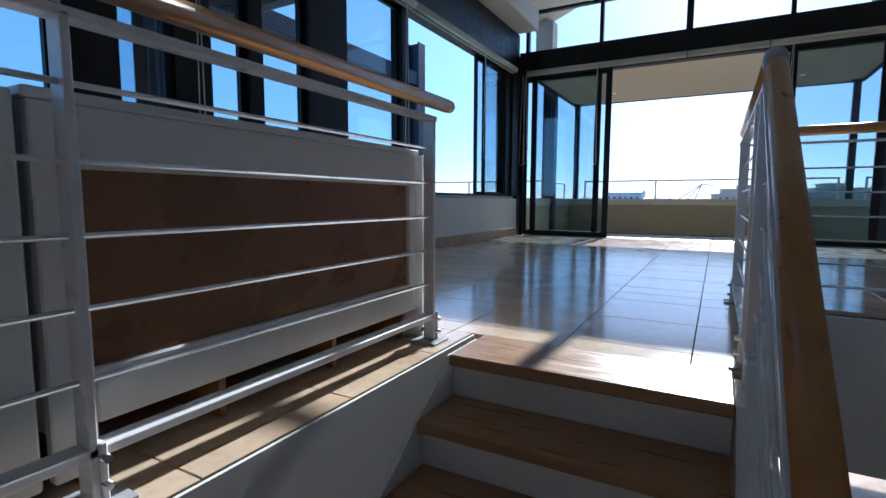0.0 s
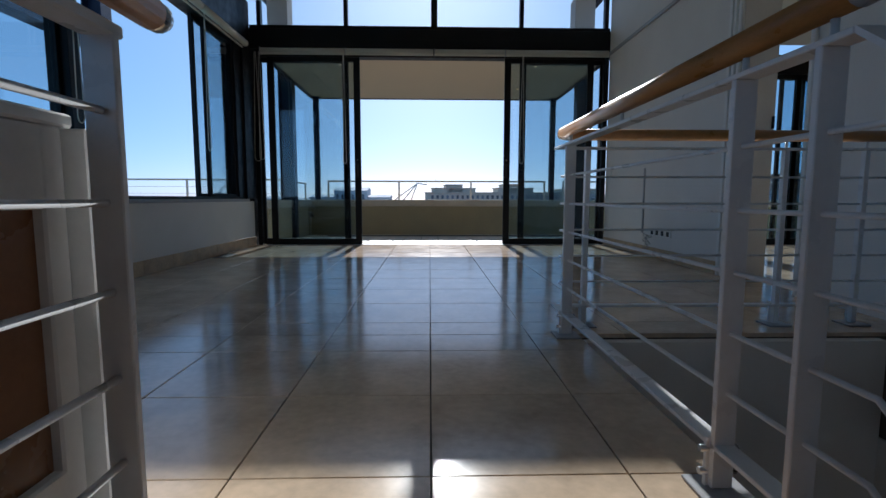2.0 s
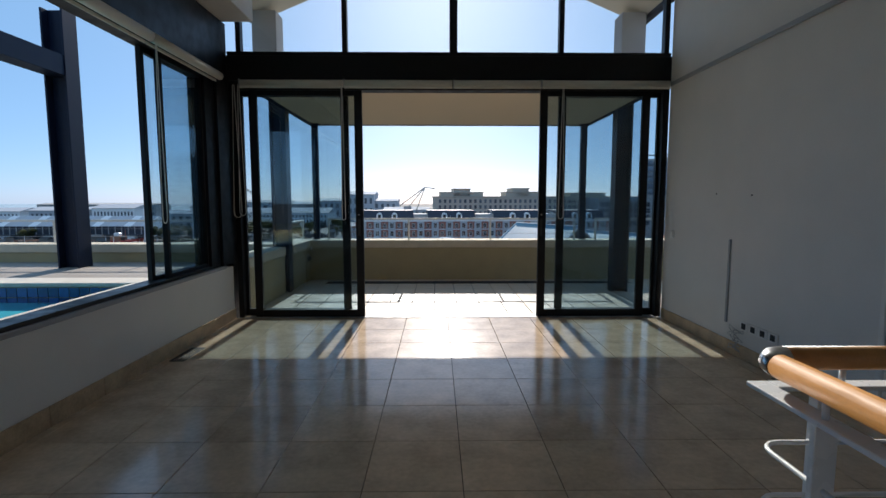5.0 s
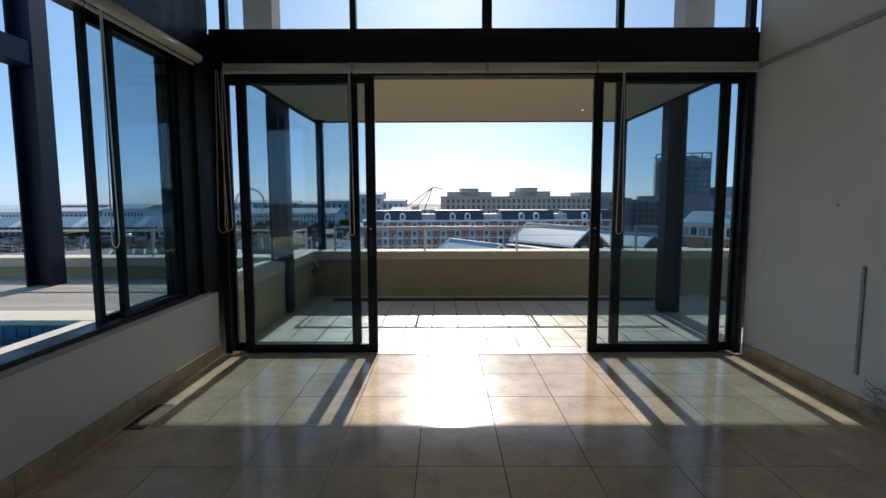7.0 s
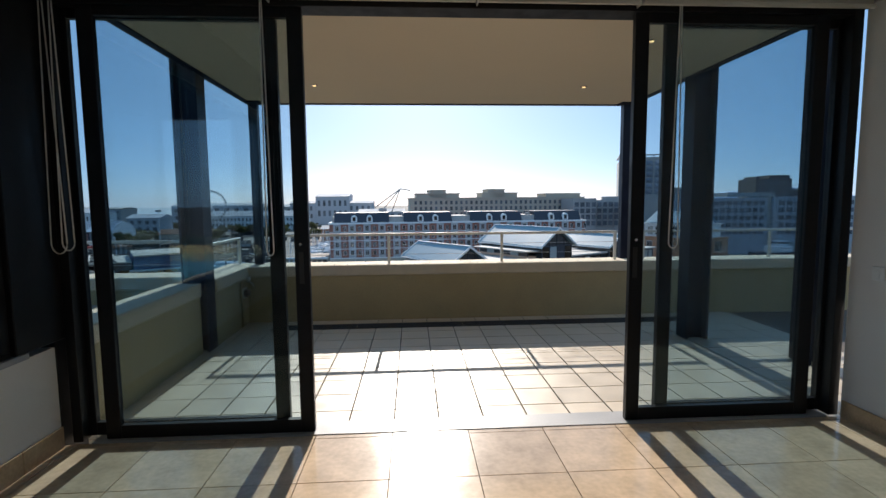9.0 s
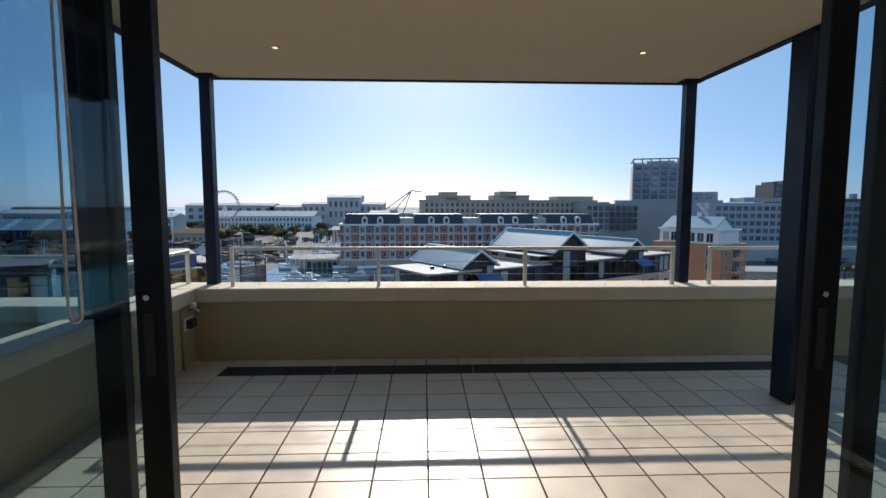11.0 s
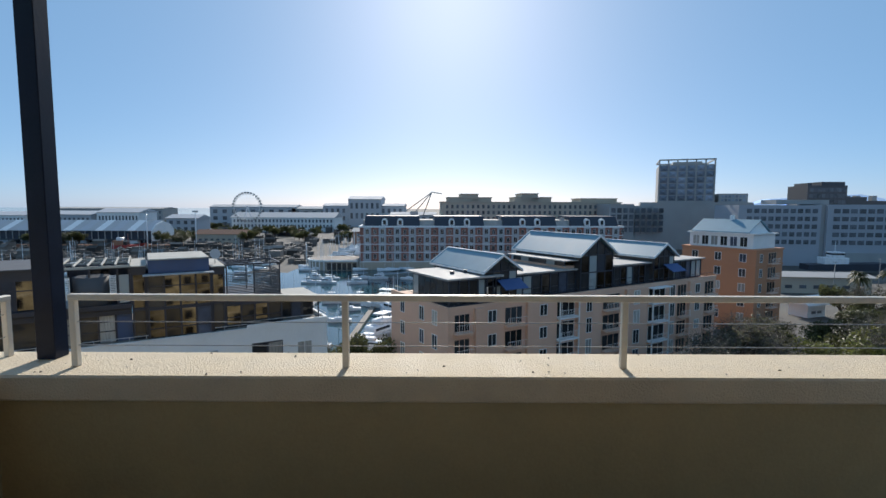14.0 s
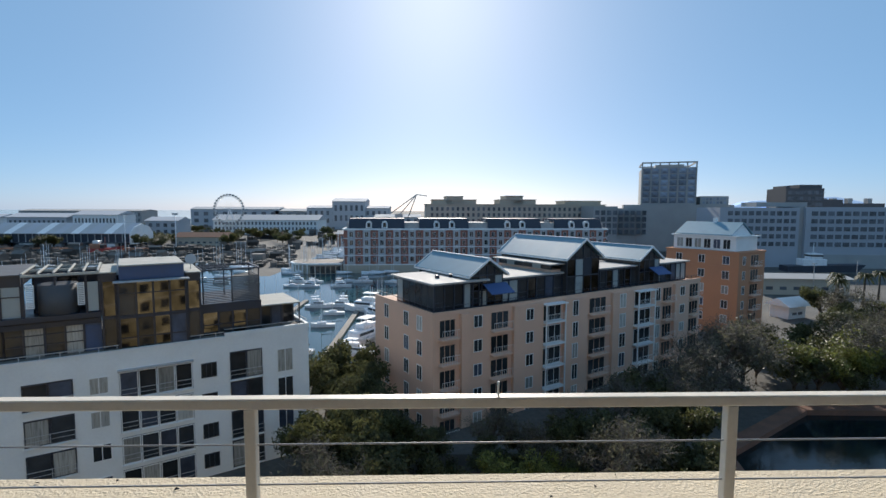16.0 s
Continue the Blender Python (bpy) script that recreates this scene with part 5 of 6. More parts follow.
for k in range(5):
    z = TT - 2.6 - 2.95 * k
    balcony_bay(tb, 1.9, z, 2.2, 2.1, False)
    window(tb, 6.3, 0, z + 0.6, 1.3, 1.5)
    balcony_bay(tb, 9.6, z, 2.8, 2.2, False)
    window(tb, 14.2, -0.45, z + 0.6, 1.3, 1.5)
    balcony_bay(tb, 18.5, z, 3.4, 2.3, True)
    window(tb, 22.6, -0.45, z + 0.2, 1.1, 2.1)
    balcony_bay(tb, 27.6, z, 3.6, 2.2, False)
    window(tb, 32.7, -0.45, z + 0.2, 1.4, 2.1)
    balcony_bay(tb, 38.0, z, 4.0, 2.3, True)
    window(tb, 42.0, 0, z + 0.2, 1.2, 2.1)
    balcony_bay(tb, 44.4, z, 2.4, 2.2, False)
    window(tb, 48.0, -0.45, z + 0.6, 1.3, 1.5)
    balcony_bay(tb, 52.0, z, 2.6, 2.2, False)
    for y in (3.0, 6.2, 11.5):
        window(tb, 0, y, z + 0.4, 1.2, 1.8, "left")
for x in (16.75, 20.25, 35.95, 40.05):
    boxes("balcony_post", [(x - 0.07, x + 0.07, -0.95, -0.8, GZ + 1, TT - 0.2)], M_WALLW, tb)
for a, b in ((16.6, 20.4), (35.8, 40.2)):
    boxes("canopy", [(a, b, -1.2, 0, TT - 0.35, TT - 0.2)], M_WALLW, tb)
glazed_storey(tb, 0.8, 7.6, 1.0, 10, TT + 0.1, TT + 3.4, 1.4, M_ROOFW, 0.7)
glazed_storey(tb, 10.8, 22.0, 1.6, 12, TT + 0.1, TT + 3.2, 1.5, M_ROOFW, 0.3)
glazed_storey(tb, 28.5, 38.5, 1.6, 12, TT + 0.1, TT + 3.2, 1.5, M_ROOFW, 0.3)
glazed_storey(tb, 43.5, 52.0, 1.6, 12, TT + 0.1, TT + 3.2, 1.5, M_ROOFW, 0.5)
gable(tb, 8.4, 5.4, 0.8, 13.4, TT + 4.1, TT + 5.9, TT + 0.1)
gable(tb, 25.4, 7.0, 0.6, 15.0, TT + 5.3, TT + 7.8, TT + 0.1)
gable(tb, 41.0, 5.6, 0.8, 13.0, TT + 4.3, TT + 6.1, TT + 0.1)
M_AWN = mat("blue_awning", (0.05, 0.10, 0.24), 0.7)
for a, b in ((7.6, 11.2), (40.5, 44.0)):
    bm = bmesh.new()
    prism(bm, [(-0.95, TT + 1.9), (0.75, TT + 2.9), (0.75, TT + 2.98), (-0.95, TT + 1.98)], "x", a, b)
    part("awning", bm, M_AWN, tb, "blue canvas awning")
each("canopy", [(19.3, 22.1, 1.2, 13.5, TT + 4.5, TT + 4.64), (28.8, 30.2, 0.9, 3.0, TT + 4.4, TT + 4.52)], M_ROOFW, tb)
boxes("upper_wall", [(20.2, 22.1, 2.0, 13.2, TT + 3.42, TT + 3.75)], M_TAN, tb)
for k in range(6):
    y = 2.1 + 1.85 * k
    boxes("pane", [(20.3, 20.34, y + 0.08, y + 1.77, TT + 3.75, TT + 4.5)], (M_WIN, M_FROST, M_WIN)[k % 3], tb)
    boxes("post", [(20.26, 20.38, y - 0.06, y + 0.06, TT + 3.75, TT + 4.5)], M_PENT, tb)
for x in (3.0, 5.0):
    boxes("roof_vent", [(x, x + 0.4, 4.0, 4.4, TT + 3.6, TT + 4.0)], M_PENT, tb)
rows = [(0, 54, 0.02, 0.06, TT + 0.95, TT + 1.0), (0.02, 0.06, 0, 14, TT + 0.95, TT + 1.0)]
for k in range(40):
    rows.append((1.35 * k, 1.35 * k + 0.05, 0.02, 0.06, TT + 0.4, TT + 0.95))
boxes("roof_railing", rows, M_PENT, tb)
finish(tb, 0.2, 64.8)

# ---- orange building ----
ob_ = thing("apartment_building", "orange rendered building with a white penthouse", "building")
OT = -7.1
boxes("wall", [(0, 10.6, 0, 15.5, GZ, OT)], M_ORANGE, ob_)
each("cornice", [(-0.15, 10.75, -0.15, 15.65, OT, OT + 0.35), (-0.1, 10.7, -0.1, 15.6, OT - 3.0, OT - 2.75)], M_ORANGE, ob_)
for k in range(5):
    z = OT - 2.6 - 3.0 * k
    for y in (2.5, 7.5, 12.5):
        window(ob_, 0, y, z + 0.3, 1.4, 1.7, "left")
    window(ob_, 2.0, 0, z + 0.3, 1.1, 1.7)
    balcony_bay(ob_, 6.2, z, 3.2, 2.2, False)
boxes("penthouse", [(1.0, 9.6, 1.2, 14.5, OT + 0.35, OT + 3.2)], M_WALLW, ob_)
for y in (3, 5, 7, 9, 11, 13):
    window(ob_, 1.0, y, OT + 0.7, 1.5, 2.0, "left")
boxes("roof_edge", [(0.6, 10.0, 0.8, 14.9, OT + 3.2, OT + 3.45)], M_WALLW, ob_)
for s in (-1, 1):
    bm = bmesh.new()
    prism(bm, [(5.3, OT + 6.0), (5.3 + s * 4.4, OT + 3.5), (5.3 + s * 4.4, OT + 3.65), (5.3, OT + 6.15)], "y", 2.0, 14.2)
    part("roof_slope", bm, M_BLUEROOF, ob_)
bm = bmesh.new()
prism(bm, [(1.4, OT + 3.46), (9.2, OT + 3.46), (5.3, OT + 5.9)], "y", 2.3, 13.9)
part("gable_wall", bm, M_WALLW, ob_)
boxes("chimney", [(5.0, 5.7, 7.5, 8.2, OT + 5.9, OT + 7.0)], M_WALLW, ob_)
finish(ob_, 61, 105.7)

# ---- red brick hotel with mansard roofs ----
rh = thing("hotel_building", "long red brick hotel with white bays and dark mansard roofs", "building")
boxes("wall", [(0, 108, 0, 20, GZ, -6.2)], M_RED, rh)
boxes("plinth", [(-0.3, 108.3, -0.6, 0, GZ, GZ + 4.2)], M_SAND, rh)
boxes("cornice", [(-0.4, 108.4, -0.5, 20.4, -6.2, -5.5)], M_WALLW, rh)
boxes("string_course", [(-0.1, 108.1, -0.25, 0, -9.6, -9.3)], M_WALLW, rh)
for i in range(18):
    x = 3.0 + 6.0 * i
    boxes("bay", [(x - 1.5, x + 1.5, -0.35, 0, GZ + 4.2, -6.2)], M_GREYW, rh)
    for j in range(4):
        window(rh, x, -0.36, GZ + 5.2 + 3.3 * j, 1.5, 2.1, pane=M_WIN)
        window(rh, x + 3.0, 0, GZ + 5.2 + 3.3 * j, 1.2, 1.9, pane=M_WIN)
for a, b in ((2, 24), (30, 50), (58, 80), (86, 106)):
    bm = bmesh.new()
    prism(bm, [(-0.2, -5.5), (20.2, -5.5), (17.2, -1.6), (2.8, -1.6)], "x", a, b)
    part("mansard_roof", bm, M_SLATE, rh, "dark slate mansard roof")
    for k in range(2):
        x = (a + b) / 2 + (k - 0.5) * 6.2
        bm = bmesh.new()
        prism(bm, [(x - 1.2, -5.4), (x + 1.2, -5.4), (x + 1.2, -3.6), (x + 0.8, -2.8), (x, -2.45), (x - 0.8, -2.8), (x - 1.2, -3.6)], "y", -0.1, 2.6)
        part("dormer", bm, M_WALLW, rh, "round-headed white dormer")
        boxes("dormer_window", [(x - 0.6, x + 0.6, -0.16, -0.1, -5.0, -3.3)], M_WIN, rh)
each("string_course", [(-0.1, 108.1, -0.42, -0.36, -13.0, -12.7), (-0.1, 108.1, -0.42, -0.36, -16.3, -16.0), (-0.3, 108.3, -0.8, -0.6, GZ + 3.9, GZ + 4.3)], M_WALLW, rh)
for i in range(27):
    boxes("arcade_pier", [(-0.2 + 4.1 * i, 0.6 + 4.1 * i, -1.2, -0.62, GZ, GZ + 3.9)], M_SAND, rh)
boxes("attic", [(1, 107, 2.0, 18, -5.5, -3.2)], M_ROOFW, rh)
for k in range(12):
    boxes("roof_vent", [(5 + 8.7 * k, 6.6 + 8.7 * k, 5, 7, -3.2, -2.2)], M_CONC2, rh)
for name, rad, z0, z1, m in (("terrace_wall", 7.6, GZ, GZ + 4.4, M_SAND), ("terrace_roof", 8.6, GZ + 4.4, GZ + 5.0, M_WALLW), ("terrace_deck", 7.8, GZ + 5.0, GZ + 5.06, M_PAVE)):
    bm = bmesh.new()
    prism(bm, [(-0.62, 5.5 + rad), (-13, 5.5 + rad)] + [(-13 - rad * math.sin(math.pi * k / 14), 5.5 + rad * math.cos(math.pi * k / 14)) for k in range(1, 14)] + [(-13, 5.5 - rad), (-0.62, 5.5 - rad)], "z", z0, z1)
    part(name, bm, m, rh)
pane_grid(rh, -13, -1, -2.1, GZ + 1.0, 3, 6, 1, 1.6, 2.8, M_WIN)
for k in range(1, 8):
    a = math.pi * (0.5 + (k - 0.5) / 14)
    bm = bmesh.new()
    tube(bm, [(-13 - 8.2 * math.sin(a), 5.5 + 8.2 * math.cos(a), GZ), (-13 - 8.2 * math.sin(a), 5.5 + 8.2 * math.cos(a), GZ + 4.4)], 0.22, 8)
    part("terrace_column", bm, M_WALLW, rh)
finish(rh, -34, 206, -0.8, radians(4))

# ---- long sand hotel, dark blocks, tower ----
sh = thing("hotel_building", "long sand-coloured hotel with stepped roofline", "building")
boxes("wall", [(0, 108, 0, 22, GZ, 4.2)], M_SAND, sh)
for a, b, z in ((4, 30, 6.6), (12, 22, 8.6), (44, 66, 6.8), (48, 58, 9.0), (84, 106, 6.2)):
    boxes("roof_block", [(a, b, 2, 20, 4.2, z)], M_SAND, sh)
    boxes("cornice", [(a - 0.4, b + 0.4, 1.6, 20.4, z, z + 0.5)], M_SAND, sh)
boxes("cornice", [(-0.5, 108.5, -0.5, 22.5, 3.9, 4.4)], M_SAND, sh)
pane_grid(sh, 2, 106, 0, -13.6, 3.5, 34, 5, 1.4, 2.1, M_WINF)
finish(sh, -2, 300, 0, radians(3))
db = thing("office_building", "dark glazed office blocks beside the hotel", "building")
each("wall", [(0, 14, 0, 20, GZ, 3.2), (14.4, 28, 2, 20, GZ, 2.2), (28.4, 46, 1, 20, GZ, 3.4)], M_CONC2, db)
pane_grid(db, 0.5, 45, 0, -12.5, 3.6, 13, 4, 2.4, 2.6, M_WINF)
finish(db, 92, 285, 0, radians(3))
tw = thing("tower_building", "square grey tower with bulging grid windows and open crown", "building")
boxes("podium", [(-8, 48, -2, 30, GZ, 4.2)], M_CONC2, tw)
boxes("wall", [(1.5, 29.5, 0, 30, 4.2, 25)], M_CONC2, tw)
boxes("side_wing", [(32, 46, 2, 28, 4.2, 9)], M_CONC2, tw)
for i in range(6):
    for j in range(6):
        x, z = 3.9 + 4.64 * i, 5.2 + 3.3 * j
        bm = bmesh.new()
        v = [bm.verts.new(p) for p in ((x - 1.85, 0, z), (x + 1.85, 0, z), (x + 1.85, 0, z + 2.8), (x - 1.85, 0, z + 2.8), (x, -0.9, z + 1.4))]
        for q in ((0, 1, 4), (1, 2, 4), (2, 3, 4), (3, 0, 4)):
            bm.faces.new([v[n] for n in q])
        part("window", bm, M_TWIN, tw)
for i in range(7):
    boxes("pier", [(1.4 + 4.64 * i - 0.3, 1.4 + 4.64 * i + 0.4, -0.5, 0, 4.2, 28)], M_CONC2, tw)
each("crown", [(1.2, 29.8, -0.5, 0.3, 27.4, 28.1), (1.2, 1.8, 0.3, 29.6, 27.4, 28.1), (29.2, 29.8, 0.3, 29.6, 27.4, 28.1), (1.2, 29.8, 29.6, 30.2, 27.4, 28.1)], M_CONC2, tw)
pane_grid(tw, 33, 45, 2, 4.8, 2.0, 7, 2, 1.1, 1.3, M_TWIN)
boxes("plant_room", [(9, 24, 8, 22, 25, 27.2)], M_CONC2, tw)
finish(tw, 119.4, 290, 0, radians(-20))
gw = thing("office_building", "long pale grey building with a grid of square windows", "building")
each("wall", [(0, 34, 0, 24, GZ, 2.6), (36, 120, -1, 24, GZ, 2.9)], M_GREYB, gw)
boxes("core", [(34, 36, 0.5, 24, GZ, 3.0)], M_CONC2, gw)
boxes("plinth", [(36, 120, -1.3, -1, GZ, GZ + 6)], M_CONC2, gw)
pane_grid(gw, 3, 33, 0, -14.5, 3.4, 10, 5, 2.1, 1.9, M_WINF)
pane_grid(gw, 38, 110, -1, -14.5, 3.4, 21, 5, 2.6, 1.9, M_WINF)
boxes("roof_plant", [(18, 40, 5, 18, 3.0, 5.0)], M_CONC2, gw)
finish(gw, 130, 228, 0, radians(-6))
bx2 = thing("office_building", "dark stepped block rising behind the grey building", "building")
each("wall", [(0, 19.5, 0, 18, GZ, 13.2), (1, 3, 2, 14, 13.2, 14.6), (8, 19.5, 2, 14, 13.2, 15.2), (19.5, 30, 1, 16, GZ, 7.2), (30, 52, 2, 16, GZ, 5.2)], M_SLATG, bx2)
for x in (21, 26, 34, 44):
    boxes("roof_vent", [(x, x + 2.2, 3, 6, 5.2, 7.9)], M_CONC2, bx2)
pane_grid(bx2, 1, 19, 0, 3.5, 3.2, 9, 3, 1.8, 2.0, M_WINF)
finish(bx2, 192, 272, 0, radians(-6))


def shed(x, y, w, d, h, rise, wall, roof, label, n, turn=0.0):
    s = thing("warehouse_building", label, "building", "far waterfront buildings")
    boxes("wall", [(0, w, 0, d, GZ, GZ + h)], wall, s)
    bm = bmesh.new()
    prism(bm, [(-1, GZ + h), (d + 1, GZ + h), (d / 2, GZ + h + rise)], "x", -1, w + 1)
    part("roof", bm, roof, s)
    if n:
        pane_grid(s, 1, w - 1, 0, GZ + h * 0.3, h * 0.36, n, 2 if h > 8 else 1, w / n * 0.45, h * 0.2, M_WINF)
    finish(s, x, y, 0, turn)


ms = thing("warehouse_building", "long dark glazed shed with a pale ribbed metal roof", "building", "far waterfront buildings")
boxes("wall", [(0, 150, 0, 24, GZ, GZ + 9.6)], M_SLATE, ms)
for k in range(36):
    boxes("pier", [(4.15 * k, 4.15 * k + 0.5, -0.35, 0, GZ + 4.0, GZ + 9.6)], M_CONC2, ms)
for k in range(30):
    bm = bmesh.new()
    prism(bm, [(-1.2, GZ + 9.4), (12, GZ + 15.6), (12, GZ + 15.9), (-1.2, GZ + 9.8)], "x", 5 * k, 5 * k + 4.9)
    part("roof_bay", bm, (M_GREYW, M_BLUEW, M_GREYW, M_WALLW)[k % 4], ms)
bm = bmesh.new()
prism(bm, [(12, GZ + 15.6), (25.2, GZ + 9.4), (25.2, GZ + 9.8), (12, GZ + 15.9)], "x", 0, 150)
part("roof_slope", bm, M_GREYW, ms)
bm = bmesh.new()
prism(bm, [(-0.6, GZ + 3), (24.6, GZ + 3), (24.6, GZ + 9.5), (20, GZ + 13.5), (12, GZ + 15.5), (4, GZ + 13.5), (-0.6, GZ + 9.5)], "x", 150, 150.6)
part("gable_wall", bm, M_WALLW, ms, "pale gable end")
boxes("canopy", [(0, 150, -4, 0, GZ + 4.0, GZ + 4.4)], M_SLATG, ms)
for k in range(9):
    boxes("kiosk", [(6 + 16 * k, 15 + 16 * k, -3.6, -0.4, GZ, GZ + 3.6)], (M_BLUEW, M_SLATG, M_WALLW)[k % 3], ms)
finish(ms, -334, 318, 0, 0)
quay_edge = thing("quay_wall", "long rust-brown quay wall before the shed", "quay")
boxes("wall", [(-360, -150, 300, 303, GZ, GZ + 2.2)], M_TERRA, quay_edge)
aw = thing("awning", "striped red and white waterfront awning", "awning")
for k in range(12):
    bm = bmesh.new()
    prism(bm, [(0, 3.4), (5, 5.4), (5, 5.6), (0, 3.6)], "x", 2 * k, 2 * k + 1.98)
    part("stripe", bm, (M_WALLW, M_RED)[k % 2], aw)
boxes("front", [(0, 24, 5, 9, 0, 5.2)], M_SLATE, aw)
finish(aw, -146, 420, GZ, 0)
tug = thing("tug_boat", "red work boat moored beside the shed", "boat")
bm = bmesh.new()
prism(bm, [(0, 0.3), (17, 0.3), (20, 3.6), (15, 2.6), (0, 2.2)], "y", -3, 3)
part("hull", bm, mat("red_hull", (0.42, 0.05, 0.04), 0.5, var=0.15, scale=0.5), tug)
boxes("cabin", [(3, 9, -2, 2, 2.3, 5.0)], M_TERRA, tug, "", 0.2)
boxes("bridge", [(5, 8, -1.6, 1.6, 5.0, 6.8)], M_HULL, tug, "", 0.2)
bm = bmesh.new()
tube(bm, [(11, 0, 2.4), (11, 0, 9)], [0.25, 0.12], 6)
part("mast", bm, M_RED, tug)
finish(tug, -196, 296, GZ, 0)
for x, y in ((-170, 290), (-143, 292)):
    fl = thing("flood_light_mast", "tall slim pale flood light mast on the quay", "light mast", "flood light masts")
    bm = bmesh.new()
    tube(bm, [(0, 0, 0), (0, 0, 22)], [0.35, 0.18], 6)
    part("pole", bm, M_HULL, fl)
    boxes("head", [(-1.6, 1.6, -0.3, 0.3, 21.6, 22.6)], M_GREYW, fl)
    finish(fl, x, y, GZ, 0)
shed(-212, 500, 104, 30, 14, 5, M_WALLW, M_GREYW, "white waterfront warehouse with a pale roof", 28, radians(-4))
shed(-150, 620, 100, 40, 26, 3, M_BLUEW, M_BLUEW, "pale blue hotel far along the waterfront", 14)
shed(-118, 615, 40, 44, 34, 4, M_BLUEW, M_BLUEW, "raised middle of the pale blue hotel", 6)
shed(-560, 700, 165, 40, 21, 2, M_CONC2, M_CONC2, "long grey building on the horizon", 30)
shed(-330, 405, 46, 26, 18, 3, M_BLUEW, M_BLUEW, "white classical block with a low roof", 12)
shed(-276, 400, 34, 24, 20, 3, M_WALLW, M_BLUEW, "white classical block with a low roof", 12)
shed(-232, 420, 26, 22, 15, 3, M_BLUEW, M_BLUEW, "small pale waterfront house", 4)
shed(-390, 420, 40, 26, 17, 3, M_WALLW, M_BLUEW, "white classical block with a low roof", 12)
shed(-300, 640, 110, 30, 24, 3, M_BLUEW, M_GREYW, "pale market hall far off", 9)
shed(-195, 640, 80, 30, 22, 3, M_CONC2, M_GREYW, "grey hall far off", 7)
shed(-60, 560, 50, 26, 16, 3, M_GREYW, M_GREYW, "grey quay shed far off", 6)
shed(-60, 330, 40, 20, 9, 2, M_TERRA, M_CONC2, "low brick quay building", 6)
shed(-170, 345, 34, 12, 6, 3, M_SAND, M_TERRA, "low sand-coloured quay building", 8)
shed(100, 156, 26, 10, 5, 1.0, M_SAND, M_CONC2, "low flat dockside building", 6, radians(-6))
shed(64, 330, 90, 20, 12, 2, M_SAND, M_GREYW, "dockside building behind the hotel", 8)
shed(84, 122, 6, 4.5, 3.0, 1.8, M_WALLW, M_WALLW, "white gabled garden pavilion", 2, radians(20))
shed(86, 92, 18, 7, 3.5, 0.4, M_SAND, M_CONC2, "low flat-roofed entrance pavilion", 4, radians(10))

# ---- ferris wheel, crane ----
fw = thing("ferris_wheel", "white ferris wheel on the far waterfront", "ferris wheel")
R = 14.0
for r in (R, R - 1.6):
    bm = bmesh.new()
    tube(bm, [(r * math.cos(2 * math.pi * k / 40), 0, r * math.sin(2 * math.pi * k / 40)) for k in range(41)], 0.22, 6, False)
    part("rim", bm, M_HULL, fw)
for k in range(20):
    a = 2 * math.pi * k / 20
    bm = bmesh.new()
    tube(bm, [(0, 0, 0), (R * math.cos(a), 0, R * math.sin(a))], 0.07, 5)
    part("spoke", bm, M_HULL, fw)
for k in range(30):
    a = 2 * math.pi * k / 30
    boxes("cabin", [(R * math.cos(a) - 0.8, R * math.cos(a) + 0.8, -0.8, 0.8, R * math.sin(a) - 1.0, R * math.sin(a) + 0.7)], M_CONC2, fw)
for s in (-1, 1):
    bm = bmesh.new()
    tube(bm, [(s * 8, 3, GZ - 0.4), (0, 1.2, 0)], 0.4, 6)
    part("leg", bm, M_HULL, fw)
finish(fw, -193, 492, 0.4, 0)
cr = thing("harbour_crane", "pale harbour crane with a raised jib", "crane")
bm = bmesh.new()
tube(bm, [(-20, 0, GZ), (-20, 0, -4)], [2.2, 1.4], 8)
part("tower", bm, M_GREYW, cr)
for p in (((-20, 0, -4), (-6, 0, 12.6)), ((-6, 0, 12.6), (2, 0, 11.4)), ((-26, 0, -2), (-6, 0, 12.6)), ((-13, 0, -6), (-6, 0, 12.6))):
    bm = bmesh.new()
    tube(bm, p, 0.45, 6)
    part("jib", bm, M_CONC2, cr)
boxes("cab", [(-23, -17, -2, 2, -5.5, -2.5)], M_GREYW, cr)
finish(cr, -4, 400, 0, 0)


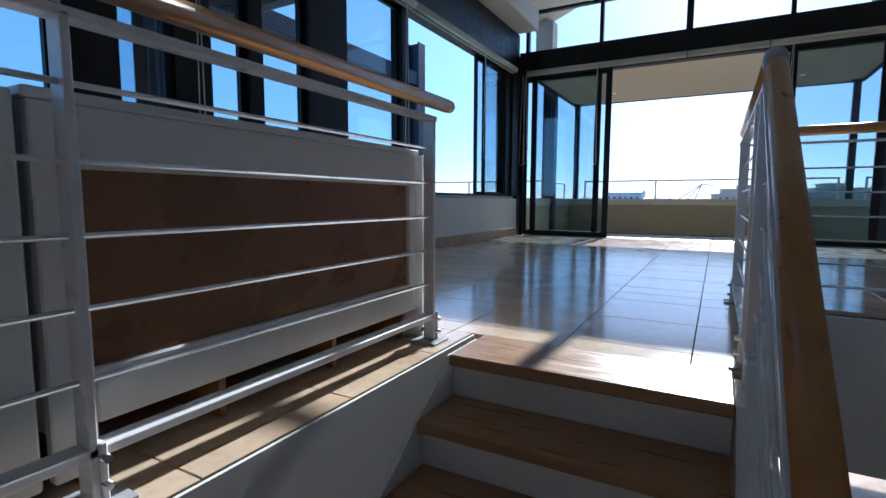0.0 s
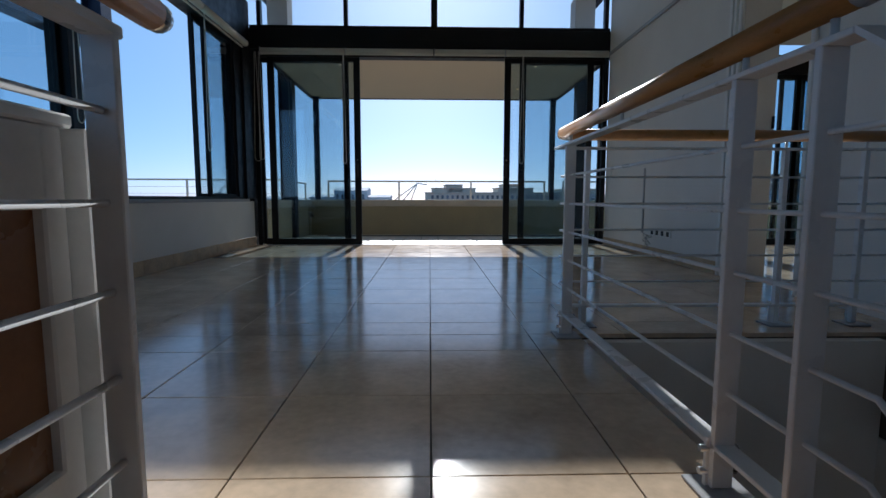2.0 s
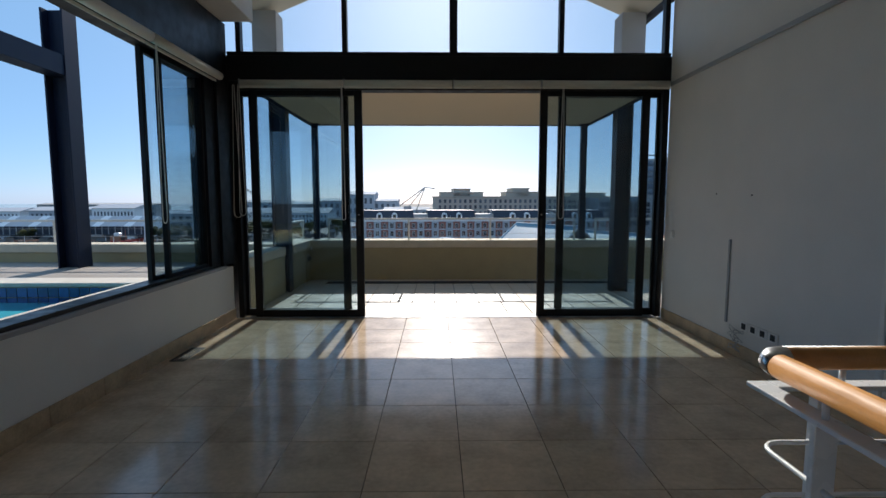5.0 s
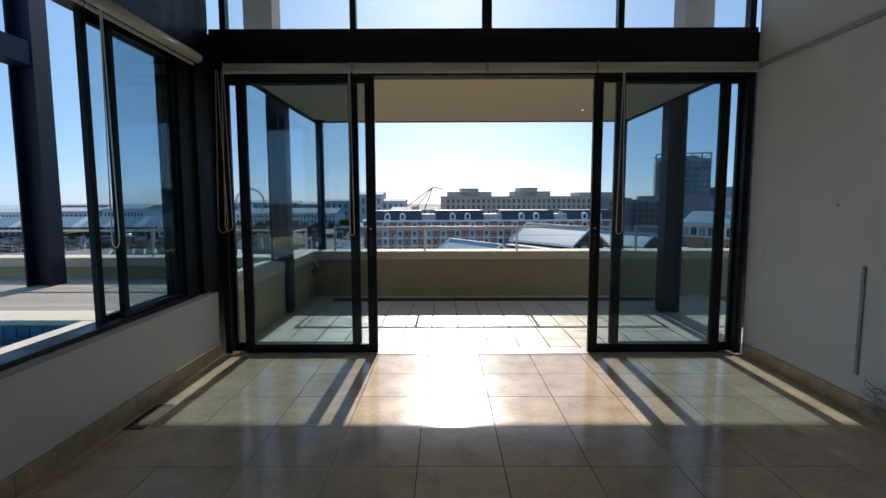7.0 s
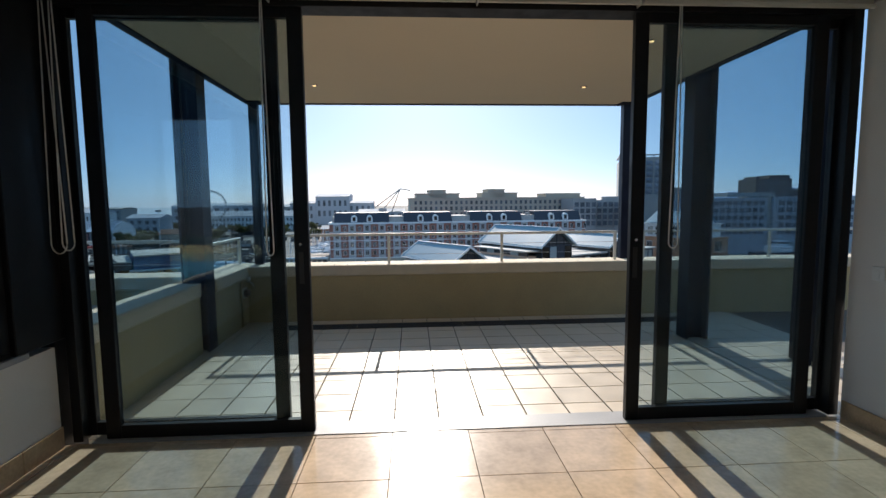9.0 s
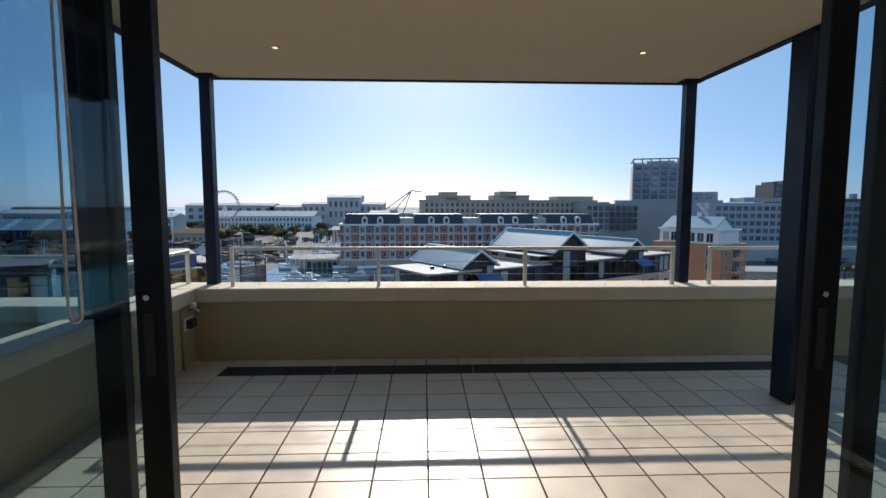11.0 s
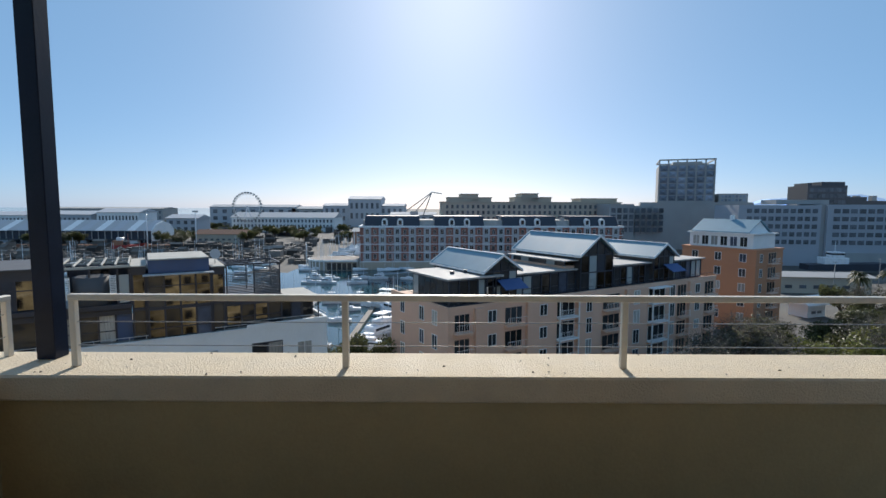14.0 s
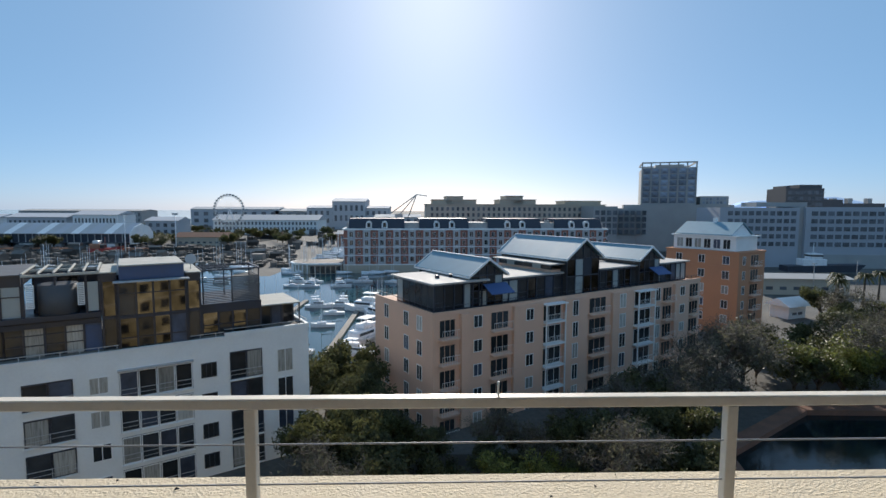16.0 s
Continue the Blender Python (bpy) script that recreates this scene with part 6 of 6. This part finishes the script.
# ---- boats and jetties ----
def boat(sail):
    b = thing("sailing_boat" if sail else "motor_yacht", "white sailing boat with a bare mast moored at a jetty" if sail else "white motor yacht moored at a jetty", "boat", "moored boats")
    bm = bmesh.new()
    L, n = (5.0 if sail else 6.5), 8
    secs = []
    for k in range(n + 1):
        t = k / n
        w = (1.5 if sail else 2.0) * (1 - max(0, (t - 0.45) / 0.55) ** 2.2) * (0.85 + 0.15 * min(1, t * 3)) + 0.02
        y = -L + 2 * L * t
        sheer = 1.1 + 0.5 * t * t
        secs.append([bm.verts.new(p) for p in ((-w, y, sheer), (-w * 0.8, y, 0.1), (0, y, -0.2), (w * 0.8, y, 0.1), (w, y, sheer))])
    for a, c in zip(secs, secs[1:]):
        for j in range(5):
            bm.faces.new((a[j], a[(j + 1) % 5], c[(j + 1) % 5], c[j]))
    bm.faces.new(secs[0])
    part("hull", bm, M_HULL, b)
    if sail:
        boxes("cabin", [(-0.8, 0.8, -1.5, 2.2, 1.2, 1.8)], M_HULL, b, "", 0.15)
        bm = bmesh.new()
        tube(bm, [(0, 0.6, 1.5), (0, 0.6, 13.5)], [0.15, 0.08], 6)
        part("mast", bm, M_HULL, b)
        bm = bmesh.new()
        tube(bm, [(0, 0.5, 2.6), (0, -3.8, 2.5)], 0.14, 6)
        part("boom", bm, M_WINF, b, "boom with a furled dark sail")
        for p in ((0, 5.0, 1.6), (0, -4.9, 1.2)):
            bm = bmesh.new()
            tube(bm, [(0, 0.6, 13.4), p], 0.015, 4)
            part("stay", bm, M_CONC2, b)
    else:
        boxes("cabin", [(-1.5, 1.5, -4.0, 2.8, 1.2, 2.7)], M_HULL, b, "", 0.3)
        boxes("windscreen", [(-1.52, 1.52, -2.0, 2.5, 1.9, 2.4)], M_WIN, b)
        boxes("flybridge", [(-1.3, 1.3, -3.5, 0.8, 2.7, 3.6)], M_HULL, b, "", 0.25)
        boxes("hardtop", [(-1.2, 1.2, -3.4, 0.2, 4.5, 4.65)], M_HULL, b)
        bm = bmesh.new()
        tube(bm, [(0, -1.5, 3.6), (0, -1.5, 6.2)], 0.08, 6)
        part("mast", bm, M_HULL, b)
    return b


sb, my = boat(True), boat(False)
rnd = random.Random(11)
first = {True: sb, False: my}
used = set()
for jx in (-66, -50, -34, -18):
    jt = thing("jetty", "narrow floating timber jetty in the marina", "jetty", "jetties")
    boxes("deck", [(jx - 0.6, jx + 0.6, 92, 138 + 0.3 * jx % 9, GZ + 0.05, GZ + 0.5)], M_PAVE, jt)
    for k in range(9):
        for s in (-1, 1):
            sail = rnd.random() < 0.68
            y = 96 + 10.5 * k + rnd.uniform(-1, 1)
            if rnd.random() < 0.25 or 140 < y < 170:
                continue
            m = Matrix.Translation((jx + s * 5.2, y, GZ + 0.05)) @ Matrix.Rotation(-s * math.pi / 2 + rnd.uniform(-0.3, 0.3), 4, "Z") @ Matrix.Diagonal((0.72, 0.72, 0.8, 1))
            if sail not in used:
                first[sail].matrix_basis = m
                used.add(sail)
            else:
                copy_thing(first[sail], m)
for x, y, r in ((-9, 112, 0.5), (-6, 100, 0.9), (-12, 124, 0.7), (-2, 94, 0.4), (-13, 103, 2.6), (-16, 132, 1.2), (-4, 120, 2.2)):
    copy_thing(my, Matrix.Translation((x, y, GZ + 0.05)) @ Matrix.Rotation(r, 4, "Z") @ Matrix.Diagonal((1.3, 1.3, 1.3, 1)))


# ---- trees ----
def tree(leaf, label, seed, n=6000, h=9.0, r=4.2, leafsize=0.25, bare=0.0):
    t = thing("tree", label, "tree", "garden trees")
    rd = random.Random(seed)
    bm = bmesh.new()
    tube(bm, [(0, 0, -0.3), (0.15, 0.1, h * 0.2), (0.1, -0.1, h * 0.45)], [0.32, 0.24, 0.16], 8)
    part("trunk", bm, M_BARK, t)
    tips = []
    for k in range(13):
        a = rd.uniform(0, 2 * math.pi)
        q = rd.uniform(0.3, 1.0)
        tip = Vector((math.cos(a) * r * q, math.sin(a) * r * q, h * (0.52 + 0.42 * rd.random() * (1.15 - q * 0.6))))
        base = Vector((0.1, 0, h * rd.uniform(0.18, 0.45)))
        mid = base.lerp(tip, 0.5) + Vector((0, 0, 0.5))
        bm = bmesh.new()
        tube(bm, [base, mid, tip], [0.12, 0.07, 0.025], 5)
        part("limb", bm, M_BARK, t)
        tips += [(tip, rd.uniform(0.9, 1.7)), (mid.lerp(tip, 0.5), rd.uniform(0.7, 1.3))]
    bm = bmesh.new()
    for k in range(n):
        c, s = tips[rd.randrange(len(tips))]
        d = Vector((rd.gauss(0, 1), rd.gauss(0, 1), rd.gauss(0, 0.75)))
        d = d.normalized() * (s * rd.random() ** 0.4)
        p = c + d
        u = Vector((rd.gauss(0, 1), rd.gauss(0, 1), rd.gauss(0, 1))).normalized()
        w = u.orthogonal().normalized()
        l = leafsize * rd.uniform(0.6, 1.3)
        vs = [bm.verts.new(p + e) for e in (-u * l, w * l * 0.45, u * l, -w * l * 0.45)]
        bm.faces.new(vs)
    part("crown", bm, leaf, t)
    if bare:
        bm = bmesh.new()
        for k in range(420):
            c, s = tips[rd.randrange(len(tips))]
            e = c + Vector((rd.gauss(0, 1), rd.gauss(0, 1), rd.gauss(0.5, 0.8))).normalized() * s * 1.4
            tube(bm, [c, e], [0.022, 0.008], 3, False)
            for j in range(3):
                q = c.lerp(e, rd.uniform(0.3, 0.95))
                f = q + Vector((rd.gauss(0, 1), rd.gauss(0, 1), rd.gauss(0.4, 0.8))).normalized() * s * rd.uniform(0.3, 0.6)
                tube(bm, [q, f], [0.012, 0.005], 3, False)
        tagged(part("twig_mass", bm, M_TWIG, t, "bare grey twigs"), "bare grey twigs", "", "", "stuff")
    return t


t1 = tree(M_LEAF1, "dark green broad-leaved tree in the court", 1)
t2 = tree(M_LEAF2, "bright green leafy tree", 2, 5600)
t3 = tree(M_LEAF3, "greyish tree with thin foliage and bare twigs", 3, 2600, leafsize=0.17, bare=1.0)


def plant(t, x, y, s, turn, z=GZ):
    return Matrix.Translation((x, y, z)) @ Matrix.Rotation(turn, 4, "Z") @ Matrix.Diagonal((s, s, s, 1))


rows1 = [(-8.5, 67, 1.1, 0.3), (-7.5, 62, 0.9, 1.3), (-10, 74, 1.2, 2.0), (-3.5, 54, 0.75, 3.1), (1, 52, 0.62, 4.2), (5, 55, 0.6, 0.7), (9, 58, 0.6, 1.7), (48, 80, 0.95, 2.4), (56, 92, 1.1, 3.3), (60, 84, 1.1, 5.1), (72, 96, 1.1, 0.2), (84, 104, 1.1, 1.1), (66, 74, 1.1, 2.9), (90, 120, 1.2, 2.2), (-2, 48, 0.62, 5.2), (14, 55, 0.66, 2.6), (-6, 50, 0.7, 1.2), (-4, 57, 0.7, 4.4), (3, 47, 0.6, 2.2), (8, 53, 0.6, 3.6), (12, 50, 0.62, 0.4), (17, 54, 0.68, 1.5), (20, 57, 0.7, 5.6), (22, 51, 0.62, 2.9), (25, 58, 0.72, 4.8), (-9, 54, 0.75, 3.9), (0, 57, 0.6, 0.6), (24, 64, 0.75, 1.4)]
t1.matrix_basis = plant(t1, -7.5, 57, 0.8, 0.9)
for x, y, s, a in rows1:
    s = min(s * 1.4, 1.1) if y < 66 and (x < -2 or x > 13.5) else s
    copy_thing(t1, plant(t1, x, y, s, a))
t2.matrix_basis = plant(t2, 52, 73.5, 1.0, 0.4)
for x, y, s, a in ((58, 75, 0.95, 1.9), (7, 50, 0.62, 0.5), (11, 51, 0.5, 2.5), (0, 46, 0.45, 1.0), (63, 78, 1.0, 2.8)):
    copy_thing(t2, plant(t2, x, y, s, a))
t3.matrix_basis = plant(t3, 33, 68, 1.12, 0.0)
for x, y, s, a in ((38, 72, 1.15, 2.0), (28, 66, 0.85, 1.1), (20, 62, 0.75, 3.0), (15, 59, 0.66, 4.0), (6, 58, 0.6, 2.3), (11, 55, 0.6, 5.4), (19, 53, 0.62, 0.9), (43, 76, 1.1, 5.0)):
    copy_thing(t3, plant(t3, x, y, s, a))
for x, y, s, a in ((49, 74, 1.1, 0.2), (55, 73, 0.9, 1.2), (62, 73, 1.1, 2.2), (68, 72, 1.15, 3.2), (74, 73, 1.1, 4.2), (80, 72, 1.1, 5.2), (-5.5, 49, 1.0, 0.8), (-2.2, 51, 0.85, 2.8), (26, 62, 0.9, 3.3)):
    copy_thing(t1, plant(t1, x, y, s, a))
for k, (x, y, s) in enumerate(((-9.6, 59.5, 1.0), (-11, 66, 1.1), (-13, 70.5, 1.2), (-11.5, 56, 0.95), (-8, 46.5, 0.8), (2, 49, 0.62), (5.5, 47, 0.6), (9, 48, 0.66), (12.5, 46.5, 0.7), (15.5, 49.5, 0.82), (19, 47.5, 0.85), (22.5, 50, 0.9), (23.5, 60, 0.85), (26.5, 66, 0.9))):
    copy_thing(t3 if k % 5 == 4 else t1, plant(t1, x, y, s, 1.7 * k))
rnd = random.Random(45)
for x, y, s, k in ((78, 76, 1.15, 0), (84, 84, 1.2, 1), (88, 74, 1.1, 0), (92, 92, 1.2, 0), (96, 82, 1.2, 1), (74, 84, 1.2, 0), (68, 82, 1.1, 1), (72, 92, 1.2, 0), (78, 98, 1.1, 0), (54, 78, 1.05, 0), (60, 76, 1.05, 1), (52, 86, 1.1, 0), (100, 98, 1.2, 0), (104, 88, 1.2, 1), (64, 90, 1.1, 0), (82, 68, 1.05, 1), (90, 64, 1.05, 0), (98, 70, 1.1, 1), (110, 104, 1.1, 0), (96, 110, 1.0, 0), (86, 108, 1.0, 1)):
    copy_thing(t3 if k else t1, plant(t1, x, y, s, rnd.uniform(0, 6)))
rnd = random.Random(21)
for k in range(16):
    copy_thing(t1, plant(t1, rnd.uniform(-260, -90), rnd.uniform(300, 420), rnd.uniform(1.0, 1.5), rnd.uniform(0, 6)))


def palm():
    p = thing("palm_tree", "tall palm tree by the dock road", "palm tree", "palms")
    bm = bmesh.new()
    tube(bm, [(0, 0, -0.2), (0.1, 0, 4), (0.2, 0.1, 8)], [0.3, 0.24, 0.2], 8)
    part("trunk", bm, M_BARK, p)
    bm = bmesh.new()
    rd = random.Random(5)
    for k in range(34):
        a, e = rd.uniform(0, 2 * math.pi), rd.uniform(-0.5, 1.1)
        last = None
        for j in range(6):
            q = j / 5
            c = Vector((0.2 + math.cos(a) * 2.6 * q * math.cos(e * 0.6), 0.1 + math.sin(a) * 2.6 * q * math.cos(e * 0.6), 8 + 1.8 * q * e - 2.0 * q * q))
            w = Vector((-math.sin(a), math.cos(a), 0)) * 0.35 * (1 - q * 0.8)
            pair = [bm.verts.new(c - w - Vector((0, 0, 0.12))), bm.verts.new(c), bm.verts.new(c + w - Vector((0, 0, 0.12)))]
            if last:
                bm.faces.new((last[0], last[1], pair[1], pair[0]))
                bm.faces.new((last[1], last[2], pair[2], pair[1]))
            last = pair
    part("fronds", bm, M_LEAF1, p)
    return p


pm = palm()
pm.matrix_basis = Matrix.Translation((112, 142, GZ))
for x, y in ((120, 142), (128, 146), (104, 132), (138, 150)):
    copy_thing(pm, Matrix.Translation((x, y, GZ)))

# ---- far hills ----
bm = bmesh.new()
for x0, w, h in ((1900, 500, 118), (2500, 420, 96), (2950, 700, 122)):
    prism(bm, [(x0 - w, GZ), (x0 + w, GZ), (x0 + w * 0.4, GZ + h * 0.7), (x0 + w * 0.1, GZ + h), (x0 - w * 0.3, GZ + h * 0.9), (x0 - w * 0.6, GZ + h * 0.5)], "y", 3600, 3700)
tagged(link("backdrop", bm, M_HILL), "far hills with haze painted in as a pale blue glow", "hills", "", "structure")

rnd = random.Random(77)
bm = bmesh.new()
for k in range(420):
    y = rnd.uniform(238, 640)
    x = rnd.uniform(-0.95, -0.12) * (y - 10) if rnd.random() < 0.8 else rnd.uniform(0.25, 0.8) * (y - 10)
    if -78 < x < 8 and y < 335:
        continue
    w, d, h = rnd.uniform(1.5, 7), rnd.uniform(1.5, 6), rnd.uniform(1.0, 4.6)
    box(bm, x, x + w, y, y + d, GZ, GZ + h)
    if rnd.random() < 0.6:
        prism(bm, [(y - 0.3, GZ + h), (y + d + 0.3, GZ + h), (y + d / 2, GZ + h + d * 0.28)], "x", x - 0.3, x + w + 0.3)
for k in range(900):
    y = rnd.uniform(222, 330)
    x = rnd.uniform(-0.95, -0.28) * (y - 10)
    w, d, h = rnd.uniform(0.8, 4), rnd.uniform(0.8, 3), rnd.uniform(0.6, 2.6)
    box(bm, x, x + w, y, y + d, GZ, GZ + h)
M_CLUT = mat("far_sheds", (0.13, 0.115, 0.10), 0.8, var=0.3, scale=0.2, bump=0, per=0.75, island=True)
tagged(link("far_rooftops", bm, M_CLUT), "jumble of small quay sheds and roofs far off", "rooftops", "", "stuff")
bm = bmesh.new()
for k in range(230):
    y = rnd.uniform(200, 330) if k < 150 else rnd.uniform(122, 230)
    x = rnd.uniform(-58, -14) if k < 150 else rnd.uniform(-165, -72)
    h = rnd.uniform(7, 13)
    tube(bm, [(x, y, GZ), (x, y, GZ + h)], [0.1, 0.05], 4)
    tube(bm, [(x - 3, y, GZ + 0.6), (x + 3, y, GZ + 0.8)], [0.9, 0.25], 6)
tagged(link("far_masts", bm, M_HULL), "far moored boats with thin masts", "boats", "", "stuff")
rnd = random.Random(22)
for k in range(110):
    y = rnd.uniform(345, 560)
    copy_thing(t1, plant(t1, rnd.uniform(-0.9, -0.16) * (y - 10), y, rnd.uniform(0.8, 1.5), rnd.uniform(0, 6)))

sp = thing("harbour_ship", "grey service ship moored at the dock", "ship")
bm = bmesh.new()
prism(bm, [(0, 1.2), (26, 1.2), (29, 4.2), (0, 3.4)], "y", -3, 3)
part("hull", bm, M_PENT, sp)
boxes("deckhouse", [(6, 15, -2.4, 2.4, 3.5, 6.2)], M_HULL, sp, "", 0.2)
boxes("bridge", [(9, 13.5, -2, 2, 6.2, 8.4)], M_HULL, sp, "", 0.2)
boxes("bridge_window", [(8.98, 13.52, -2.02, 2.02, 7.2, 7.9)], M_WIN, sp)
bm = bmesh.new()
tube(bm, [(11, 0, 8.4), (11, 0, 12.5)], [0.2, 0.1], 6)
part("mast", bm, M_HULL, sp)
finish(sp, 142, 203, GZ, radians(-6))
for x, y in ((132, 158), (112, 150), (158, 168)):
    lp = thing("street_lamp", "tall slim dockside lamp post", "street lamp", "dock lamps")
    bm = bmesh.new()
    tube(bm, [(0, 0, 0), (0, 0, 10)], [0.12, 0.07], 6)
    part("pole", bm, M_CONC2, lp)
    boxes("head", [(-0.7, 0.7, -0.15, 0.15, 9.95, 10.1)], M_CONC2, lp)
    finish(lp, x, y, GZ, 0)

# ---- floor tiles, piece by piece ----
tile_cache = {}


def tile_mesh(name, w, d, h, material, ch=0.0015):
    key = (name, round(w, 3), round(d, 3))
    if key not in tile_cache:
        bm = bmesh.new()
        a, b = w / 2, d / 2
        lo = [bm.verts.new(p) for p in ((-a, -b, -h), (a, -b, -h), (a, b, -h), (-a, b, -h))]
        mi = [bm.verts.new(p) for p in ((-a, -b, -ch), (a, -b, -ch), (a, b, -ch), (-a, b, -ch))]
        hi = [bm.verts.new(p) for p in ((-a + ch, -b + ch, 0), (a - ch, -b + ch, 0), (a - ch, b - ch, 0), (-a + ch, b - ch, 0))]
        bm.faces.new(hi)
        for r, s in ((lo, mi), (mi, hi)):
            for i in range(4):
                bm.faces.new((r[i], r[(i + 1) % 4], s[(i + 1) % 4], s[i]))
        me = bpy.data.meshes.new(name)
        bm.to_mesh(me)
        bm.free()
        me.materials.append(material)
        tile_cache[key] = me
    return tile_cache[key]


def lay(parent, x0, x1, y0, y1, ox, oy, size, gap, z, h, material, deep=None):
    deep = deep or size
    i0, i1 = math.floor((x0 - ox) / size), math.ceil((x1 - ox) / size)
    j0, j1 = math.floor((y0 - oy) / deep), math.ceil((y1 - oy) / deep)
    rnd = random.Random(7)
    for i in range(i0, i1):
        for j in range(j0, j1):
            a, b = max(x0, ox + i * size) + gap / 2, min(x1, ox + (i + 1) * size) - gap / 2
            c, d = max(y0, oy + j * deep) + gap / 2, min(y1, oy + (j + 1) * deep) - gap / 2
            if b - a < 0.02 or d - c < 0.02:
                continue
            o = new("tile", tile_mesh("tile", b - a, d - c, h, material))
            o.parent = parent
            o.location = ((a + b) / 2, (c + d) / 2, z)
            o.rotation_euler = (rnd.uniform(-1, 1) * 0.0012, rnd.uniform(-1, 1) * 0.0012, 0)


lay(floor, XL, XR, 3.66, 8.445, -0.17, 4.40, 0.49, 0.004, 0.0, 0.022, M_TILE, 0.5)
lay(floor, XL, 0.57, 2.245, 3.66, -0.17, 4.40, 0.49, 0.004, 0.0, 0.022, M_TILE, 0.5)
lay(floor, XL, -0.565, -1.0, 2.245, -0.17, 4.40, 0.49, 0.004, 0.0, 0.022, M_TILE, 0.5)
balcony = bpy.data.objects["balcony_floor"]
lay(balcony, -3.3, 4.0, 8.64, 12.095, -0.337, 8.76, 0.333, 0.011, BZ, 0.017, M_BTILE)
